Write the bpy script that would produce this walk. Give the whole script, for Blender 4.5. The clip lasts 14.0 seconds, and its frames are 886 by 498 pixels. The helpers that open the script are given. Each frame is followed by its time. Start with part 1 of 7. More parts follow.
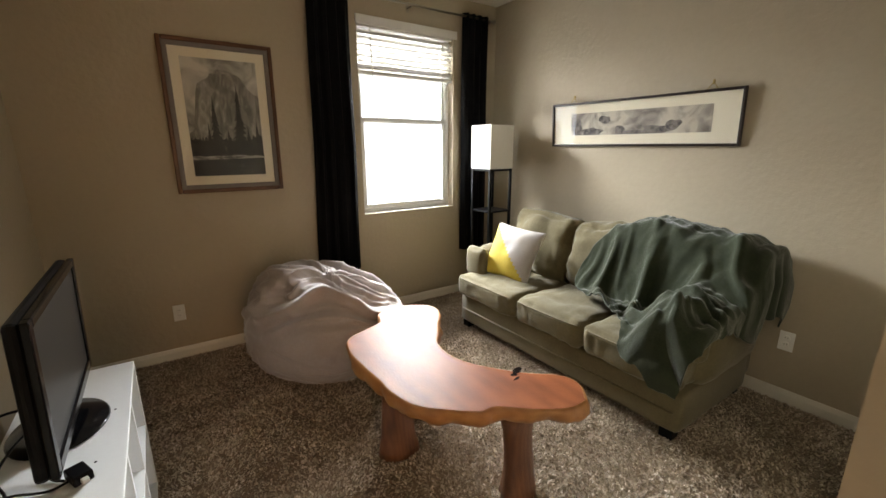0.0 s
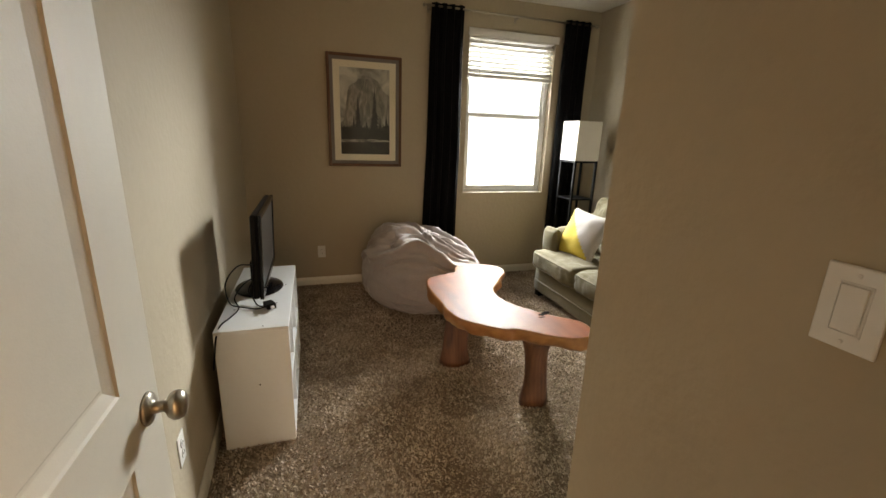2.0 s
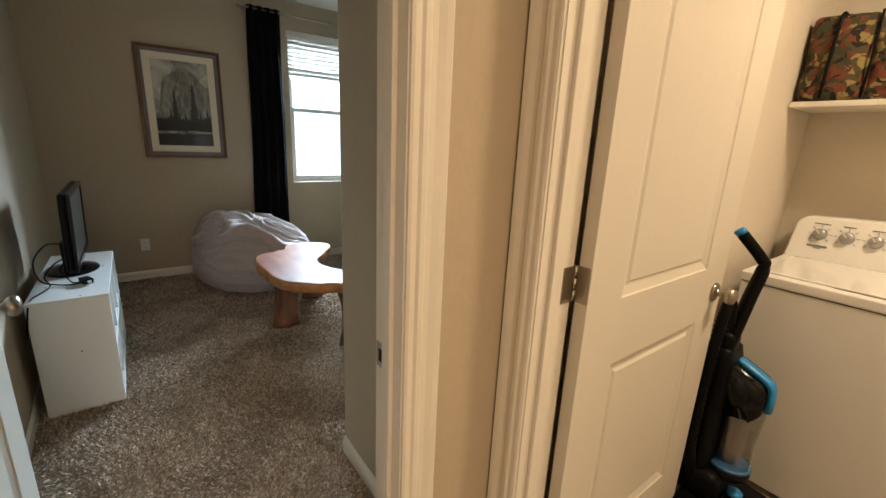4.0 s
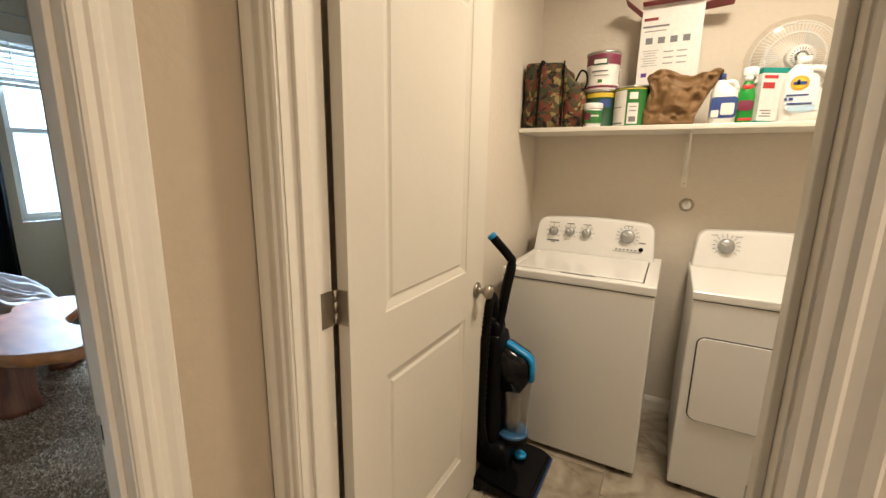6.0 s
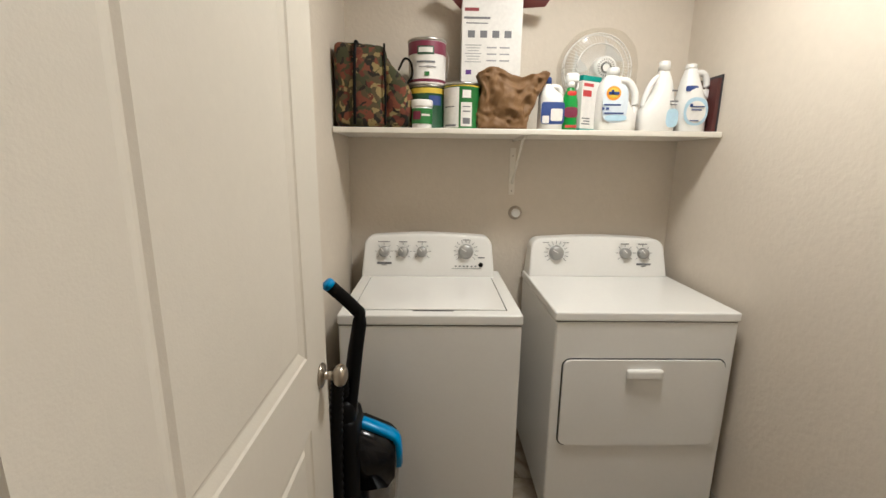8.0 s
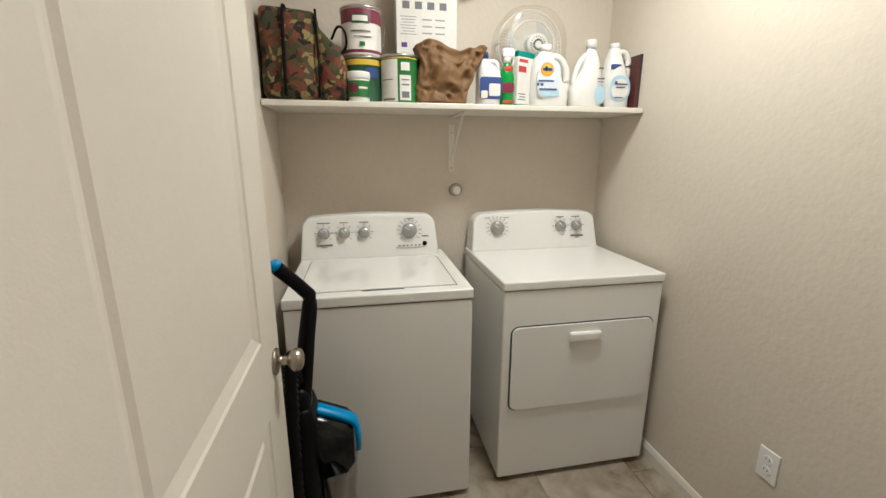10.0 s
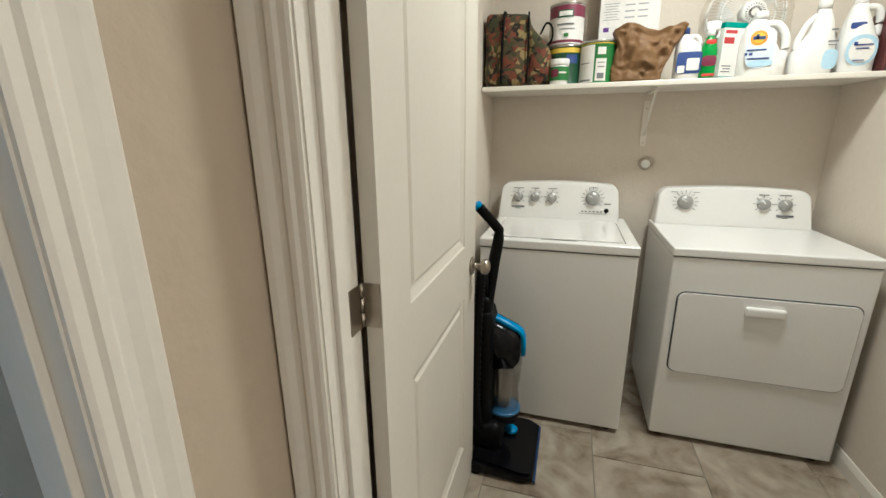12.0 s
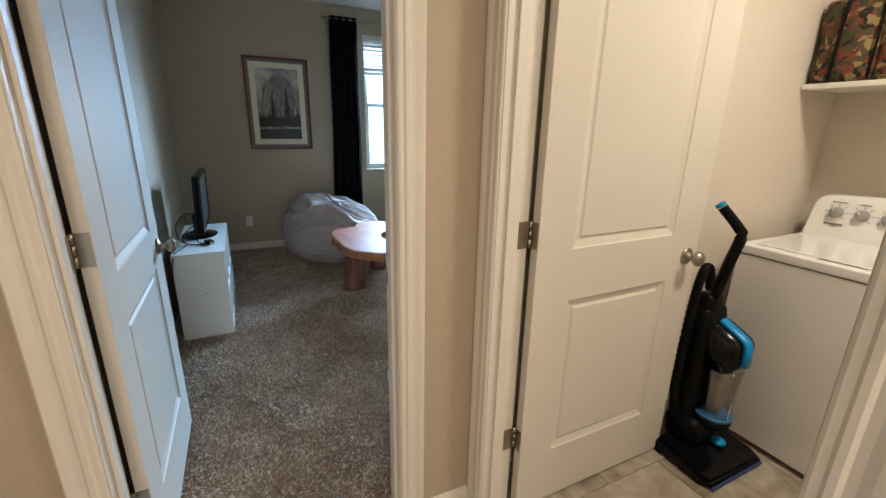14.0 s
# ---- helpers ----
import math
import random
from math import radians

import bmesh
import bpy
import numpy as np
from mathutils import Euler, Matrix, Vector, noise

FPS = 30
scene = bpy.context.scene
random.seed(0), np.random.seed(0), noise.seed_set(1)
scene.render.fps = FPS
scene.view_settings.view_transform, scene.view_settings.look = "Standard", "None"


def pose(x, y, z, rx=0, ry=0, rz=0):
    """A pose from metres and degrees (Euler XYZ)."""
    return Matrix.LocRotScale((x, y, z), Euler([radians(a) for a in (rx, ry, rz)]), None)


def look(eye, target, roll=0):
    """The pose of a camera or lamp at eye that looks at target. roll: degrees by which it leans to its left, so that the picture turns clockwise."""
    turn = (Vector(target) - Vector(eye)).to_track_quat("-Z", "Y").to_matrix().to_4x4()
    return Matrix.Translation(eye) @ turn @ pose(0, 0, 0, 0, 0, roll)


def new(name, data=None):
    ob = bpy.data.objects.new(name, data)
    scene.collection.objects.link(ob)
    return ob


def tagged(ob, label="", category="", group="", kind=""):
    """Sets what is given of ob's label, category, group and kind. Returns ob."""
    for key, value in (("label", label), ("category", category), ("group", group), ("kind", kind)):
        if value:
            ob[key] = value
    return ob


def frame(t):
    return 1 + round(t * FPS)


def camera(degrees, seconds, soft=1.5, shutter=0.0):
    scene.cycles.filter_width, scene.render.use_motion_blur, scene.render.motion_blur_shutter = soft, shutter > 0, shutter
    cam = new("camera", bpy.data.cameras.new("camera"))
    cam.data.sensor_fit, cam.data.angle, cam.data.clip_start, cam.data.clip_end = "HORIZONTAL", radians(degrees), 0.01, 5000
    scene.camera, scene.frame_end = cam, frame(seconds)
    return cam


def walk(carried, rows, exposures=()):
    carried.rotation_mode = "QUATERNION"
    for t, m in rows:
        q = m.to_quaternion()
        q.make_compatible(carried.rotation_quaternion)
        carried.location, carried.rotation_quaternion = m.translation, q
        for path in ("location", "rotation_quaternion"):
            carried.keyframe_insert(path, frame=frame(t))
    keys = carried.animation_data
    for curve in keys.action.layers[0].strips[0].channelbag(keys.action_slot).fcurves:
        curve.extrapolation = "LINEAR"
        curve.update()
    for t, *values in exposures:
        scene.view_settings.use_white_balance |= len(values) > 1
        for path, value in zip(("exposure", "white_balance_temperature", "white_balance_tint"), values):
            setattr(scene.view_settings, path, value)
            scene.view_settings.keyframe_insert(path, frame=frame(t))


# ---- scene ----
cam = camera(93.9, 14.0)
PATH = [
    (0, (2.336, 3.987, 1.469), (3.436, 5.586, 0.988), -0.1),
    (0.5, (2.322, 3.876, 1.456), (3.253, 5.578, 0.969), 0.9),
    (1, (2.309, 3.69, 1.445), (3.066, 5.473, 0.945), 1.6),
    (1.5, (2.27, 3.456, 1.45), (2.915, 5.275, 0.927), 2.0),
    (2, (2.296, 3.216, 1.469), (2.882, 5.054, 0.941), 2.0),
    (2.5, (2.31, 3.026, 1.46), (2.967, 4.842, 0.94), 1.9),
    (3, (2.286, 2.809, 1.446), (3.087, 4.561, 0.909), 2.1),
    (3.5, (2.298, 2.608, 1.457), (3.258, 4.28, 0.928), 2.4),
    (3.7, (2.311, 2.56, 1.432), (3.366, 4.178, 0.912), 2.6),
    (5.8, (2.376, 2.287, 1.456), (4.009, 3.365, 1.046), 0.7),
    (6, (2.423, 2.362, 1.465), (4.14, 3.304, 1.062), 1.0),
    (6.5, (2.513, 2.473, 1.507), (4.331, 3.21, 1.117), 0.4),
    (7, (2.642, 2.516, 1.518), (4.539, 3.035, 1.157), 0.3),
    (7.5, (2.766, 2.58, 1.516), (4.713, 2.836, 1.137), 0.5),
    (8, (2.89, 2.714, 1.523), (4.847, 2.677, 1.113), 0.7),
    (8.5, (2.963, 2.795, 1.514), (4.896, 2.516, 1.083), 0.2),
    (8.7, (2.968, 2.798, 1.515), (4.874, 2.396, 1.061), 0.3),
    (10.8, (2.725, 2.754, 1.46), (4.633, 2.459, 0.937), -0.3),
    (11, (2.649, 2.72, 1.464), (4.569, 2.559, 0.927), -0.8),
    (11.5, (2.558, 2.698, 1.464), (4.478, 2.877, 0.931), -0.6),
    (12, (2.484, 2.691, 1.43), (4.328, 3.253, 0.899), -0.5),
    (12.5, (2.403, 2.543, 1.414), (4.075, 3.483, 0.846), -0.1),
    (13, (2.355, 2.384, 1.453), (3.758, 3.693, 0.887), 0.2),
    (13.5, (2.369, 2.181, 1.44), (3.44, 3.77, 0.867), 0.4),
    (14, (2.321, 2.009, 1.447), (3.161, 3.733, 0.88), 1.1),
]
EXPOSURES = [
    (0.0, 0.17, 9700, 23), (1.5, 0.02, 10000, 21), (2.6, 0.16, 11000, 21), (3.0, 0.05, 8900, 15), (3.5, 0.0, 7600, 12), (6.0, 0.0, 5900, 7), (6.5, -0.05, 5600, 7), (8.5, -0.2, 4900, 4), (11.0, -0.05, 4850, 1),
    (12.0, 0.02, 4750, 0), (13.0, 0.05, 5000, 3), (14.0, 0.0, 5600, 7),
]
walk(cam, [(t, look(eye, target, roll)) for t, eye, target, roll in PATH], EXPOSURES)

# ---- light ----
W = bpy.data.worlds.new("sky")
scene.world = W
W.use_nodes = True
_n = W.node_tree.nodes
_sky = _n.new("ShaderNodeTexSky")
_sky.sky_type, _sky.sun_disc = "NISHITA", False
_sky.sun_elevation, _sky.sun_rotation = radians(50), radians(200)
_n["Background"].inputs["Strength"].default_value = 0.1
W.node_tree.links.new(_sky.outputs["Color"], _n["Background"].inputs["Color"])


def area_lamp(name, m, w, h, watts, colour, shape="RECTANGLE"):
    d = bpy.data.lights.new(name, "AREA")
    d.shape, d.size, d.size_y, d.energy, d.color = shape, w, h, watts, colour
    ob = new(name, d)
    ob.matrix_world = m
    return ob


# daylight: the bright low sky and sunlit eaves across the yard, and the paler haze below
area_lamp("low_sky_daylight", look((4.75, 9.50, 2.58), (4.6, 7.35, 1.60)), 4.6, 1.25, 4000, (0.55, 0.77, 1.0))
area_lamp("yard_daylight", look((4.245, 7.335, 1.45), (4.245, 4.4, 1.20)), 0.84, 1.0, 18, (0.55, 0.77, 1.0)).data.spread = radians(150)
area_lamp("laundry_lamp", look((4.08, 2.1, 2.62), (4.08, 2.1, 0)), 0.34, 0.34, 33, (1.0, 0.80, 0.58), "DISK")
area_lamp("hall_lamp", look((1.75, 0.95, 2.70), (1.75, 0.95, 0)), 0.3, 0.3, 21, (1.0, 0.81, 0.61), "DISK")
# warm fill added at the unseen hall end, brightens hall and room through the doorway
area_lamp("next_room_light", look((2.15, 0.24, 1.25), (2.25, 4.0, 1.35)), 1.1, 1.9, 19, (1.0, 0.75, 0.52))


# ---- materials ----
def nodes_of(name):
    m = bpy.data.materials.new(name)
    m.use_nodes = True
    t = m.node_tree
    return m, t, t.nodes["Principled BSDF"]


def surface(name, colour, rough=0.5, metal=0.0, vary=0.08, scale=6.0, grain=60.0, bump=0.0, bump_scale=200.0, spread=0.0, coat=0.0, sheen=0.0, coord="Object", spec=0.5, deep=0.004):
    """A plain surface with cloudy variation at two scales and fine relief."""
    m, t, b = nodes_of(name)
    co = t.nodes.new("ShaderNodeTexCoord")
    big, fine, mix, ramp = (t.nodes.new(k) for k in ("ShaderNodeTexNoise", "ShaderNodeTexNoise", "ShaderNodeMath", "ShaderNodeMapRange"))
    big.inputs["Scale"].default_value, fine.inputs["Scale"].default_value = scale, grain
    big.inputs["Detail"].default_value = 4
    t.links.new(co.outputs[coord], big.inputs["Vector"])
    t.links.new(co.outputs[coord], fine.inputs["Vector"])
    mix.operation = "ADD"
    t.links.new(big.outputs["Fac"], mix.inputs[0])
    t.links.new(fine.outputs["Fac"], mix.inputs[1])
    ramp.inputs["From Min"].default_value, ramp.inputs["From Max"].default_value = 0.6, 1.4
    ramp.inputs["To Min"].default_value, ramp.inputs["To Max"].default_value = 1 - vary, 1 + vary
    t.links.new(mix.outputs[0], ramp.inputs["Value"])
    tone = t.nodes.new("ShaderNodeVectorMath")
    tone.operation = "SCALE"
    tone.inputs[0].default_value = colour
    last = ramp.outputs["Result"]
    if spread:
        info, sp, mul = (t.nodes.new(k) for k in ("ShaderNodeObjectInfo", "ShaderNodeMapRange", "ShaderNodeMath"))
        sp.inputs["To Min"].default_value, sp.inputs["To Max"].default_value = 1 - spread, 1 + spread
        mul.operation = "MULTIPLY"
        t.links.new(info.outputs["Random"], sp.inputs["Value"])
        t.links.new(sp.outputs["Result"], mul.inputs[0])
        t.links.new(last, mul.inputs[1])
        last = mul.outputs[0]
    t.links.new(last, tone.inputs["Scale"])
    t.links.new(tone.outputs["Vector"], b.inputs["Base Color"])
    b.inputs["Roughness"].default_value, b.inputs["Metallic"].default_value = rough, metal
    b.inputs["Coat Weight"].default_value, b.inputs["Specular IOR Level"].default_value = coat, spec
    if sheen:
        b.inputs["Sheen Weight"].default_value, b.inputs["Sheen Roughness"].default_value = sheen, 0.4
    if bump:
        tex, bm_ = t.nodes.new("ShaderNodeTexNoise"), t.nodes.new("ShaderNodeBump")
        tex.inputs["Scale"].default_value, tex.inputs["Detail"].default_value = bump_scale, 3
        bm_.inputs["Strength"].default_value, bm_.inputs["Distance"].default_value = min(1, bump), deep
        t.links.new(co.outputs[coord], tex.inputs["Vector"])
        t.links.new(tex.outputs["Fac"], bm_.inputs["Height"])
        t.links.new(bm_.outputs["Normal"], b.inputs["Normal"])
    return m


M_WALL = surface("beige_wall_paint", (0.45, 0.376, 0.278), 0.75, vary=0.03, scale=1.5, grain=30, bump=0.5, bump_scale=30, deep=0.005)
M_LWALL = surface("cream_wall_paint", (0.62, 0.56, 0.47), 0.7, vary=0.03, scale=1.5, grain=30, bump=0.4, bump_scale=55, deep=0.004)
M_CEIL = surface("ceiling_white", (0.75, 0.73, 0.68), 0.85, bump=0.4, bump_scale=80)
M_TRIM = surface("white_trim_paint", (0.72, 0.68, 0.60), 0.38, vary=0.03, bump=0.05, bump_scale=120)
M_DOOR = surface("door_paint", (0.64, 0.60, 0.52), 0.55, vary=0.02, bump=0.08, bump_scale=250)
M_CARPET = surface("brown_carpet", (0.26, 0.195, 0.142), 0.95, vary=0.45, scale=70, grain=260, bump=1.0, bump_scale=160)
M_WHITE = surface("white_enamel", (0.78, 0.77, 0.74), 0.28, vary=0.015, coat=0.3)
M_LAMINATE = surface("white_laminate", (0.76, 0.77, 0.77), 0.42, vary=0.02)
M_NICKEL = surface("brushed_nickel", (0.40, 0.36, 0.30), 0.3, 1.0, vary=0.08, grain=200)
M_BLACK = surface("black_plastic", (0.004, 0.004, 0.0045), 0.42, vary=0.1, spec=0.12)
M_GROUT = surface("grey_grout", (0.26, 0.235, 0.20), 0.9, vary=0.2, grain=150)
M_SOFA = surface("olive_velvet", (0.130, 0.104, 0.056), 0.85, vary=0.16, scale=9, grain=70, bump=0.25, bump_scale=300, sheen=0.22, spec=0.25)
M_THROW = surface("green_throw", (0.027, 0.035, 0.019), 0.9, vary=0.3, scale=14, grain=150, bump=0.6, bump_scale=220, sheen=0.35, spec=0.2)
M_BAG = surface("grey_beige_suede", (0.40, 0.345, 0.325), 0.85, vary=0.06, scale=5, bump=0.2, bump_scale=300, sheen=0.4)
M_CURTAIN = surface("black_curtain", (0.0022, 0.0022, 0.0028), 0.7, vary=0.2, spec=0.12)
M_SHADE = surface("paper_shade", (0.82, 0.80, 0.75), 0.8, vary=0.03)


# ---- building blocks ----
def placed(ob):
    """Where ob stands in the world, before anything is drawn."""
    return placed(ob.parent) @ ob.matrix_parent_inverse @ ob.matrix_basis if ob.parent else ob.matrix_basis.copy()


def part(name, bm, material, parent=None, label="", smooth=False):
    me = bpy.data.meshes.new(name)
    bm.to_mesh(me)
    bm.free()
    if smooth:
        me.polygons.foreach_set("use_smooth", [True] * len(me.polygons))
    me.materials.append(material)
    ob = new(name, me)
    if parent:
        ob.parent = parent
        ob.matrix_parent_inverse = placed(parent).inverted()
    if label:
        ob["label"] = label
    return ob


def boxes(*spans, bevel=0.0, segments=2):
    """One bmesh of boxes, each ((x0, x1), (y0, y1), (z0, z1))."""
    bm = bmesh.new()
    for (x0, x1), (y0, y1), (z0, z1) in spans:
        bmesh.ops.create_cube(bm, size=1, matrix=Matrix.LocRotScale(((x0 + x1) / 2, (y0 + y1) / 2, (z0 + z1) / 2), None, (x1 - x0, y1 - y0, z1 - z0)))
    if bevel:
        bmesh.ops.bevel(bm, geom=bm.edges[:], offset=bevel, segments=segments, affect="EDGES", profile=0.5)
    return bm


def prism(outline, z0, z1, bevel=0.0):
    bm = bmesh.new()
    low = [bm.verts.new((x, y, z0)) for x, y in outline]
    high = [bm.verts.new((x, y, z1)) for x, y in outline]
    n = len(outline)
    bm.faces.new(low[::-1])
    bm.faces.new(high)
    for i in range(n):
        bm.faces.new((low[i], low[(i + 1) % n], high[(i + 1) % n], high[i]))
    if bevel:
        bmesh.ops.bevel(bm, geom=[e for e in bm.edges if abs(e.verts[0].co.z - e.verts[1].co.z) < 1e-6], offset=bevel, segments=2, affect="EDGES")
    bmesh.ops.recalc_face_normals(bm, faces=bm.faces[:])
    return bm


def lathe(profile, steps=24, m=Matrix()):
    """A turned body: (radius, height) pairs round z."""
    bm = bmesh.new()
    rings = []
    for r, z in profile:
        rings.append([bm.verts.new(m @ Vector((r * math.cos(2 * math.pi * k / steps), r * math.sin(2 * math.pi * k / steps), z))) for k in range(steps)])
    for a, b in zip(rings, rings[1:]):
        for k in range(steps):
            bm.faces.new((a[k], a[(k + 1) % steps], b[(k + 1) % steps], b[k]))
    bm.faces.new(rings[0][::-1])
    bm.faces.new(rings[-1])
    bmesh.ops.recalc_face_normals(bm, faces=bm.faces[:])
    return bm


def tube(points, r, steps=8):
    """A round bar or cable along the points."""
    bm = bmesh.new()
    pts = [Vector(p) for p in points]
    rings = []
    for i, p in enumerate(pts):
        d = (pts[min(i + 1, len(pts) - 1)] - pts[max(i - 1, 0)]).normalized()
        q = d.to_track_quat("Z", "Y")
        rings.append([bm.verts.new(p + q @ Vector((r * math.cos(2 * math.pi * k / steps), r * math.sin(2 * math.pi * k / steps), 0))) for k in range(steps)])
    for a, b in zip(rings, rings[1:]):
        for k in range(steps):
            bm.faces.new((a[k], a[(k + 1) % steps], b[(k + 1) % steps], b[k]))
    bm.faces.new(rings[0][::-1])
    bm.faces.new(rings[-1])
    bmesh.ops.recalc_face_normals(bm, faces=bm.faces[:])
    return bm


def spline(points, n=8):
    """A smooth line through the points (Catmull-Rom)."""
    p = [Vector(q) for q in points]
    p = [2 * p[0] - p[1]] + p + [2 * p[-1] - p[-2]]
    out = []
    for i in range(1, len(p) - 2):
        for k in range(n):
            t = k / n
            a, b, c, d = p[i - 1:i + 3]
            out.append(0.5 * (2 * b + (c - a) * t + (2 * a - 5 * b + 4 * c - d) * t * t + (3 * b - a - 3 * c + d) * t ** 3))
    return out + [p[-2]]


def empty(name, label, category, group="", at=(0, 0, 0)):
    ob = new(name)
    ob.location = at
    return tagged(ob, label, category, group)


def structure(name, bm, material, label, category):
    return tagged(part(name, bm, material), label, category, kind="structure")


# ---- the shell ----
H = 2.74
NY, EX, JY, AX, DY0, DY1 = 7.27, 5.21, 4.06, 2.985, 3.145, 3.25   # room north, east, jog, alcove east, door wall faces
JW, JE = 1.93, 2.72                     # room doorway jambs
LX0, LX1, LN, LS, LE = 3.015, 3.13, 3.165, 1.46, 5.09   # laundry west wall faces, north, south, east
LJN, LJS = 3.055, 2.213                 # laundry doorway jambs
HW, HS = 1.25, 0.3                      # hall west and south
DH = 2.14
WX0, WX1, WZ0, WZ1 = 3.78, 4.71, 0.90, 2.43

structure("floor", prism([(1.6, 3.19), (5.4, 3.19), (5.4, 7.5), (1.6, 7.5)], -0.1, 0.0), M_CARPET, "brown and beige shaggy carpet floor", "carpet")
structure("tile_floor", prism([(HW - 0.2, -0.4), (5.3, -0.4), (5.3, 3.19), (HW - 0.2, 3.19)], -0.1, -0.0045), M_GROUT, "beige stone-look floor tiles with grey veins", "floor")
structure("ceiling", prism([(HW - 0.2, -0.4), (5.4, -0.4), (5.4, 7.5), (HW - 0.2, 7.5)], H, H + 0.1), M_CEIL, "plain white textured ceiling", "ceiling")
structure("wall_north", boxes(((1.5, WX0), (NY, NY + 0.16), (0, H)), ((WX1, EX + 0.12), (NY, NY + 0.16), (0, H)), ((WX0, WX1), (NY, NY + 0.16), (0, WZ0)), ((WX0, WX1), (NY, NY + 0.16), (WZ1, H))), M_WALL, "beige textured wall with a window opening", "wall")
structure("wall_east", boxes(((EX, EX + 0.12), (3.9, NY), (0, H))), M_WALL, "plain beige textured wall behind the sofa", "wall")
structure("wall_west", prism([(1.86, DY1), (1.72, NY), (1.6, NY), (1.6, DY1)], 0, H), M_WALL, "plain beige textured wall behind the television", "wall")
structure("wall_south", boxes(((AX, EX), (JY - 0.1, JY), (0, H))), M_WALL, "plain beige wall beside the entrance alcove", "wall")
structure("wall_alcove", boxes(((AX, AX + 0.1), (LN + 0.02, JY - 0.1), (0, H))), M_WALL, "beige alcove wall with rounded corner", "wall")
structure("wall_door", boxes(((HW, JW - 0.02), (DY0, DY1), (0, H)), ((JE + 0.02, AX), (DY0, DY1), (0, H)), ((JW - 0.02, JE + 0.02), (DY0, DY1), (DH + 0.02, H))), M_WALL, "beige hall wall round the bedroom doorway", "wall")
structure("wall_hall_corner", boxes(((AX, LX0 + 0.1), (DY0, LN + 0.02), (0, H))), M_WALL, "beige hall corner wall", "wall")
structure("wall_laundry_west", boxes(((LX0, LX1), (HS, LJS - 0.02), (0, H)), ((LX0, LX1), (LJN + 0.02, DY0), (0, H)), ((LX0, LX1), (LJS - 0.02, LJN + 0.02), (DH + 0.02, H))), M_LWALL, "cream wall round the laundry doorway", "wall")
structure("wall_laundry_north", boxes(((LX0 + 0.1, LE), (LN, LN + 0.1), (0, H))), M_LWALL, "plain cream laundry wall", "wall")
structure("wall_laundry_south", boxes(((LX1, LE), (LS - 0.1, LS), (0, H))), M_LWALL, "plain cream laundry wall", "wall")
structure("wall_laundry_east", boxes(((LE, LE + 0.1), (LS - 0.1, LN + 0.1), (0, H))), M_LWALL, "cream laundry wall behind the shelf", "wall")
structure("wall_hall_west", boxes(((HW - 0.1, HW), (HS, DY1), (0, H))), M_WALL, "plain beige hall wall", "wall")
# out of view; the opening and the wall behind it are added around the fill
structure("wall_hall_south", boxes(((HW - 0.1, 1.5), (HS - 0.1, HS), (0, H)), ((2.8, LX1), (HS - 0.1, HS), (0, H)), ((1.5, 2.8), (HS - 0.1, HS), (2.3, H)), ((HW - 0.1, LX1), (-0.25, -0.15), (0, H)), ((HW - 0.1, HW), (-0.15, HS - 0.1), (0, H)), ((LX0, LX1), (-0.15, HS - 0.1), (0, H))), M_WALL, "plain beige hall wall", "wall")

# the white glare beyond the window
def glow(name, colour, strength):
    m, t, b = nodes_of(name)
    b.inputs["Base Color"].default_value = (*colour, 1)
    b.inputs["Emission Color"].default_value, b.inputs["Emission Strength"].default_value = (*colour, 1), strength
    return m


structure("backdrop", boxes(((-1, 9), (9.6, 9.7), (-1, 5))), glow("hazy_daylight", (0.74, 0.86, 1.0), 1.0), "plain bright hazy daylight outside the window", "backdrop")


# ---- trim, doors and windows ----
def run_profile(profile, origin, along, out, length, side):
    """A moulding: profile points (across, proud) swept straight. side: direction across, out: away from the wall."""
    o, a, u, s = (Vector(v) for v in (origin, along, out, side))
    bm = bmesh.new()
    ends = []
    for k in (0, length):
        ends.append([bm.verts.new(o + a * k + s * p + u * q) for p, q in profile])
    n = len(profile)
    for i in range(n):
        bm.faces.new((ends[0][i], ends[0][(i + 1) % n], ends[1][(i + 1) % n], ends[1][i]))
    bm.faces.new(ends[0][::-1])
    bm.faces.new(ends[1])
    bmesh.ops.recalc_face_normals(bm, faces=bm.faces[:])
    return bm


CASING = [(0, 0), (0, 0.009), (0.006, 0.012), (0.018, 0.012), (0.024, 0.016), (0.034, 0.016), (0.040, 0.011), (0.052, 0.012), (0.066, 0.017), (0.078, 0.019), (0.083, 0.015), (0.083, 0)]
BASE = [(0, 0), (0, 0.013), (0.055, 0.013), (0.066, 0.010), (0.076, 0.007), (0.082, 0.004), (0.082, 0)]


def baseboard(name, start, end, out):
    a, b = Vector((*start, 0)), Vector((*end, 0))
    d = b - a
    return structure(name, run_profile(BASE, a, d.normalized(), (*out, 0), d.length, (0, 0, 1)), M_TRIM, "white painted baseboard", "baseboard")


_w = Vector((1.86 - 1.72, DY1 - NY, 0)).normalized()
baseboard("baseboard_north", (1.73, NY), (EX, NY), (0, -1))
baseboard("baseboard_east", (EX, JY), (EX, NY - 0.014), (-1, 0))
baseboard("baseboard_west", (1.7245, NY - 0.014), (1.86, DY1), (-_w.y, _w.x) if -_w.y > 0 else (_w.y, -_w.x))
baseboard("baseboard_alcove", (AX, DY1), (AX, JY), (-1, 0))
baseboard("baseboard_south", (AX + 0.002, JY), (EX - 0.014, JY), (0, 1))
baseboard("baseboard_hall", (JE + 0.085, DY0), (LX0 - 0.02, DY0), (0, -1))
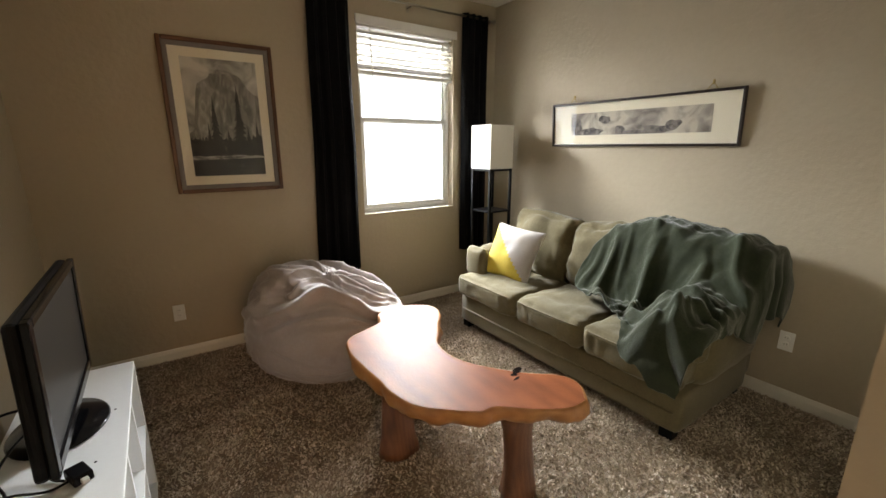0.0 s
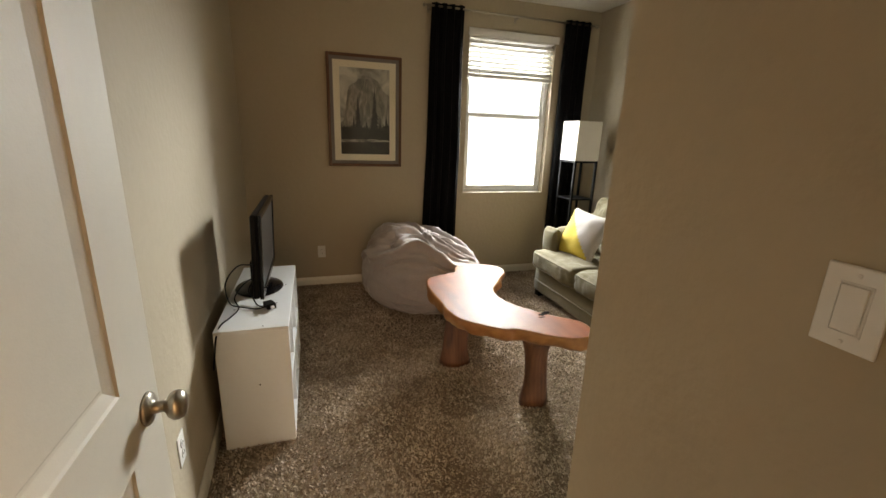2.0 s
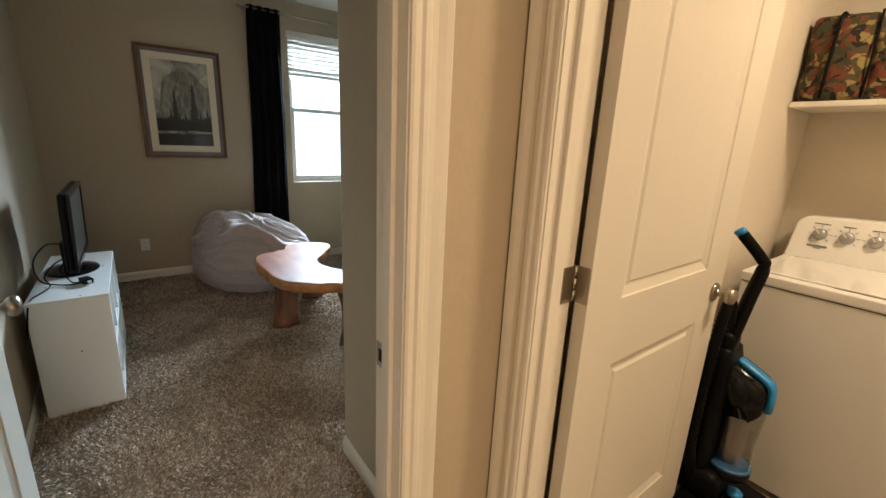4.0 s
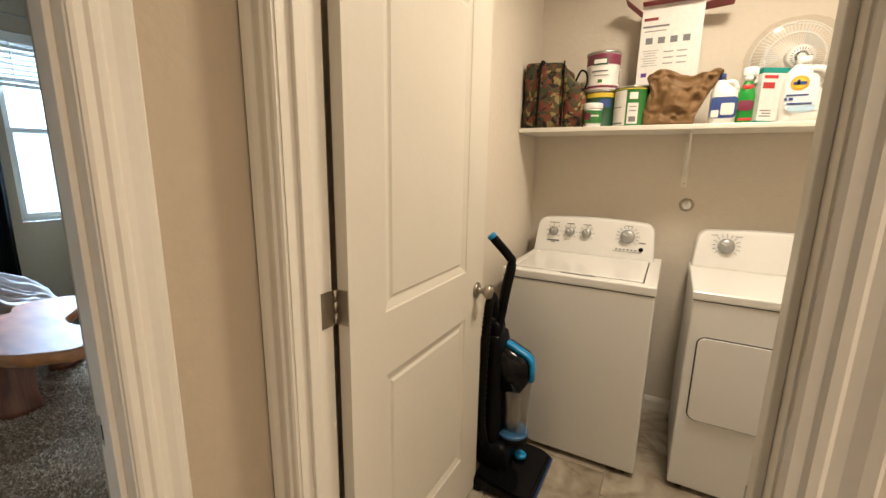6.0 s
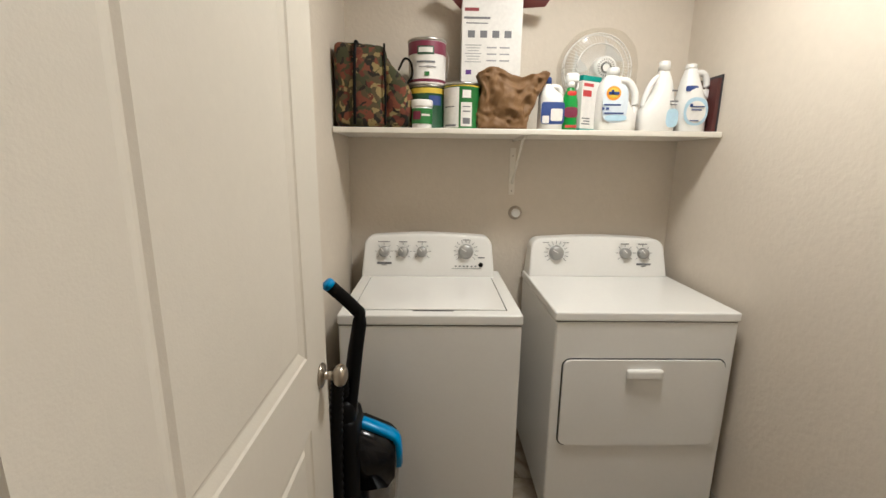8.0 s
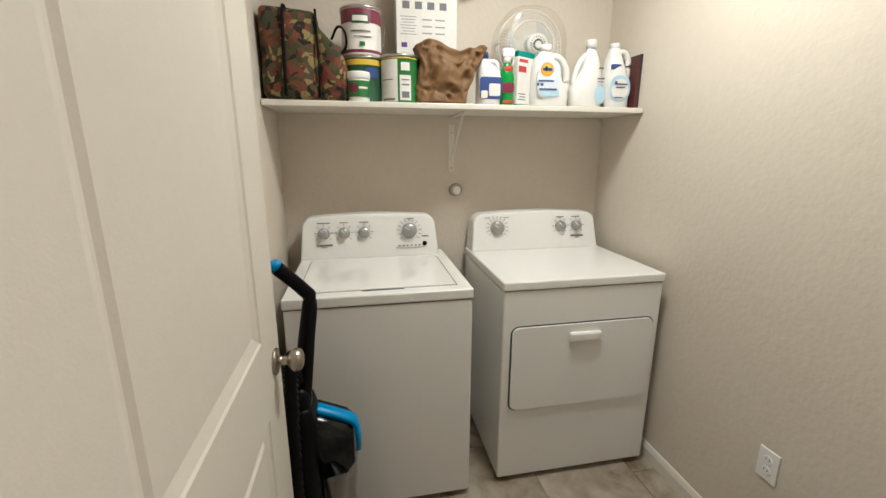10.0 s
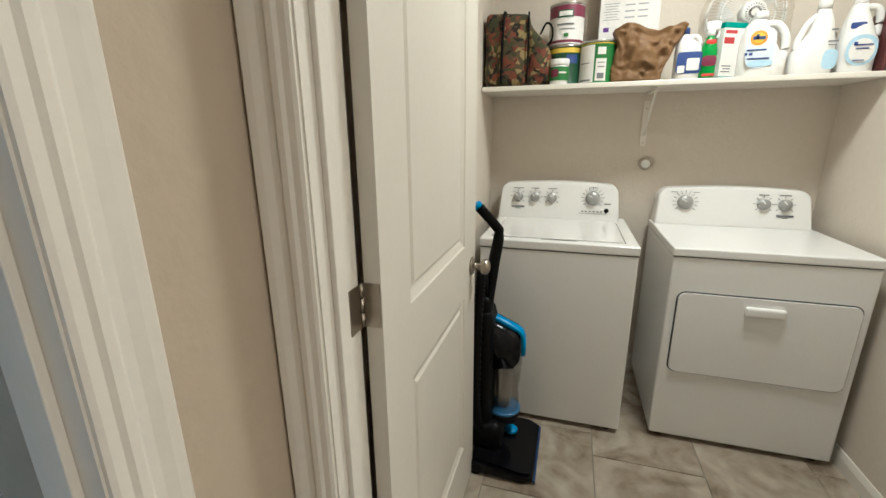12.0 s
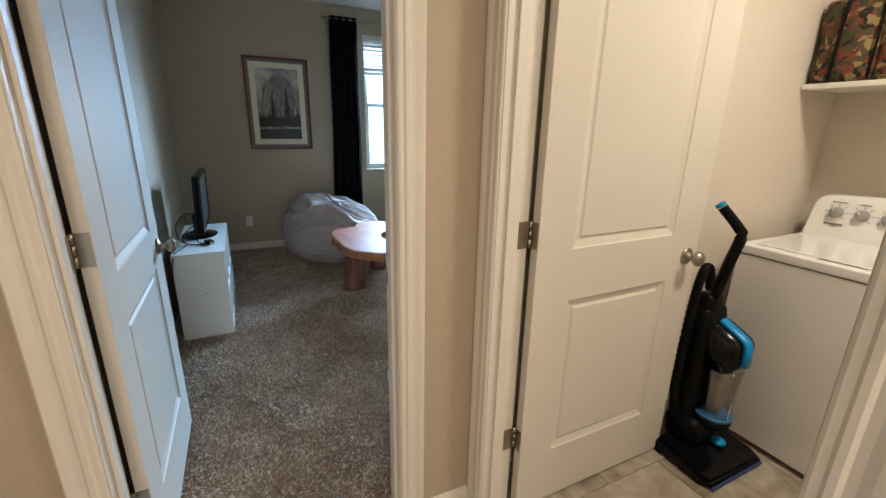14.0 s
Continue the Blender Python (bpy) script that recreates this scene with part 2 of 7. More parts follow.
baseboard("baseboard_hall_west", (HW, DY0), (JW - 0.085, DY0), (0, -1))
baseboard("baseboard_laundry_east", (LE, LS), (LE, LN), (-1, 0))
baseboard("baseboard_laundry_south", (LX1, LS), (LE - 0.014, LS), (0, 1))
baseboard("baseboard_laundry_north", (LX1 + 0.03, LN), (LE - 0.014, LN), (0, -1))


def frame_1():
    f = tagged(part("door_frame_1", boxes(((JE, JE + 0.02), (DY0 - 0.002, DY1 + 0.002), (0, DH)), ((JW - 0.02, JW), (DY0 - 0.002, DY1 + 0.002), (0, DH)), ((JW - 0.02, JE + 0.02), (DY0 - 0.002, DY1 + 0.002), (DH, DH + 0.02))), M_TRIM),
               "white painted door jamb of the sitting room", "door frame", kind="structure")
    part("stop", boxes(((JE - 0.011, JE), (DY0 + 0.03, DY0 + 0.062), (0, DH)), ((JW, JW + 0.011), (DY0 + 0.03, DY0 + 0.062), (0, DH)), bevel=0.002), M_TRIM, f)
    part("casing", run_profile(CASING, (JE + 0.003, DY0, 0), (0, 0, 1), (0, -1, 0), DH + 0.09, (1, 0, 0)), M_TRIM, f)
    part("casing", run_profile(CASING, (JW - 0.003, DY0, 0), (0, 0, 1), (0, -1, 0), DH + 0.09, (-1, 0, 0)), M_TRIM, f)
    part("casing", run_profile(CASING, (JW - 0.003, DY0, DH + 0.003), (1, 0, 0), (0, -1, 0), JE - JW + 0.006, (0, 0, 1)), M_TRIM, f)
    strike = part("strike_plate", boxes(((JE - 0.0025, JE), (DY1 - 0.04, DY1 - 0.004), (0.94, 1.0)), bevel=0.001), M_NICKEL, f, "nickel strike plate")
    part("latch_hole", boxes(((JE - 0.0035, JE - 0.0005), (DY1 - 0.03, DY1 - 0.016), (0.955, 0.985))), M_BLACK, strike)


def frame_2():
    f = tagged(part("door_frame_2", boxes(((LX0 - 0.002, LX1 + 0.002), (LJN, LJN + 0.02), (0, DH)), ((LX0 - 0.002, LX1 + 0.002), (LJS - 0.02, LJS), (0, DH)), ((LX0 - 0.002, LX1 + 0.002), (LJS - 0.02, LJN + 0.02), (DH, DH + 0.02))), M_TRIM),
               "white painted door jamb of the laundry", "door frame", kind="structure")
    part("stop", boxes(((LX0 + 0.03, LX0 + 0.062), (LJN - 0.011, LJN), (0, DH)), ((LX0 + 0.03, LX0 + 0.062), (LJS, LJS + 0.011), (0, DH)), bevel=0.002), M_TRIM, f)
    part("casing", run_profile(CASING, (LX0, LJN + 0.003, 0), (0, 0, 1), (-1, 0, 0), DH + 0.09, (0, 1, 0)), M_TRIM, f)
    part("casing", run_profile(CASING, (LX0, LJS - 0.003, 0), (0, 0, 1), (-1, 0, 0), DH + 0.09, (0, -1, 0)), M_TRIM, f)
    part("casing", run_profile(CASING, (LX0, LJS - 0.003, DH + 0.003), (0, 1, 0), (-1, 0, 0), LJN - LJS + 0.006, (0, 0, 1)), M_TRIM, f)
    strike = part("strike_plate", boxes(((LX1 - 0.040, LX1 - 0.004), (LJS, LJS + 0.0025), (0.93, 0.995)), bevel=0.001), M_NICKEL, f, "nickel strike plate")
    part("latch_hole", boxes(((LX1 - 0.030, LX1 - 0.016), (LJS + 0.0005, LJS + 0.0035), (0.948, 0.978))), M_BLACK, strike)


frame_1()
frame_2()


def door_leaf(w, h, t, panels):
    """A moulded panel door standing on z = 0, hinge edge at x = 0, faces at y = 0 and y = t. panels: (x0, x1, z0, z1)."""
    bm = bmesh.new()
    xs = sorted({0, w, *(p[0] for p in panels), *(p[1] for p in panels)})
    zs = sorted({0, h, *(p[2] for p in panels), *(p[3] for p in panels)})

    def quad(y, a, b, c, d, flip):
        vs = [bm.verts.new((x, y, z)) for x, z in (a, b, c, d)]
        bm.faces.new(vs[::-1] if flip else vs)

    def ring(y0, r0, y1, r1, flip):
        a = [(r0[0], r0[2]), (r0[1], r0[2]), (r0[1], r0[3]), (r0[0], r0[3])]
        b = [(r1[0], r1[2]), (r1[1], r1[2]), (r1[1], r1[3]), (r1[0], r1[3])]
        for i in range(4):
            j = (i + 1) % 4
            vs = [bm.verts.new((a[i][0], y0, a[i][1])), bm.verts.new((a[j][0], y0, a[j][1])), bm.verts.new((b[j][0], y1, b[j][1])), bm.verts.new((b[i][0], y1, b[i][1]))]
            bm.faces.new(vs[::-1] if flip else vs)

    for y, sgn, flip in ((0, 1, False), (t, -1, True)):
        for x0, x1 in zip(xs, xs[1:]):
            for z0, z1 in zip(zs, zs[1:]):
                if not any(p[0] <= x0 and x1 <= p[1] and p[2] <= z0 and z1 <= p[3] for p in panels):
                    quad(y, (x0, z0), (x1, z0), (x1, z1), (x0, z1), flip)
        for p in panels:
            def shrink(d):
                return (p[0] + d, p[1] - d, p[2] + d, p[3] - d)
            steps = [(0, 0), (0.004, 0.004), (0.026, 0.011), (0.032, 0.011), (0.040, 0.006)]
            for (d0, q0), (d1, q1) in zip(steps, steps[1:]):
                ring(y + sgn * q0, shrink(d0), y + sgn * q1, shrink(d1), flip)
            r = shrink(0.040)
            quad(y + sgn * 0.006, (r[0], r[2]), (r[1], r[2]), (r[1], r[3]), (r[0], r[3]), flip)
    for vs in (((0, 0, 0), (0, t, 0), (0, t, h), (0, 0, h)), ((w, 0, 0), (w, 0, h), (w, t, h), (w, t, 0)), ((0, 0, h), (0, t, h), (w, t, h), (w, 0, h)), ((0, 0, 0), (w, 0, 0), (w, t, 0), (0, t, 0))):
        bm.faces.new([bm.verts.new(v) for v in vs][::-1])
    bmesh.ops.remove_doubles(bm, verts=bm.verts[:], dist=0.0002)
    bmesh.ops.recalc_face_normals(bm, faces=bm.faces[:])
    return bm


KNOB = [(0.001, 0), (0.032, 0.0), (0.033, 0.004), (0.030, 0.008), (0.018, 0.011), (0.012, 0.014), (0.011, 0.030), (0.014, 0.034), (0.024, 0.040), (0.029, 0.048), (0.029, 0.056), (0.025, 0.064), (0.015, 0.069), (0.001, 0.070)]


def door(name, label, w, h, t, m, panels, knob_z, hinge_zs, near):
    """near: the face (0 or 1) at which the hinge barrels stand."""
    d = part("leaf", door_leaf(w, h, t, panels), M_DOOR)
    d.name = name
    d.matrix_world = m
    tagged(d, label, "door", kind="structure")
    for y, rx in ((0, 90), (t, -90)):
        k = part("door_knob", lathe(KNOB, 28, pose(w - 0.062, y, knob_z, rx)), M_NICKEL, None, "brushed nickel door knob", True)
        k.parent = d
    latch = part("latch_plate", boxes(((w, w + 0.002), (t / 2 - 0.012, t / 2 + 0.012), (knob_z - 0.028, knob_z + 0.028))), M_NICKEL)
    latch.parent = d
    yb = t + 0.006 if near else -0.006
    for z in hinge_zs:
        hb = boxes(((-0.0025, 0.0), (0.002, t), (z - 0.045, z + 0.045)), bevel=0.0008)
        hg = part("hinge", hb, M_NICKEL, None, "nickel butt hinge")
        hg.parent = d
        for k in range(3):
            b = part("knuckle", lathe([(0.002, 0), (0.0062, 0.001), (0.0062, 0.028), (0.002, 0.029)], 12, pose(-0.004, yb, z - 0.045 + 0.0305 * k)), M_NICKEL, None, "", True)
            b.parent = hg
    return d


_pan = [(0.148, 0.654, 0.235, 0.862), (0.148, 0.654, 1.05, 2.0)]
door("door_2", "white two-panel laundry door standing open", 0.815, 2.115, 0.035, pose(3.147, 3.015, 0.012), _pan, 0.955, (0.315, 1.105, 1.9), 1)
_pan1 = [(0.148, 0.668, 0.235, 0.855), (0.148, 0.668, 1.005, 2.0)]
door("door_1", "white two-panel sitting room door standing open", 0.818, 2.115, 0.035, pose(1.968, 3.285, 0.02, 0, 0, 90), _pan1, 0.92, (0.315, 1.115, 1.9), 1)
# hinge plates on the jambs
for f_name, spans in (("door_frame_2", [((LX1 - 0.034, LX1 + 0.004), (LJN - 0.002, LJN), (z - 0.033, z + 0.057)) for z in (0.315, 1.105, 1.9)]),
                      ("door_frame_1", [((JW, JW + 0.002), (DY1 - 0.034, DY1 + 0.004), (z - 0.025, z + 0.065)) for z in (0.315, 1.115, 1.9)])):
    for s_ in spans:
        hp = part("hinge_plate", boxes(s_, bevel=0.0008), M_NICKEL, None, "nickel hinge plate")
        hp.parent = bpy.data.objects[f_name]

# the window
M_VINYL = surface("white_vinyl", (0.80, 0.80, 0.78), 0.35, vary=0.02)
M_BLIND = surface("cream_blind_slat", (0.78, 0.76, 0.71), 0.4, vary=0.03)


def glass_material(name, tint=(1, 1, 1, 1), gloss=0.02, shine=None):
    m, t, b = nodes_of(name)
    t.nodes.remove(b)
    tr, gl, fr, mx = (t.nodes.new(k) for k in ("ShaderNodeBsdfTransparent", "ShaderNodeBsdfGlossy", "ShaderNodeLayerWeight", "ShaderNodeMixShader"))
    tr.inputs["Color"].default_value = tint
    gl.inputs["Roughness"].default_value = gloss
    if shine is None:
        # gloss grows towards grazing angles, alike on both faces
        pw, ma = t.nodes.new("ShaderNodeMath"), t.nodes.new("ShaderNodeMath")
        fr.inputs["Blend"].default_value = 0.5
        pw.operation, ma.operation = "POWER", "MULTIPLY_ADD"
        pw.inputs[1].default_value, ma.inputs[1].default_value, ma.inputs[2].default_value = 4, 0.5, 0.02
        t.links.new(fr.outputs["Facing"], pw.inputs[0])
        t.links.new(pw.outputs[0], ma.inputs[0])
        t.links.new(ma.outputs[0], mx.inputs["Fac"])
    else:
        mx.inputs["Fac"].default_value = shine
    t.links.new(tr.outputs["BSDF"], mx.inputs[1])
    t.links.new(gl.outputs["BSDF"], mx.inputs[2])
    t.links.new(mx.outputs["Shader"], t.nodes["Material Output"].inputs["Surface"])
    return m


M_GLASS = glass_material("clear_glass")
M_SCREEN = glass_material("insect_screen", (0.80, 0.81, 0.83, 1))


def window():
    y0, y1 = NY + 0.075, NY + 0.125
    w = tagged(part("window_1", boxes(((WX0, WX0 + 0.035), (y0, y1), (WZ0, WZ1)), ((WX1 - 0.035, WX1), (y0, y1), (WZ0, WZ1)), ((WX0 + 0.035, WX1 - 0.035), (y0, y1), (WZ0, WZ0 + 0.04)), ((WX0 + 0.035, WX1 - 0.035), (y0, y1), (WZ1 - 0.035, WZ1)), bevel=0.003), M_VINYL),
               "white vinyl single-hung window, closed", "window", kind="structure")
    for nm, za, zb, ya in (("lower_sash", WZ0 + 0.04, 1.71, y0 + 0.004), ("upper_sash", 1.665, WZ1 - 0.035, y0 + 0.028)):
        yb, xa, xb = ya + 0.02, WX0 + 0.036, WX1 - 0.036
        s = part(nm, boxes(((xa, xa + 0.03), (ya, yb), (za, zb)), ((xb - 0.03, xb), (ya, yb), (za, zb)), ((xa + 0.03, xb - 0.03), (ya, yb), (za, za + 0.035)), ((xa + 0.03, xb - 0.03), (ya, yb), (zb - 0.035, zb)), bevel=0.003), M_VINYL, w)
        p = part("pane", boxes(((xa + 0.03, xb - 0.03), (ya + 0.008, ya + 0.011), (za + 0.035, zb - 0.035))), M_GLASS, s)
        p.visible_shadow = False
    sc = part("insect_screen", boxes(((WX0 + 0.04, WX1 - 0.04), (y1 + 0.004, y1 + 0.006), (WZ0 + 0.04, 1.69))), M_SCREEN, w)
    sc.visible_shadow = False
    part("window_sill", boxes(((WX0, WX1), (NY - 0.004, y0), (WZ0, WZ0 + 0.006)), bevel=0.002), M_TRIM, w)


window()


def blind():
    b = empty("window_blind", "cream slatted blind drawn halfway up in the window", "blind", at=(4.245, NY, 2.43))
    part("valance", boxes(((WX0 - 0.012, WX1 + 0.03), (NY - 0.022, NY - 0.004), (2.395, 2.462)), bevel=0.005), M_BLIND, b)
    part("headrail", boxes(((WX0 + 0.008, WX1 - 0.008), (NY + 0.01, NY + 0.055), (2.385, 2.426)), bevel=0.003), M_BLIND, b)
    slat = None
    zs = [2.352 - 0.042 * k for k in range(6)] + [2.108 - 0.006 * k for k in range(7)]
    for k, z in enumerate(zs):
        tilt = 42 if k < 6 else 2
        if slat is None:
            bm = bmesh.new()
            rows = [[bm.verts.new((x, y, 0.004 * (1 - (y / 0.025) ** 2) + dz)) for y in (-0.025, -0.0125, 0, 0.0125, 0.025)] for x in (WX0 + 0.01 - 4.245, WX1 - 0.01 - 4.245) for dz in (0, 0.0028)]
            a0, a1, b0, b1 = rows
            for i in range(4):
                bm.faces.new((a1[i], b1[i], b1[i + 1], a1[i + 1]))
                bm.faces.new((a0[i], a0[i + 1], b0[i + 1], b0[i]))
            bm.faces.new((a0[0], b0[0], b1[0], a1[0]))
            bm.faces.new((a0[4], a1[4], b1[4], b0[4]))
            bmesh.ops.recalc_face_normals(bm, faces=bm.faces[:])
            slat = part("slat", bm, M_BLIND)
            s = slat
        else:
            s = new("slat", slat.data)
        s.parent = b
        s.matrix_parent_inverse = b.matrix_basis.inverted()
        s.matrix_basis = pose(4.245, NY + 0.034, z, tilt)
    part("bottom_rail", boxes(((WX0 + 0.01, WX1 - 0.01), (NY + 0.008, NY + 0.06), (2.034, 2.064)), bevel=0.004), M_BLIND, b)
    part("tilt_wand", tube([(3.885, NY - 0.024, 2.40), (3.889, NY - 0.028, 2.15), (3.896, NY - 0.026, 1.87)], 0.004), M_BLIND, b)
    for x in (3.90, 4.55):
        part("ladder_cord", tube([(x, NY + 0.008, 2.39), (x, NY + 0.008, 2.06)], 0.0016, 6), M_BLIND, b)


blind()


def curtain(name, x0, x1, y, z0, z1, folds, seed, flare=0.0):
    bm = bmesh.new()
    nx, nz = folds * 10, 26
    rnd = random.Random(seed)
    ph = [rnd.uniform(0, 6.28) for _ in range(6)]
    layers = []
    for off in (0.0, 0.006):
        grid = []
        for j in range(nz + 1):
            v = j / nz
            row = []
            for i in range(nx + 1):
                u = i / nx
                amp = 0.016 + 0.012 * (1 - v)
                wave = math.sin(u * folds * 2 * math.pi + ph[0] + 0.5 * math.sin(3 * v + ph[1])) + 0.35 * math.sin(u * folds * 4.7 * math.pi + ph[2] + 2 * v)
                xx = x0 + (x1 - x0) * u - flare * (1 - v) * (1 - u)
                row.append(bm.verts.new((xx + 0.004 * math.sin(9 * v + ph[3]), y + amp * wave + off, z0 + (z1 - z0) * v + 0.006 * (1 - v) * math.sin(u * 7 + ph[4]))))
            grid.append(row)
        layers.append(grid)
    for k, g in enumerate(layers):
        for j in range(nz):
            for i in range(nx):
                q = (g[j][i], g[j][i + 1], g[j + 1][i + 1], g[j + 1][i])
                bm.faces.new(q if k == 0 else q[::-1])
    f, b = layers
    for j in range(nz):
        bm.faces.new((f[j][0], f[j + 1][0], b[j + 1][0], b[j][0]))
        bm.faces.new((f[j][nx], b[j][nx], b[j + 1][nx], f[j + 1][nx]))
    for i in range(nx):
        bm.faces.new((f[0][i], b[0][i], b[0][i + 1], f[0][i + 1]))
        bm.faces.new((f[nz][i], f[nz][i + 1], b[nz][i + 1], b[nz][i]))
    return tagged(part(name, bm, M_CURTAIN, None, "", True), "black blackout curtain hanging from the rod", "curtain", "curtains at the window")


curtain("curtain", 3.385, 3.700, 7.195, 0.46, 2.612, 4, 3, 0.04)
curtain("curtain", 4.770, 5.060, 7.195, 0.46, 2.612, 4, 8)


def curtain_rod():
    r = empty("curtain_rod", "brushed nickel curtain rod with ball finials", "curtain rod", at=(4.2, 7.2, 2.59))
    part("rod", tube([(3.34, 7.2, 2.585), (5.10, 7.2, 2.585)], 0.009, 14), M_NICKEL, r, "", True)
    for x, s in ((3.34, -1), (5.10, 1)):
        part("finial", lathe([(0.002, 0), (0.011, 0.001), (0.011, 0.008), (0.007, 0.012), (0.015, 0.018), (0.019, 0.027), (0.015, 0.036), (0.002, 0.040)], 18, pose(x, 7.2, 2.585, 0, 90 * s)), M_NICKEL, r, "", True)
    for x in (3.368, 4.24, 5.075):
        br = part("bracket", boxes(((x - 0.006, x + 0.006), (7.2, NY - 0.004), (2.565, 2.575)), ((x - 0.012, x + 0.012), (NY - 0.004, NY), (2.54, 2.60)), bevel=0.001), M_NICKEL, r)


curtain_rod()


def wall_plate(name, label, category, m, w, h, kind):
    """A cover plate in the local x-z plane, standing proud along -y."""
    p = tagged(part(name, boxes(((-w / 2, w / 2), (-0.006, 0), (-h / 2, h / 2)), bevel=0.003), M_VINYL), label, category)
    p.matrix_world = m
    if kind == "outlet":
        for z in (-0.02, 0.02):
            s = part("socket", lathe([(0.002, 0), (0.016, 0), (0.016, 0.002), (0.015, 0.003), (0.002, 0.003)], 20, pose(0, -0.006, z, 90)), M_VINYL)
            s.parent = p
            for x in (-0.006, 0.006):
                k = part("slot", boxes(((x - 0.001, x + 0.001), (-0.0097, -0.0085), (z - 0.001, z + 0.007))), M_BLACK)
                k.parent = s
    else:
        s = part("rocker", boxes(((-0.016, 0.016), (-0.0105, -0.006), (-0.033, 0.033)), bevel=0.002), M_VINYL)
        s.parent = p
        k = part("rocker_frame", boxes(((-0.019, -0.0175), (-0.0075, -0.006), (-0.036, 0.036)), ((0.0175, 0.019), (-0.0075, -0.006), (-0.036, 0.036)), ((-0.0175, 0.0175), (-0.0075, -0.006), (0.0345, 0.036)), ((-0.0175, 0.0175), (-0.0075, -0.006), (-0.036, -0.0345))), M_VINYL)
        k.parent = p
    for z in (-h / 2 + 0.012, h / 2 - 0.012) if kind != "outlet" else (0,):
        k = part("screw", lathe([(0.001, 0), (0.003, 0), (0.002, 0.0012)], 10, pose(0, -0.006, z, 90)), M_VINYL)
        k.parent = p
    return p


wall_plate("wall_outlet", "white power outlet on the beige wall", "outlet", pose(2.348, NY, 0.34), 0.072, 0.116, "outlet")
wall_plate("wall_outlet", "white power outlet behind the sofa", "outlet", pose(EX, 4.668, 0.375, 0, 0, -90), 0.072, 0.116, "outlet")
wall_plate("wall_outlet", "white power outlet low beside the door", "outlet", pose(1.8102, 4.634, 0.384, 0, 0, 92), 0.072, 0.116, "outlet")
wall_plate("wall_outlet", "white power outlet above the laundry baseboard", "outlet", pose(3.874, LS, 0.43, 0, 0, 180), 0.072, 0.116, "outlet")
wall_plate("light_switch", "white rocker light switch on the beige wall", "light switch", pose(AX, 3.545, 1.262, 0, 0, -90), 0.078, 0.118, "switch")


# ---- soft shapes ----
def soft_block(span, r, n=14, bulge=(0, 0, 0), wrinkle=0.0, freq=5.0, seed=0.0, crown=0.0):
    """A stuffed block: rounded edges, faces bulged along x, y, z, and creased."""
    bm = bmesh.new()
    bmesh.ops.create_cube(bm, size=2)
    bmesh.ops.subdivide_edges(bm, edges=bm.edges[:], cuts=n, use_grid_fill=True)
    c = Vector([(a + b) / 2 for a, b in span])
    half = Vector([(b - a) / 2 for a, b in span])
    for v in bm.verts:
        u = Vector([math.copysign(abs(q) ** 0.72, q) for q in v.co])
        p = Vector([u[k] * half[k] for k in range(3)])
        inner = Vector([max(-(half[k] - r), min(half[k] - r, p[k])) for k in range(3)])
        d = p - inner
        if d.length > 1e-9:
            p = inner + d.normalized() * min(r, max(abs(d[0]), abs(d[1]), abs(d[2])))
        w = [1 - u[k] ** 2 for k in range(3)]
        for k in range(3):
            o = [w[j] for j in range(3) if j != k]
            p[k] += bulge[k] * u[k] * o[0] * o[1]
        if wrinkle:
            q = (p + c) * freq + Vector((seed, seed * 2, 0))
            p += p.normalized() * wrinkle * (noise.noise(q) + 0.5 * abs(noise.noise(q * 2.3)))
        v.co = p + c
    return bm


def crush(bm, seed):
    """Creases in stuffed velvet: sharp shallow valleys that run down and across."""
    bm.normal_update()
    for v in bm.verts:
        p = v.co
        q = Vector((p.x * 5 + seed, p.y * 9, p.z * 4))
        ridge = (1 - abs(2 * noise.noise(q))) ** 4 + 0.6 * (1 - abs(2 * noise.noise(q * 2.3 + Vector((7, 3, 1))))) ** 4
        v.co = p - v.normal * 0.0085 * ridge


def cushion(name, span, parent, r=0.05, bulge=(0.02, 0.01, 0.03), wrinkle=0.012, seed=0, label="", mat=None, m=None):
    bm = soft_block(span, r, 26, bulge, wrinkle, 6.0, seed)
    crush(bm, seed)
    if m:
        bm.transform(m)
    return part(name, bm, mat or M_SOFA, parent, label, True)


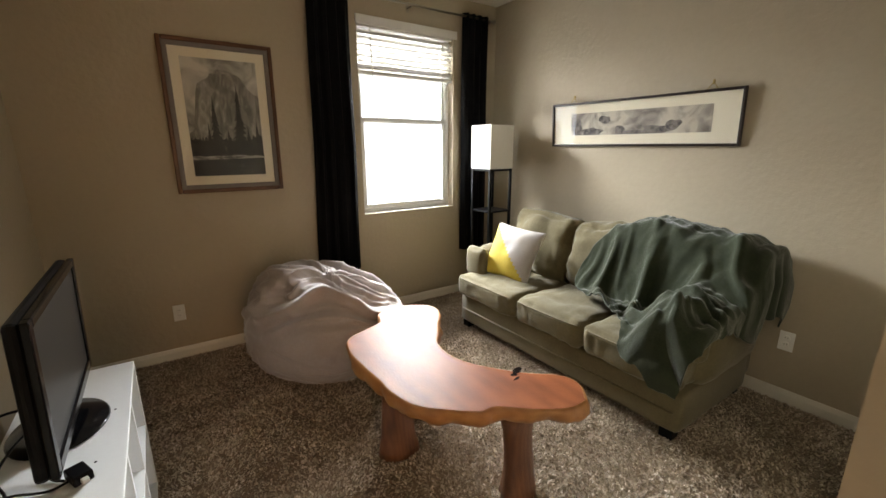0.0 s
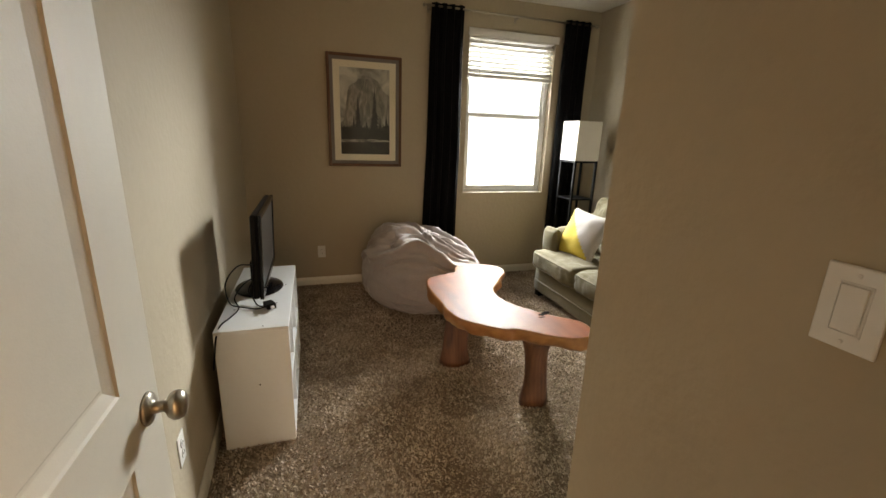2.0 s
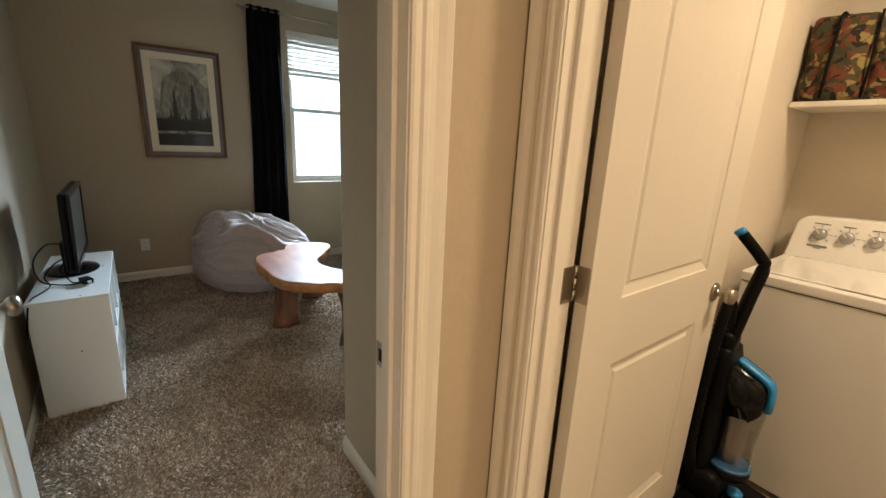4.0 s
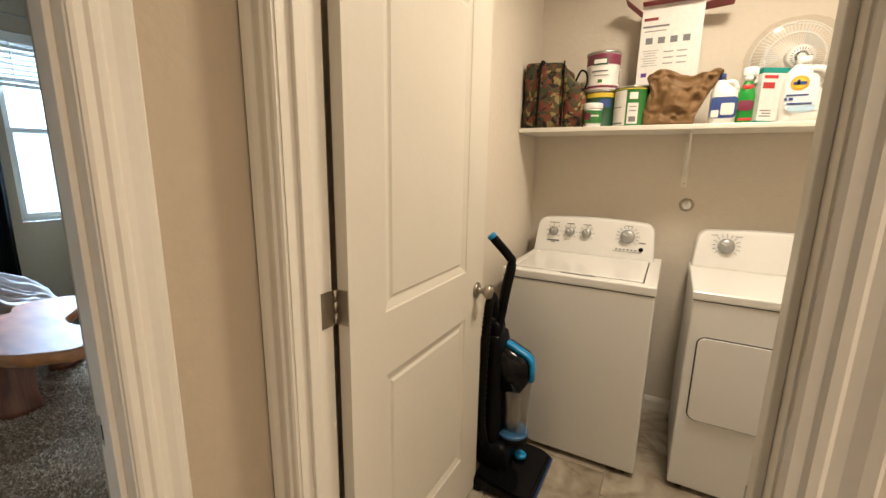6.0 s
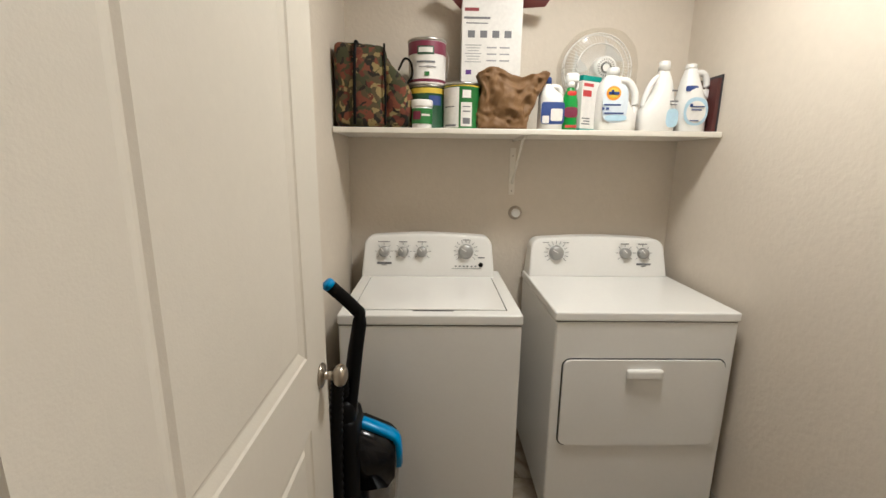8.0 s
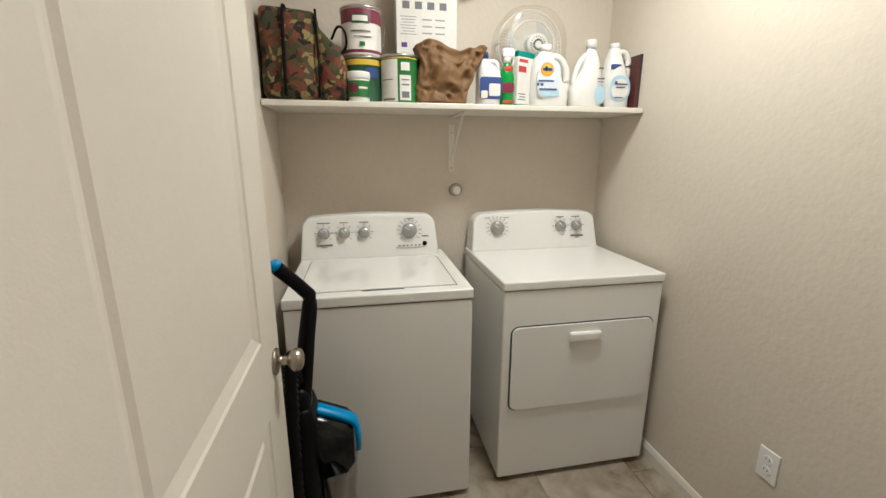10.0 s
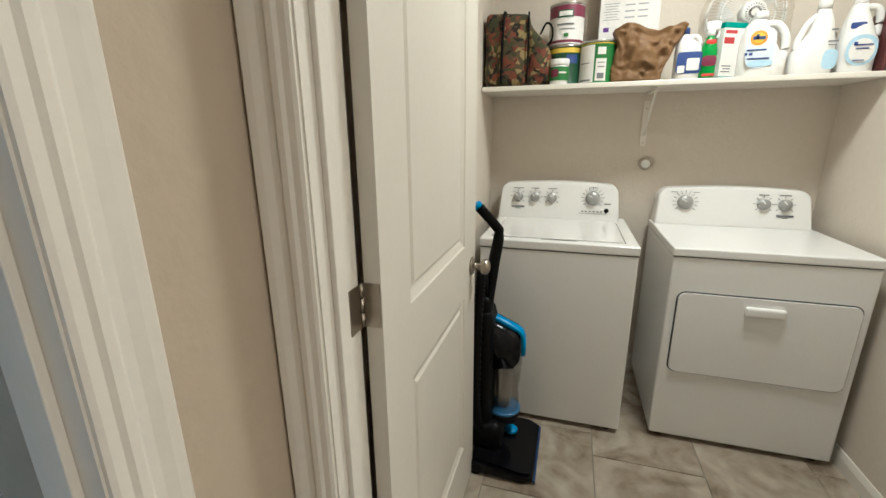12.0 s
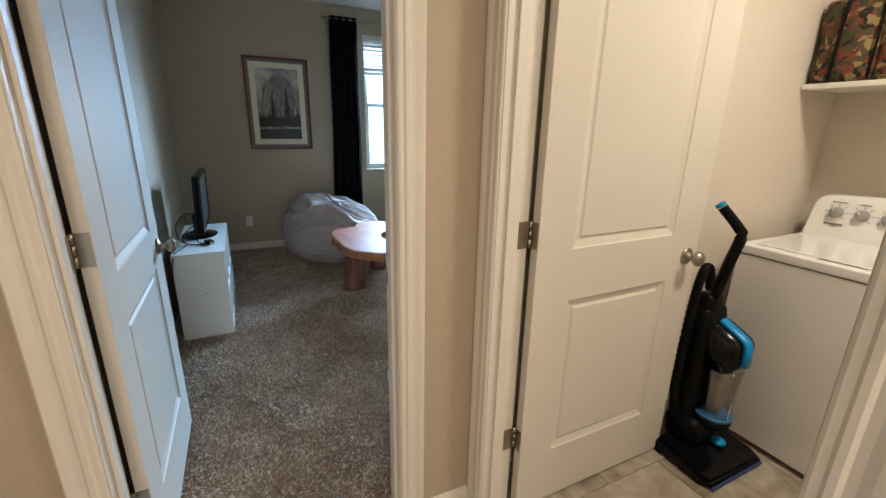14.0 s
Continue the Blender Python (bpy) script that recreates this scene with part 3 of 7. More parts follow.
def sofa():
    s = empty("sofa", "olive green velvet three-seat sofa against the wall", "sofa", at=(4.75, 5.7, 0))
    part("base", soft_block(((4.315, 5.14), (4.80, 6.60), (0.045, 0.285)), 0.03, 12, (0.004, 0.004, 0), 0.004, 5), M_SOFA, s, "", True)
    part("welt", tube([(4.309, 4.83, 0.165), (4.306, 5.7, 0.165), (4.309, 6.57, 0.165)], 0.006), M_SOFA, s, "", True)
    for x in (4.36, 5.08):
        for y in (4.86, 6.54):
            part("foot", boxes(((x - 0.035, x + 0.035), (y - 0.035, y + 0.035), (0, 0.055)), bevel=0.006), M_BLACK, s, "dark wooden foot")
    for k, (a, b) in enumerate(((4.815, 5.375), (5.385, 5.935), (5.945, 6.60))):
        c = cushion("seat_cushion", ((4.275, 4.88), (a, b), (0.275, 0.455)), s, 0.045, (0.018, 0.004, 0.028), 0.018, 3 + k * 7.3)
        z = 0.428
        pts = [(4.283, a + 0.03, z), (4.262, a + 0.12, z + 0.006), (4.257, (a + b) / 2, z + 0.008), (4.262, b - 0.12, z + 0.006), (4.283, b - 0.03, z)]
        part("piping", tube(spline(pts, 5), 0.0055), M_SOFA, c, "", True)
    part("back_frame", soft_block(((4.99, 5.19), (4.80, 6.62), (0.10, 0.80)), 0.06, 12, (0.01, 0, 0.01), 0.006, 4), M_SOFA, s, "", True)
    for k, (a, b, tilt) in enumerate(((4.83, 5.40, 0), (5.36, 5.94, -3), (5.95, 6.58, 3))):
        m = pose(4.9, (a + b) / 2, 0.45, tilt * 0.6, 13, 0) @ pose(-4.9, -(a + b) / 2, -0.45)
        cushion("back_cushion", ((4.76, 5.01), (a, b), (0.42, 0.925)), s, 0.09, (0.06, 0.01, 0.03), 0.035, 11 + k * 5.1, m=m)
    for k, (a, b) in enumerate(((6.44, 6.64), (4.78, 4.97))):
        arm = part("arm", soft_block(((4.44, 5.12), (a - 0.01, b + 0.01), (0.25, 0.66)), 0.10, 16, (0.01, 0.03, 0.02), 0.016, 6, 2 + k), M_SOFA, s, "", True)
        part("arm_front", soft_block(((4.395, 4.47), (a - 0.008, b + 0.008), (0.43, 0.665)), 0.037, 12, (0.016, 0.014, 0.010), 0.008, 7, 4 + k), M_SOFA, arm, "", True)


sofa()


def throw():
    """A blanket laid over the near end of the sofa: a sheet that follows back, seat and arm and hangs over the edges."""
    def smooth(a, b, v):
        q = max(0.0, min(1.0, (v - a) / (b - a)))
        return q * q * (3 - 2 * q)

    fx, fy = 4.238, 4.725

    def height(x, y):
        back = 0.950 + 0.030 * math.exp(-((y - 5.32) / 0.22) ** 2) - 0.05 * smooth(5.35, 5.6, y)
        seat = 0.497
        h = seat + (back - seat) * smooth(4.58, 4.86, x)
        arm = 0.69 + 0.26 * smooth(4.62, 4.9, x)
        h = max(h, h + (arm - h) * (1 - smooth(4.93, 5.10, y)))
        return h - 0.10 * smooth(5.04, 5.22, x) - 0.05 * (1 - smooth(4.235, 4.33, x)) - 0.04 * (1 - smooth(4.74, 4.85, y))

    left = [(5.17, 5.50), (5.02, 5.50), (4.86, 5.56), (4.74, 5.68), (4.62, 5.70), (4.48, 5.42), (4.36, 5.20), (4.23, 5.11), (4.03, 5.00), (3.88, 4.90)]
    right = [(5.17, 4.31), (5.02, 4.34), (4.86, 4.36), (4.74, 4.46), (4.62, 4.58), (4.48, 4.64), (4.36, 4.66), (4.25, 4.70), (4.06, 4.75), (3.89, 4.79)]
    n, q = 162, 150
    bm = bmesh.new()
    la, ra = spline([(x, y, 0) for x, y in left], n // 9 + 1), spline([(x, y, 0) for x, y in right], n // 9 + 1)
    rows = []
    for a, b in zip(la, ra):
        row = []
        for j in range(q + 1):
            v = j / q
            p = a.lerp(b, v)
            x, y = p.x, p.y
            ox, oy = max(0, fx - x), max(0, fy - y)
            cx, cy = max(fx, x), max(fy, y)
            f = noise.noise(Vector((x * 3, y * 3, 1)))
            # folds that fan out from the back towards the front corner
            ang = math.atan2(y - 5.75, 5.25 - x)
            rad = math.hypot(y - 5.75, 5.25 - x)
            g = noise.noise(Vector((x * 6 + 9, y * 6, 2)))
            fold = (1 - abs(math.sin(ang * 8.5 + 2.6 * f))) ** 1.6 * 0.046 * min(1, rad * 1.4) + (1 - abs(math.sin(ang * 17 + 4 * f + 1.5 * g))) ** 2 * 0.034 * min(1, rad) + (1 - abs(math.sin(ang * 31 + 6 * f + 4 * g))) ** 2 * 0.014 * min(1, rad)
            # loose rumples where the cloth bunches on the seat
            fold += 0.05 * math.exp(-((x - 4.42) / 0.14) ** 2) * (1 - abs(math.sin(26 * x + 6 * y + 5 * f + 2 * g))) ** 2
            fold *= 1 - 0.55 * smooth(4.55, 4.75, x)
            fine = 0.034 * (0.5 - abs(noise.noise(Vector((x * 7, y * 7, 3))))) + 0.016 * (0.5 - abs(noise.noise(Vector((x * 17, y * 17, 6)))))
            steep = max(0, 1 - abs(x - 4.72) / 0.2)
            z = height(cx, cy) - (ox + oy) * 0.97 + (fold + fine) * (0.55 if (ox or oy) else 1.0) + 0.012
            hang = (0.02 + 0.035 * abs(math.sin(9 * y + 3 * f)) * min(1, ox * 6)) if ox else 0.0
            swing = (0.012 + 0.03 * abs(math.sin(10 * x + 4 * f)) * min(1, oy * 6)) if oy else 0.0
            row.append(bm.verts.new((cx - hang - steep * fold * 1.1, cy - swing, z)))
        rows.append(row)
    for r0, r1 in zip(rows, rows[1:]):
        for j in range(q):
            bm.faces.new((r0[j], r0[j + 1], r1[j + 1], r1[j]))
    bmesh.ops.recalc_face_normals(bm, faces=bm.faces[:])
    for _ in range(2):
        bmesh.ops.smooth_vert(bm, verts=bm.verts[:], factor=0.4, use_axis_x=True, use_axis_y=True, use_axis_z=True)
    t = part("throw_blanket", bm, M_THROW, None, "", True)
    so = t.modifiers.new("thickness", "SOLIDIFY")
    so.thickness, so.offset = 0.009, 1.0
    return tagged(t, "dark green plush throw draped over the sofa arm", "blanket")


throw()


def pillow():
    p = empty("throw_pillow", "yellow and white square pillow leaning on the sofa", "pillow", at=(4.56, 6.27, 0.46))
    m = pose(4.575, 6.275, 0.655, 0, 0, 0) @ pose(0, 0, 0, 0, 24, 14) @ pose(0, 0, 0, 6, 0, 0)
    n = 18

    def half(test, name, mat, label):
        bm = bmesh.new()
        for sgn in (1, -1):
            g = {}
            for i in range(n + 1):
                for j in range(n + 1):
                    u, v = 2 * i / n - 1, 2 * j / n - 1
                    th = 0.075 * ((1 - u * u) * (1 - v * v)) ** 0.55 * sgn
                    pin = 1 - 0.06 * (1 - u * u) * abs(v) ** 3 - 0.0
                    pin2 = 1 - 0.06 * (1 - v * v) * abs(u) ** 3
                    w = 0.010 * noise.noise(Vector((u * 2.2, v * 2.2, 4 + sgn))) * (1 - u * u)
                    g[i, j] = (th + w, 0.215 * u * pin2, 0.215 * v * pin)
            made = {}
            for i in range(n):
                for j in range(n):
                    for tri in (((i, j), (i + 1, j), (i, j + 1)), ((i + 1, j), (i + 1, j + 1), (i, j + 1))):
                        if test(sum(k[0] for k in tri) / 3 / n, sum(k[1] for k in tri) / 3 / n):
                            vs = []
                            for k in tri:
                                if k not in made:
                                    made[k] = bm.verts.new(m @ Vector(g[k]))
                                vs.append(made[k])
                            bm.faces.new(vs)
        bmesh.ops.remove_doubles(bm, verts=bm.verts[:], dist=0.0005)
        bmesh.ops.recalc_face_normals(bm, faces=bm.faces[:])
        return part(name, bm, mat, p, label, True)

    half(lambda u, v: u > v, "yellow_half", surface("yellow_cloth", (0.60, 0.44, 0.07), 0.85, vary=0.05, bump=0.2, bump_scale=500), "yellow cotton half")
    half(lambda u, v: u <= v, "white_half", surface("white_cloth", (0.50, 0.46, 0.44), 0.85, vary=0.04, bump=0.2, bump_scale=500), "white cotton half")


pillow()


def bean_bag():
    c = Vector((3.205, 6.655, 0))
    bm = bmesh.new()
    na, nb = 220, 150
    rows = []
    for j in range(nb + 1):
        v = j / nb
        row = []
        for i in range(na):
            a = 2 * math.pi * i / na
            ca, sa = math.cos(a), math.sin(a)
            phi = v * math.pi
            rr = math.sin(phi) ** 0.55
            top = 0.63 - 0.14 * ca * rr + 0.03 * sa * rr
            z = top * (0.5 - 0.5 * math.copysign(abs(math.cos(phi)) ** 0.75, math.cos(phi)))
            wide = 0.55 * (1.0 - 0.20 * max(0, z / 0.66) ** 2.4)
            x, y = wide * rr * ca, wide * 0.96 * rr * sa
            p = Vector((x, y, z))
            up = max(0, min(1, (z - 0.30) / 0.16))
            # cloth folds run like meridians between the pinched corner and the gathered one
            f = noise.noise(Vector((x * 2.2, y * 2.2, 7)))
            g = noise.noise(Vector((x * 5, y * 5, z * 5 + 3)))
            axis = Vector((0.914, -0.407, 0))
            along = max(0.0, min(1.0, (p.dot(axis) + 0.50) / 1.0))
            side = p.dot(Vector((0.407, 0.914, 0)))
            mer = math.atan2(z - 0.22, side)
            taper = math.sin(math.pi * min(1, 0.12 + 0.86 * along)) ** 0.7
            fold = 0.0
            for k, amp, wob in ((3.1, 0.060, 0.9), (5.3, 0.036, 1.5), (9.7, 0.015, 1.9)):
                u = (mer * k / math.pi * 2 + wob * (f + 0.35 * g) + 0.37 * k) % 1.0
                saw = u / 0.72 if u < 0.72 else 0.5 + 0.5 * math.cos(math.pi * (u - 0.72) / 0.28)
                fold += amp * (saw ** 1.6 - 0.4)
            fold *= up * taper
            ripple = noise.noise(Vector((math.cos(a) * 2.4, math.sin(a) * 2.4, z * 13 + 2 * f)))
            crinkle = 0.013 * (1 - abs(2 * ripple)) ** 3 + 0.006 * (1 - abs(2 * noise.noise(p * 13))) ** 2
            pinch = -0.08 * math.exp(-((x + 0.36) / 0.06) ** 2 - ((y + 0.16) / 0.07) ** 2) * up
            low = 0.016 * (1 - abs(math.sin(13 * z + 3.2 * math.sin(a * 1.7 + 1) + 3.5 * f + 2 * g))) ** 3 * max(0, 1 - abs(z - 0.30) / 0.24)
            nrm = Vector((ca * rr, sa * rr, 1.1 * (v - 0.42))).normalized()
            p += nrm * (fold + low + crinkle + pinch + 0.008 * noise.noise(p * 6)) + Vector((0, 0, fold * 0.3))
            p.z = max(0.0, p.z)
            row.append(bm.verts.new(p + c))
        rows.append(row)
    for r0, r1 in zip(rows, rows[1:]):
        for i in range(na):
            bm.faces.new((r0[i], r0[(i + 1) % na], r1[(i + 1) % na], r1[i]))
    bmesh.ops.remove_doubles(bm, verts=bm.verts[:], dist=0.0005)
    bmesh.ops.recalc_face_normals(bm, faces=bm.faces[:])
    for _ in range(2):
        bmesh.ops.smooth_vert(bm, verts=[v for v in bm.verts if v.co.z > 0.2], factor=0.4, use_axis_x=True, use_axis_y=True, use_axis_z=True)
    bag = tagged(part("bean_bag", bm, M_BAG, None, "", True), "pale grey-beige suede bean bag, slumped and creased", "bean bag")
    for k in range(2):
        a0 = (2.5, 5.6)[k]
        seam = [c + Vector((0.556 * math.cos(a0) * (1 - 0.20 * (z / 0.66) ** 2.4), 0.534 * math.sin(a0) * (1 - 0.20 * (z / 0.66) ** 2.4), z)) for z in (0.12, 0.2, 0.3, 0.4)]
        part("seam", tube(spline(seam, 5), 0.004, 6), M_BAG, bag, "", True)


bean_bag()


# ---- the slab table ----
def wood(name, light, dark, scale, stretch, rough, coat, bump=0.1, spec=0.4):
    m, t, b = nodes_of(name)
    co, mp, nz, wv, rp, fine = (t.nodes.new(k) for k in ("ShaderNodeTexCoord", "ShaderNodeMapping", "ShaderNodeTexNoise", "ShaderNodeTexWave", "ShaderNodeValToRGB", "ShaderNodeTexNoise"))
    mp.inputs["Scale"].default_value = stretch
    wv.inputs["Scale"].default_value, wv.inputs["Distortion"].default_value, wv.inputs["Detail"].default_value, wv.inputs["Detail Scale"].default_value = scale, 5, 4, 1.2
    nz.inputs["Scale"].default_value, nz.inputs["Detail"].default_value = 3, 5
    fine.inputs["Scale"].default_value, fine.inputs["Detail"].default_value = 45, 4
    t.links.new(co.outputs["Object"], mp.inputs["Vector"])
    for k in (nz, wv, fine):
        t.links.new(mp.outputs["Vector"], k.inputs["Vector"])
    mixer = t.nodes.new("ShaderNodeMath")
    mixer.operation = "MULTIPLY_ADD"
    mixer.inputs[1].default_value = 0.09
    t.links.new(wv.outputs["Fac"], mixer.inputs[0])
    half = t.nodes.new("ShaderNodeMath")
    half.operation = "MULTIPLY"
    half.inputs[1].default_value = 0.92
    t.links.new(nz.outputs["Fac"], half.inputs[0])
    t.links.new(half.outputs[0], mixer.inputs[2])
    rp.color_ramp.elements[0].position, rp.color_ramp.elements[1].position = 0.30, 0.78
    rp.color_ramp.elements[0].color, rp.color_ramp.elements[1].color = (*dark, 1), (*light, 1)
    t.links.new(mixer.outputs[0], rp.inputs["Fac"])
    t.links.new(rp.outputs["Color"], b.inputs["Base Color"])
    b.inputs["Roughness"].default_value, b.inputs["Coat Weight"].default_value, b.inputs["Coat Roughness"].default_value = rough, coat, 0.25
    b.inputs["Specular IOR Level"].default_value = spec
    bp = t.nodes.new("ShaderNodeBump")
    bp.inputs["Strength"].default_value, bp.inputs["Distance"].default_value = bump, 0.003
    t.links.new(fine.outputs["Fac"], bp.inputs["Height"])
    t.links.new(bp.outputs["Normal"], b.inputs["Normal"])
    return m


M_SLAB = wood("redwood_top", (0.36, 0.105, 0.042), (0.17, 0.043, 0.018), 1.6, (2.2, 1.2, 2.2), 0.46, 0.0, 0.16, 0.08)
M_EDGE = wood("redwood_edge", (0.56, 0.25, 0.09), (0.33, 0.115, 0.038), 3.0, (2.0, 2.0, 6.0), 0.38, 0.3, 0.3)
M_LEG = wood("redwood_leg", (0.26, 0.10, 0.045), (0.10, 0.034, 0.017), 3.0, (5.0, 5.0, 1.2), 0.4, 0.2, 0.5)


def slab_table():
    t = empty("coffee_table", "live-edge redwood slab coffee table with stump legs", "coffee table", at=(3.4, 5.5, 0))
    rim = [(3.655, 4.87), (3.735, 4.97), (3.72, 5.07), (3.60, 5.18), (3.47, 5.36), (3.425, 5.50), (3.445, 5.64), (3.51, 5.73), (3.575, 5.83), (3.655, 5.93), (3.705, 6.04), (3.68, 6.13),
           (3.57, 6.20), (3.45, 6.215), (3.345, 6.17), (3.30, 6.06), (3.20, 6.015), (3.07, 5.955), (3.015, 5.82), (3.012, 5.655), (3.02, 5.50), (3.022, 5.37), (3.06, 5.235), (3.15, 5.135), (3.25, 5.055), (3.32, 5.045), (3.44, 4.94), (3.56, 4.872)]
    loop = spline([(x, y, 0) for x, y in rim + rim[:1]], 8)[:-1]
    n = len(loop)
    bm = bmesh.new()

    levels = [(0.470, -0.012, 0.0), (0.468, -0.004, 0.002), (0.460, 0.001, 0.008), (0.443, 0.004, 0.020), (0.418, 0.000, 0.030), (0.396, -0.014, 0.030), (0.385, -0.038, 0.020)]
    rings = []
    for z, grow, rough in levels:
        out = []
        for i, p in enumerate(loop):
            d = loop[(i + 1) % n] - loop[i - 1]
            o = Vector((d.y, -d.x, 0)).normalized()
            lump = noise.noise(Vector((p.x * 9, p.y * 9, z * 6))) + 0.5 * noise.noise(Vector((p.x * 23, p.y * 23, z * 9)))
            out.append(bm.verts.new(p + o * (grow + rough * lump) + Vector((0, 0, z + 0.5 * rough * noise.noise(Vector((p.x * 7, p.y * 7, 5.1)))))))
        rings.append(out)
    for a, b in zip(rings, rings[1:]):
        for i in range(n):
            bm.faces.new((a[i], b[i], b[(i + 1) % n], a[(i + 1) % n]))
    bm.faces.new(rings[-1])
    bmesh.ops.recalc_face_normals(bm, faces=bm.faces[:])
    part("live_edge", bm, M_EDGE, t, "orange-brown natural bark edge", True)
    bm = bmesh.new()
    top = []
    for i, p in enumerate(loop):
        d = loop[(i + 1) % n] - loop[i - 1]
        o = Vector((d.y, -d.x, 0)).normalized()
        top.append(bm.verts.new(p - o * 0.0115 + Vector((0, 0, 0.4706))))
    f = bm.faces.new(top)
    bmesh.ops.triangulate(bm, faces=[f])
    bmesh.ops.recalc_face_normals(bm, faces=bm.faces[:])
    if sum(fc.normal.z for fc in bm.faces) < 0:
        bmesh.ops.reverse_faces(bm, faces=bm.faces[:])
    part("tabletop", bm, M_SLAB, t, "polished reddish slab top")
    dark = surface("dark_knot", (0.008, 0.004, 0.003), 0.9, spec=0.02)
    for k, (x, y, w, h, a) in enumerate(((3.585, 5.205, 0.034, 0.016, 20), (3.545, 5.185, 0.018, 0.010, -20), (3.535, 5.155, 0.020, 0.006, 10))):
        loopk = []
        for i in range(16):
            q = 2 * math.pi * i / 16
            rr = 1 + 0.35 * noise.noise(Vector((math.cos(q) * 2, math.sin(q) * 2, k * 3.3)))
            loopk.append(Matrix.Rotation(radians(a), 2) @ Vector((w * rr * math.cos(q), h * rr * math.sin(q))))
        part("knot_hole", prism([(x + p.x, y + p.y) for p in loopk], 0.469, 0.4718), dark, t)

    def leg(x, y, r, lean, seed):
        b2 = bmesh.new()
        rs = []
        for j in range(13):
            v = j / 12
            z = 0.40 * v
            rad = r * (1.02 - 0.16 * math.sin(math.pi * v) + 0.10 * max(0, 0.25 - v) / 0.25 + 0.18 * max(0, v - 0.8) / 0.2)
            ring_ = []
            for i in range(24):
                a = 2 * math.pi * i / 24
                k = 1 + 0.24 * noise.noise(Vector((math.cos(a) * 1.2, math.sin(a) * 1.2, z * 3.5 + seed))) + 0.05 * math.sin(a * 5 + seed)
                ring_.append(b2.verts.new((x + lean[0] * (1 - v) + rad * k * math.cos(a), y + lean[1] * (1 - v) + rad * 0.8 * k * math.sin(a), z)))
            rs.append(ring_)
        for a_, b_ in zip(rs, rs[1:]):
            for i in range(24):
                b2.faces.new((a_[i], a_[(i + 1) % 24], b_[(i + 1) % 24], b_[i]))
        b2.faces.new(rs[0][::-1])
        b2.faces.new(rs[-1])
        bmesh.ops.recalc_face_normals(b2, faces=b2.faces[:])
        part("leg", b2, M_LEG, t, "dark redwood stump leg", True)
    leg(3.475, 5.08, 0.082, (-0.015, -0.03), 1.0)
    leg(3.20, 5.62, 0.095, (-0.05, -0.05), 5.0)
    leg(3.50, 6.02, 0.085, (0.02, 0.02), 9.0)


slab_table()


# ---- television and its stand ----
def tv_stand():
    s = empty("tv_stand", "white laminate cube shelf with scuffed top", "shelf unit", at=(2.0, 5.5, 0))
    x0, x1, y0, y1, h, t = 1.85, 2.16, 5.06, 5.99, 0.612, 0.016
    for y in (y0, y1 - t):
        part("side_panel", boxes(((x0, x1), (y, y + t), (0, h - t)), bevel=0.0012), M_LAMINATE, s)
    part("top_panel", boxes(((x0, x1), (y0, y1), (h - t, h)), bevel=0.0015), M_LAMINATE, s)
    part("bottom_panel", boxes(((x0, x1 - 0.001), (y0 + t, y1 - t), (0.01, 0.01 + t)), bevel=0.001), M_LAMINATE, s)
    part("back_panel", boxes(((x0, x0 + 0.005), (y0 + t, y1 - t), (0.026, h - t))), M_LAMINATE, s)
    for k in (1, 2):
        y = y0 + (y1 - y0) * k / 3
        part("divider", boxes(((x0 + 0.005, x1 - 0.002), (y - t / 2, y + t / 2), (0.026, h - t)), bevel=0.001), M_LAMINATE, s)
    for k in range(3):
        ya = y0 + (y1 - y0) * k / 3 + t * (1 if k == 0 else 0.5)
        yb = y0 + (y1 - y0) * (k + 1) / 3 - t * (1 if k == 2 else 0.5)
        part("shelf_board", boxes(((x0 + 0.005, x1 - 0.002), (ya, yb), (0.30, 0.30 + t)), bevel=0.001), M_LAMINATE, s)
    for x, y in ((2.09, 5.35), (2.12, 5.62), (1.90, 5.30), (2.05, 5.085)):
        part("screw_cap", lathe([(0.001, 0), (0.004, 0), (0.003, 0.0012)], 10, pose(x, y, h)), M_BLACK, s)
    part("screw_cap", lathe([(0.001, 0), (0.004, 0), (0.003, 0.0012)], 10, pose(2.02, y0, 0.33, 90)), M_BLACK, s)


tv_stand()
M_GLOSSBLACK = surface("gloss_black_plastic", (0.004, 0.004, 0.005), 0.16, vary=0.1, spec=0.25)
M_PANEL = surface("tv_screen", (0.016, 0.015, 0.014), 0.30, vary=0.05)


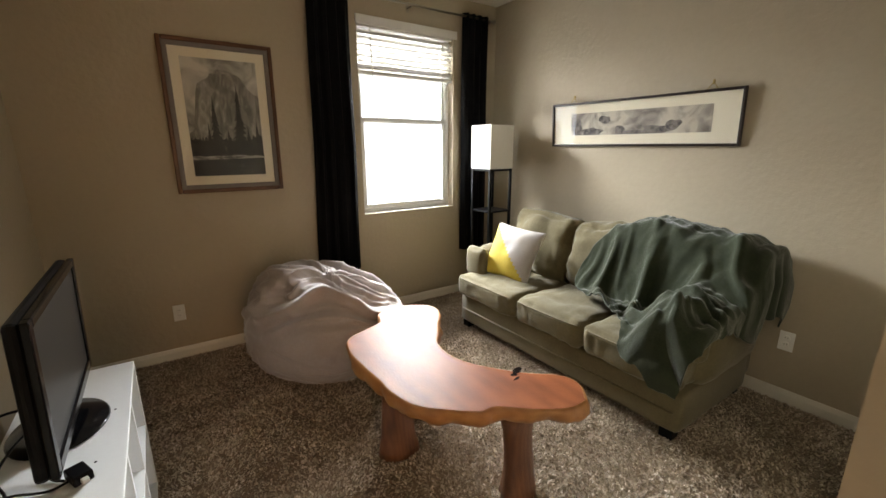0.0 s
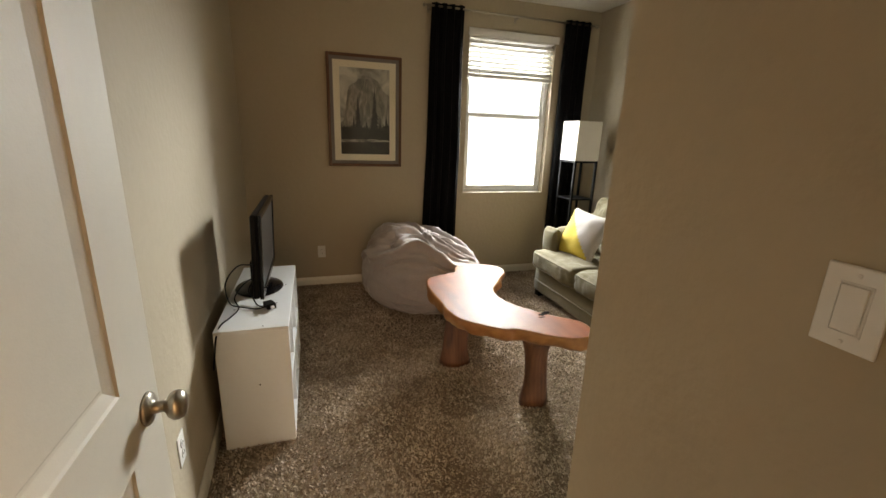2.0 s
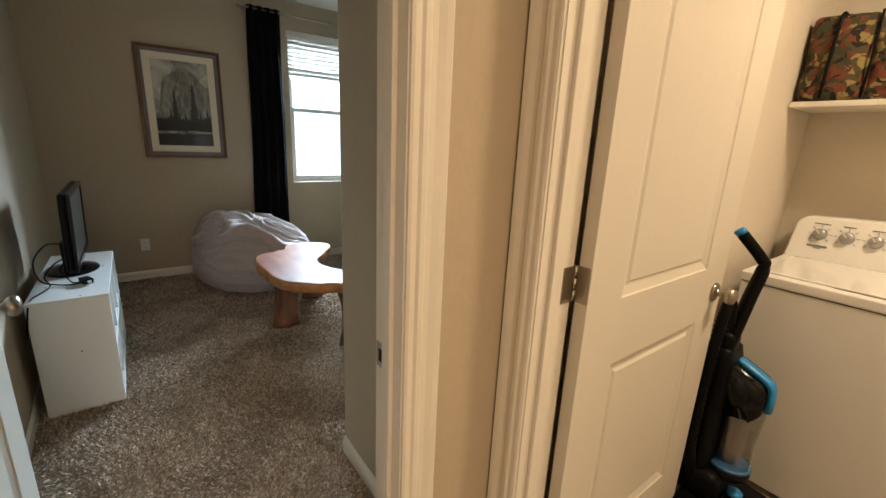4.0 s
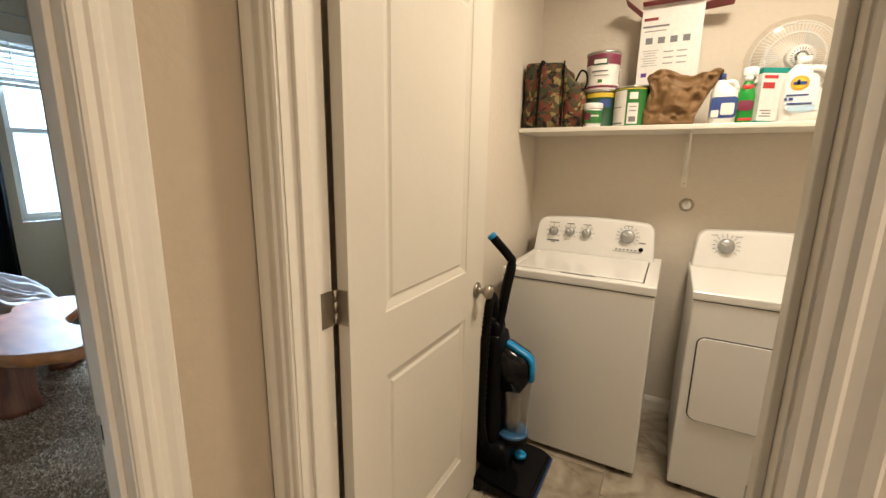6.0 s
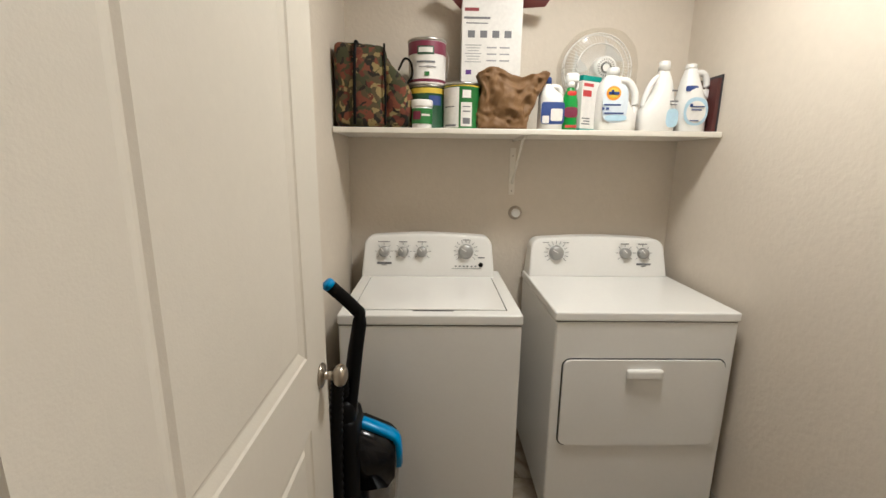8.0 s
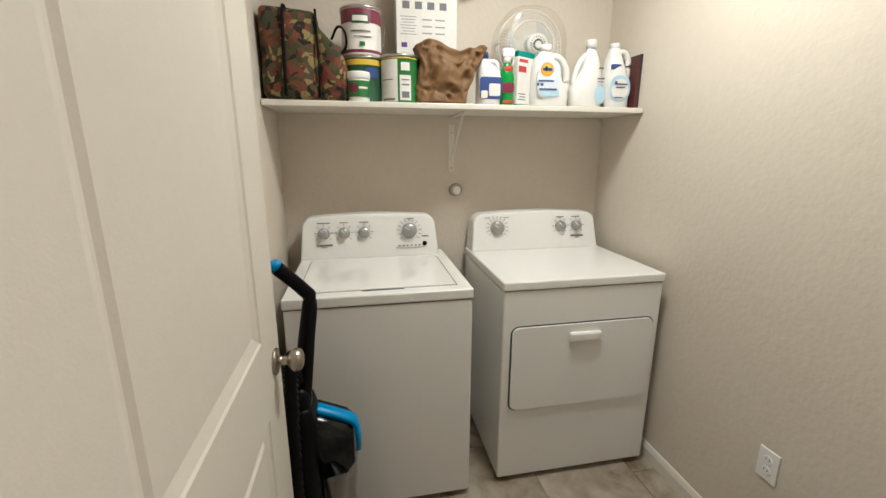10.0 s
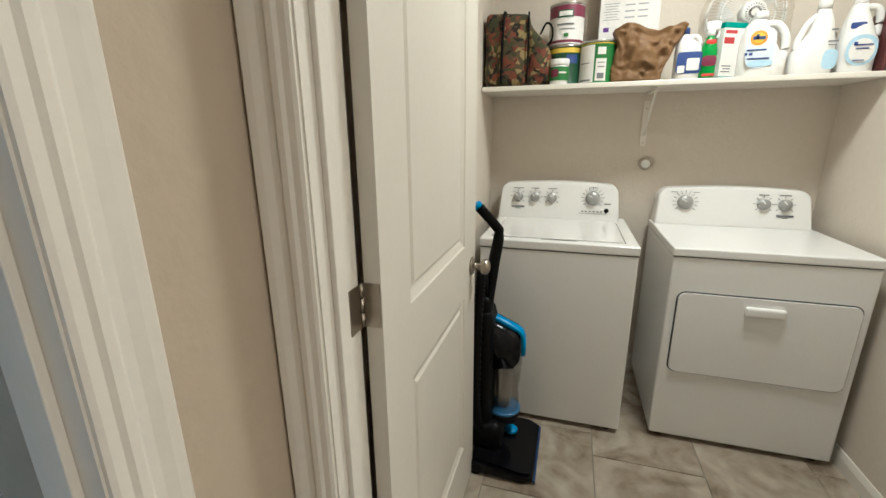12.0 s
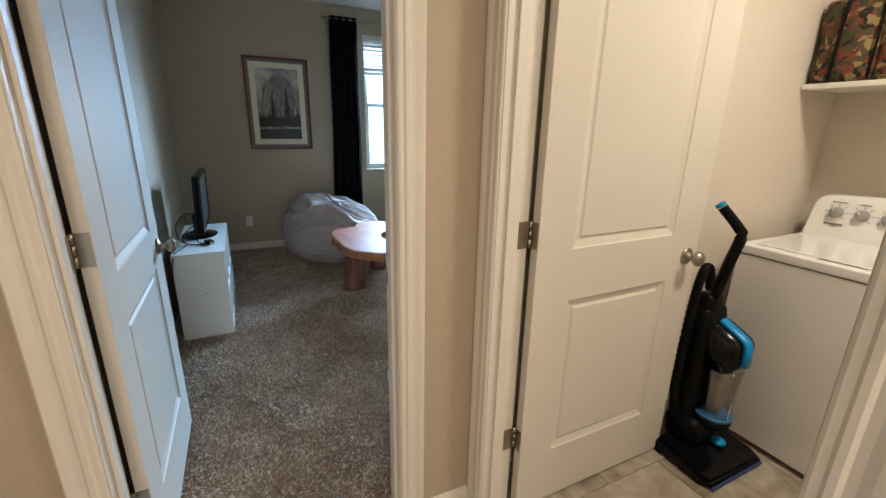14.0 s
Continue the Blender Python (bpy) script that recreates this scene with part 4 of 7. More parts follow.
def television():
    v = empty("television", "small black flat television on a glossy round foot", "television", at=(1.99, 5.55, 0.612))
    m = pose(2.042, 5.512, 0.900) @ pose(0, 0, 0, 0, 2, 0) @ Matrix.Diagonal((1.15, 1.22, 1.08, 1))
    bm = boxes(((-0.026, 0.0), (-0.27, 0.27), (-0.185, 0.185)), bevel=0.010)
    bm.transform(m)
    part("housing", bm, M_BLACK, v)
    bm = boxes(((0.0005, 0.016), (-0.27, -0.245), (-0.185, 0.185)), ((0.0005, 0.016), (0.245, 0.27), (-0.185, 0.185)), ((0.0005, 0.016), (-0.245, 0.245), (0.163, 0.185)), ((0.0005, 0.016), (-0.245, 0.245), (-0.185, -0.155)), bevel=0.003)
    bm.transform(m)
    part("bezel", bm, M_GLOSSBLACK, v)
    bm = boxes(((0.001, 0.010), (-0.245, 0.245), (-0.155, 0.163)))
    bm.transform(m)
    part("screen", bm, M_PANEL, v, "grey glass screen, switched off")
    part("neck", boxes(((1.960, 2.003), (5.48, 5.56), (0.625, 0.80)), bevel=0.008), M_GLOSSBLACK, v)
    bm = lathe([(0.005, 0.0), (0.118, 0.0), (0.122, 0.004), (0.118, 0.010), (0.06, 0.020), (0.005, 0.022)], 40)
    bm.transform(pose(1.985, 5.60, 0.6125) @ Matrix.Diagonal((1.02, 1.30, 1, 1)))
    part("foot", bm, M_GLOSSBLACK, v, "glossy black oval foot", True)


television()


def cables():
    loops = [[(1.985, 5.36, 0.82), (1.93, 5.31, 0.83), (1.88, 5.27, 0.76), (1.89, 5.27, 0.66), (1.94, 5.30, 0.622), (2.0, 5.28, 0.617), (2.045, 5.29, 0.619)],
             [(1.97, 5.45, 0.72), (1.93, 5.40, 0.70), (1.895, 5.36, 0.65), (1.92, 5.30, 0.619), (1.90, 5.20, 0.618), (1.870, 5.12, 0.615), (1.862, 5.05, 0.58), (1.846, 5.03, 0.45)],
             [(1.975, 5.47, 0.70), (1.95, 5.44, 0.66), (1.97, 5.40, 0.64), (2.00, 5.33, 0.618), (2.03, 5.30, 0.618)]]
    for k, pts in enumerate(loops):
        tagged(part("cable", tube(spline(pts, 7), 0.0035, 7), M_BLACK, None, "", True), "thin black cable from the television", "cable", "cables of the television")
    a = empty("power_adapter", "small black power adapter on the white stand", "adapter", at=(2.06, 5.295, 0.612))
    bm = boxes(((-0.022, 0.022), (-0.032, 0.032), (0, 0.028)), bevel=0.004)
    bm.transform(pose(2.062, 5.295, 0.613, 0, 0, 25))
    part("body", bm, M_BLACK, a)
    bm = boxes(((-0.008, 0.008), (-0.046, -0.032), (0.008, 0.02)), bevel=0.002)
    bm.transform(pose(2.062, 5.295, 0.613, 0, 0, 25))
    part("plug", bm, M_VINYL, a, "white round connector")


cables()


# ---- the lamp ----
def floor_lamp():
    L = empty("floor_lamp", "black shelf floor lamp with a square white paper shade", "floor lamp", at=(4.88, 6.90, 0))
    cx, cy, s = 4.88, 6.90, 0.132
    bm = boxes(((cx - s, cx + s), (cy - s, cy - s + 0.003), (1.275, 1.65)), ((cx - s, cx + s), (cy + s - 0.003, cy + s), (1.275, 1.65)), ((cx - s, cx - s + 0.003), (cy - s + 0.003, cy + s - 0.003), (1.275, 1.65)), ((cx + s - 0.003, cx + s), (cy - s + 0.003, cy + s - 0.003), (1.275, 1.65)))
    part("shade", bm, M_SHADE, L, "square white paper shade")
    for dx in (-1, 1):
        for dy in (-1, 1):
            x, y = cx + dx * (s - 0.012), cy + dy * (s - 0.012)
            part("post", boxes(((x - 0.011, x + 0.011), (y - 0.011, y + 0.011), (0, 1.285)), bevel=0.002), M_BLACK, L)
    for z in (0.08, 0.48, 0.885, 1.255):
        part("shelf_board", boxes(((cx - s + 0.004, cx + s - 0.004), (cy - s + 0.004, cy + s - 0.004), (z, z + 0.016)), bevel=0.002), M_BLACK, L)
    part("bulb", lathe([(0.012, 0), (0.014, 0.03), (0.03, 0.07), (0.032, 0.09), (0.022, 0.115), (0.002, 0.125)], 16, pose(cx, cy, 1.30)), M_VINYL, L, "unlit white bulb", True)
    part("socket", lathe([(0.004, 0), (0.02, 0), (0.02, 0.04), (0.004, 0.04)], 14, pose(cx, cy, 1.268)), M_BLACK, L)


floor_lamp()


# ---- pictures ----
def blotch_material(name, stops, scale, detail=6, distort=1.5, stretch=(1, 1, 1), rough=0.6):
    m, t, b = nodes_of(name)
    co, mp, nz, rp = (t.nodes.new(k) for k in ("ShaderNodeTexCoord", "ShaderNodeMapping", "ShaderNodeTexNoise", "ShaderNodeValToRGB"))
    mp.inputs["Scale"].default_value = stretch
    nz.inputs["Scale"].default_value, nz.inputs["Detail"].default_value, nz.inputs["Distortion"].default_value = scale, detail, distort
    t.links.new(co.outputs["Object"], mp.inputs["Vector"])
    t.links.new(mp.outputs["Vector"], nz.inputs["Vector"])
    t.links.new(nz.outputs["Fac"], rp.inputs["Fac"])
    el = rp.color_ramp.elements
    while len(el) < len(stops):
        el.new(0.5)
    for e, (p, c) in zip(el, stops):
        e.position, e.color = p, (*c, 1)
    t.links.new(rp.outputs["Color"], b.inputs["Base Color"])
    b.inputs["Roughness"].default_value = rough
    return m


def grey(v, w=0.9):
    return (v, v * (0.5 + 0.5 * w), v * w * 0.92)


M_FRAMEWOOD = wood("walnut_frame", (0.16, 0.062, 0.024), (0.07, 0.026, 0.011), 6, (2, 2, 2), 0.4, 0.2)
M_LINER = surface("grey_liner", (0.17, 0.145, 0.135), 0.6, vary=0.1, grain=150)
M_MAT = surface("cream_mat_board", (0.82, 0.75, 0.60), 0.8, vary=0.02)
M_PFRAME = surface("dark_frame", (0.022, 0.012, 0.010), 0.35, vary=0.2)


def rect_frame(x0, x1, z0, z1, w, y0, y1, bevel):
    return boxes(((x0, x0 + w), (y0, y1), (z0, z1)), ((x1 - w, x1), (y0, y1), (z0, z1)), ((x0 + w, x1 - w), (y0, y1), (z0, z0 + w)), ((x0 + w, x1 - w), (y0, y1), (z1 - w, z1)), bevel=bevel)


def flat(outline, y, mat, name, parent):
    """A flat printed shape in the x-z plane, facing -y."""
    bm = bmesh.new()
    vs = [bm.verts.new((x, y, z)) for x, z in outline]
    f = bm.faces.new(vs)
    bmesh.ops.triangulate(bm, faces=[f])
    bmesh.ops.recalc_face_normals(bm, faces=bm.faces[:])
    if bm.faces[0].normal.y > 0:
        bmesh.ops.reverse_faces(bm, faces=bm.faces[:])
    return part(name, bm, mat, parent)


def landscape_picture():
    P = empty("framed_picture", "black-and-white mountain print in a walnut frame", "picture", at=(2.788, NY, 1.65))
    x0, x1, z0, z1 = 2.452, 3.124, 1.164, 2.140
    part("frame", rect_frame(x0, x1, z0, z1, 0.026, NY - 0.03, NY - 0.002, 0.006), M_FRAMEWOOD, P)
    part("liner", rect_frame(x0 + 0.026, x1 - 0.026, z0 + 0.026, z1 - 0.026, 0.028, NY - 0.022, NY - 0.002, 0.002), M_LINER, P, "grey inner frame")
    part("mat", boxes(((x0 + 0.054, x1 - 0.054), (NY - 0.012, NY - 0.002), (z0 + 0.054, z1 - 0.054))), M_MAT, P, "cream mat board")
    a, b, c, d = x0 + 0.112, x1 - 0.112, z0 + 0.112, z1 - 0.112
    w, h = b - a, d - c

    def q(u, v):
        return (a + u * w, c + v * h)
    sky = blotch_material("print_sky", [(0.32, grey(0.13)), (0.48, grey(0.40)), (0.66, grey(0.62))], 5, 5)
    rock = blotch_material("print_rock", [(0.30, grey(0.11)), (0.47, grey(0.19)), (0.58, grey(0.27)), (0.72, grey(0.42))], 13, 9, 1.2, (1.8, 1, 0.6))
    wood_ = blotch_material("print_forest", [(0.35, grey(0.012)), (0.6, grey(0.03)), (0.8, grey(0.09))], 18, 6)
    pine = blotch_material("print_pine", [(0.3, grey(0.008)), (0.7, grey(0.03))], 30, 4)
    shore = blotch_material("print_shore", [(0.4, grey(0.10)), (0.6, grey(0.45))], 25, 4, 0, (1, 1, 4))
    y = NY - 0.0124
    pr = flat([q(0, 0), q(1, 0), q(1, 1), q(0, 1)], y, sky, "print", P)
    rnd = random.Random(5)

    def strips(name, columns, depth, mat):
        """A printed silhouette from columns (u, low, high)."""
        bm = bmesh.new()
        pairs = [[bm.verts.new((q(u, v)[0], y - depth, q(u, v)[1])) for v in (lo, hi)] for u, lo, hi in columns]
        for l, r in zip(pairs, pairs[1:]):
            bm.faces.new((l[0], r[0], r[1], l[1]))
        part(name, bm, mat, P)

    ridge = [(0, 0.36), (0.07, 0.40), (0.11, 0.55), (0.15, 0.72), (0.18, 0.785), (0.26, 0.82), (0.335, 0.845), (0.36, 0.878), (0.44, 0.872), (0.52, 0.880), (0.61, 0.888), (0.70, 0.880), (0.77, 0.855), (0.82, 0.80), (0.86, 0.765), (0.93, 0.725), (1, 0.70)]
    cols = []
    for (u0, v0), (u1, v1) in zip(ridge, ridge[1:]):
        cols += [(u0 + (u1 - u0) * k / 3, 0.2, v0 + (v1 - v0) * k / 3 + 0.006 * rnd.random()) for k in range(3)]
    strips("printed_rock", cols + [(1, 0.2, 0.70)], 0.0003, rock)
    strips("printed_forest", [(k / 60, 0.14, 0.30 + 0.05 * rnd.random() + 0.13 * max(0, k / 60 - 0.7)) for k in range(61)], 0.0006, wood_)

    def tree(u, v0, v1, wide):
        """A printed pine: ragged tiers of boughs, each a drooping triangle."""
        bm = bmesh.new()
        n = 15
        for k in range(n):
            s_ = k / n
            r = wide * (1 - s_) ** 0.85
            v = v0 + (v1 - v0) * s_
            tall = (v1 - v0) / n * 1.9
            for sgn in (-1, 1):
                reach = r * (0.65 + 0.5 * rnd.random())
                pts = [(u, v - 0.003), (u + sgn * reach, v - 0.012 * rnd.random()), (u + sgn * reach * 0.45, v + tall * 0.55), (u, v + tall)]
                vs = [bm.verts.new((q(a_, b_)[0], y - 0.0009 - 0.00001 * k, q(a_, b_)[1])) for a_, b_ in (pts if sgn > 0 else pts[::-1])]
                bm.faces.new(vs)
        part("printed_tree", bm, pine, P)
    for u, top, wide in ((0.35, 0.665, 0.105), (0.69, 0.77, 0.135), (0.93, 0.47, 0.075), (0.52, 0.40, 0.06), (0.26, 0.46, 0.05), (0.80, 0.43, 0.06)):
        tree(u, 0.18, top, wide)
    flat([q(0, 0.14), q(1, 0.155), q(1, 0.175), q(0.6, 0.185), q(0.2, 0.175), q(0, 0.175)], y - 0.0014, shore, "printed_shore", P)
    flat([q(0, 0), q(1, 0), q(1, 0.155), q(0.5, 0.16), q(0, 0.145)], y - 0.0013, wood_, "printed_lake", P)
    g = part("glass", boxes(((x0 + 0.053, x1 - 0.053), (NY - 0.0155, NY - 0.0145), (z0 + 0.053, z1 - 0.053))), M_GLASS, P)
    g.visible_shadow = False


landscape_picture()


def panorama():
    P = empty("framed_picture", "long watercolour print in a thin black frame", "picture", at=(EX, 5.775, 1.63))
    # built in the x-z plane facing -y, then turned to face -x
    L, z0, z1 = 0.708, -0.168, 0.168
    m = pose(EX - 0.002, 5.772, 1.636, 0, 0, -90) @ pose(0, 0, 0, 4, 0, 0)

    def put(name, bm, mat, parent=P, label=""):
        bm.transform(m)
        return part(name, bm, mat, parent, label)
    put("frame", rect_frame(-L, L, z0, z1, 0.017, -0.028, -0.004, 0.003), M_PFRAME)
    put("mat", boxes(((-L + 0.017, L - 0.017), (-0.014, -0.004), (z0 + 0.017, z1 - 0.017))), M_MAT, P, "cream mat board")
    art = blotch_material("watercolour", [(0.30, (0.10, 0.085, 0.08)), (0.42, (0.30, 0.26, 0.22)), (0.55, (0.52, 0.46, 0.37)), (0.7, (0.60, 0.54, 0.43))], 5.5, 8, 1.2)
    ink = blotch_material("watercolour_ink", [(0.35, (0.05, 0.045, 0.045)), (0.6, (0.22, 0.19, 0.17))], 16, 7)
    put("print", boxes(((-0.52, 0.54), (-0.0148, -0.0142), (-0.082, 0.085))), art, P, "grey and brown wash landscape")
    rnd = random.Random(4)
    for k, (u, v, w, h) in enumerate(((-0.45, -0.03, 0.05, 0.06), (-0.32, -0.055, 0.09, 0.028), (-0.08, -0.05, 0.045, 0.03), (0.18, -0.055, 0.10, 0.026), (0.30, -0.03, 0.05, 0.04), (0.02, -0.068, 0.12, 0.014), (-0.21, 0.03, 0.05, 0.03))):
        bm = bmesh.new()
        vs = []
        for i in range(22):
            a = 2 * math.pi * i / 22
            r = 1 + 0.55 * noise.noise(Vector((math.cos(a) * 1.6, math.sin(a) * 1.6, k * 2.7)))
            vs.append(bm.verts.new((u + w * r * math.cos(a), -0.0152 - 0.0001 * k, max(-0.081, v + h * r * math.sin(a)))))
        bm.faces.new(vs)
        bmesh.ops.recalc_face_normals(bm, faces=bm.faces[:])
        if bm.faces[0].normal.y > 0:
            bmesh.ops.reverse_faces(bm, faces=bm.faces[:])
        put("ink_wash", bm, ink)
    g = put("glass", boxes(((-L + 0.016, L - 0.016), (-0.0185, -0.0175), (z0 + 0.016, z1 - 0.016))), M_GLASS)
    g.visible_shadow = False
    brass = surface("brass_hook", (0.42, 0.30, 0.13), 0.35, 1.0)
    for x in (-0.50, 0.52):
        put("hanger", tube([(x - 0.03, -0.012, z1), (x - 0.006, -0.006, z1 + 0.035), (x + 0.006, -0.006, z1 + 0.035), (x + 0.03, -0.012, z1)], 0.0022), brass, P, "small brass wire hanger")
        put("hook", boxes(((x - 0.005, x + 0.005), (-0.008, 0.004), (z1 + 0.028, z1 + 0.055)), bevel=0.001), brass, P)


panorama()


# ---- laundry machines ----
M_KNOBGREY = surface("grey_knob", (0.36, 0.36, 0.35), 0.3, 0.4, vary=0.05)
M_INK = surface("grey_print", (0.16, 0.16, 0.17), 0.6)
M_LID = surface("gloss_white_lid", (0.78, 0.77, 0.74), 0.12, vary=0.01, coat=0.6)
M_SEAM = surface("dark_seam", (0.05, 0.05, 0.05), 0.8)


def console_shape(y0, y1, x_front, x_back, z0, z1, lean):
    """The curved control panel: rounded upper corners, leaning back."""
    bm = bmesh.new()
    out = []
    r = 0.055
    for k in range(9):
        a = math.pi / 2 * k / 8
        out.append((y0 + r - r * math.cos(a), z1 - 0.012 - r + r * math.sin(a)))
    n = 8
    for k in range(1, n):
        u = k / n
        out.append((y0 + r + (y1 - y0 - 2 * r) * u, z1 - 0.012 + 0.012 * math.sin(math.pi * u)))
    for k in range(9):
        a = math.pi / 2 * (1 - k / 8)
        out.append((y1 - r + r * math.cos(a), z1 - 0.012 - r + r * math.sin(a)))
    out = [(y0 - 0.012, z0)] + out + [(y1 + 0.012, z0)]
    fr = [bm.verts.new((x_front + lean * (z - z0) / (z1 - z0), y, z)) for y, z in out]
    bk = [bm.verts.new((x_back, y, z)) for y, z in out]
    m = len(out)
    bm.faces.new(fr)
    bm.faces.new(bk[::-1])
    for i in range(m):
        bm.faces.new((fr[i], bk[i], bk[(i + 1) % m], fr[(i + 1) % m]))
    bmesh.ops.recalc_face_normals(bm, faces=bm.faces[:])
    edge = [e for e in bm.edges if e.verts[0] in fr and e.verts[1] in fr]
    bmesh.ops.bevel(bm, geom=edge, offset=0.012, segments=3, affect="EDGES", profile=0.6)
    return bm


def dial(parent, x, y, z, r, tilt, ticks=9):
    m = pose(x, y, z, 0, -90 + tilt, 0)
    k = part("knob", lathe([(0.002, 0), (r * 1.08, 0), (r * 1.05, 0.004), (r * 0.95, 0.012), (r * 0.9, 0.022), (r * 0.8, 0.025), (0.002, 0.025)], 28, m), M_KNOBGREY, parent, "grey control knob", True)
    bm = boxes(((-0.002, 0.002), (-0.0025, 0.0025), (0.0, 0.004)), ((0.0, r * 0.75), (-0.002, 0.002), (0.025, 0.0275)))
    bm.transform(m @ pose(0, 0, 0, 0, 0, 20 * (ticks % 5)))
    part("pointer", bm, M_WHITE, k)
    bm = bmesh.new()
    for i in range(ticks):
        a = radians(-130 + 260 * i / (ticks - 1))
        bmesh.ops.create_cube(bm, size=1, matrix=m @ pose(0, 0, 0, 0, 0, math.degrees(a)) @ Matrix.LocRotScale((r * 1.5, 0, 0.0006), None, (r * 0.5, 0.0022, 0.0008)))
    tagged(part("printed_scale", bm, M_INK, parent), kind="stuff")
    return k


def bars(parent, name, x, y, z, tilt, rows, mat):
    """Small printed bars on a leaning panel: rows of (dy, dz, length, height)."""
    bm = bmesh.new()
    m = pose(x, y, z, 0, tilt, 0)
    for dy, dz, l, h in rows:
        bmesh.ops.create_cube(bm, size=1, matrix=m @ Matrix.LocRotScale((-0.0008, dy, dz), None, (0.0010, l, h)))
    return tagged(part(name, bm, mat, parent), kind="stuff")


def washer():
    w = empty("washing_machine", "white top-loading washing machine against the wall", "washing machine", at=(4.71, 2.73, 0))
    x0, x1, y0, y1, h = 4.378, 5.04, 2.378, 3.082, 0.955
    part("body", boxes(((x0, x1), (y0, y1), (0.025, h - 0.046)), bevel=0.008), M_WHITE, w)
    for x in (x0 + 0.05, x1 - 0.05):
        for y in (y0 + 0.05, y1 - 0.05):
            part("foot", lathe([(0.002, 0), (0.022, 0), (0.022, 0.01), (0.01, 0.012), (0.01, 0.03)], 14, pose(x, y, 0)), M_BLACK, w)
    part("seam", boxes(((x0 + 0.003, x1 - 0.003), (y0 + 0.003, y1 - 0.003), (h - 0.046, h - 0.042))), M_SEAM, w)
    part("top", boxes(((x0 - 0.004, x1), (y0 - 0.003, y1 + 0.003), (h - 0.042, h)), bevel=0.007, segments=3), M_WHITE, w)
    lid = part("lid", boxes(((x0 + 0.050, 4.895), (y0 + 0.056, y1 - 0.050), (h - 0.002, h + 0.006)), bevel=0.003), M_LID, w)
    part("lid_gap", boxes(((x0 + 0.049, 4.896), (y0 + 0.051, y1 - 0.047), (h - 0.004, h + 0.0008))), M_SEAM, w)
    # raised dark strip: the shade inside the finger grip is put in as colour
    part("finger_grip", boxes(((x0 + 0.040, x0 + 0.0495), (2.64, 2.80), (h - 0.002, h + 0.002)), bevel=0.002), M_SEAM, lid)
    c = part("console", console_shape(2.425, 3.074, 4.915, 5.03, h - 0.004, 1.168, 0.048), M_WHITE, w)
    tilt = 13

    def face(z):
        return 4.915 + 0.048 * (z - h) / 0.213
    for y in (2.973, 2.877, 2.781):
        dial(c, face(1.078) - 0.002, y, 1.078, 0.026, tilt, 7)
    dial(c, face(1.081) - 0.002, 2.559, 1.081, 0.036, tilt, 13)
    part("start_button", lathe([(0.001, 0), (0.012, 0), (0.011, 0.005), (0.001, 0.006)], 18, pose(face(1.015) - 0.001, 2.483, 1.015, 0, -90 + tilt)), M_BLACK, c, "black start button", True)
    bars(c, "printed_marks", face(1.008) - 0.0015, 2.56, 1.008, tilt, [(0.05 - 0.020 * k, 0, 0.010, 0.006) for k in range(6)] + [(-0.005, -0.011, 0.15, 0.002), (-0.08, 0.044, 0.034, 0.006)], M_INK)
    bars(c, "maker_mark", face(1.022) - 0.0015, 2.971, 1.022, tilt, [(0, 0, 0.074, 0.010), (0.0, -0.010, 0.024, 0.003)], M_INK)
    bars(c, "printed_captions", face(1.127) - 0.0015, 2.877, 1.127, tilt, [(0.096, 0, 0.060, 0.004), (0, 0, 0.042, 0.004), (-0.096, 0, 0.046, 0.004), (-0.32, 0.012, 0.036, 0.003)], M_INK)


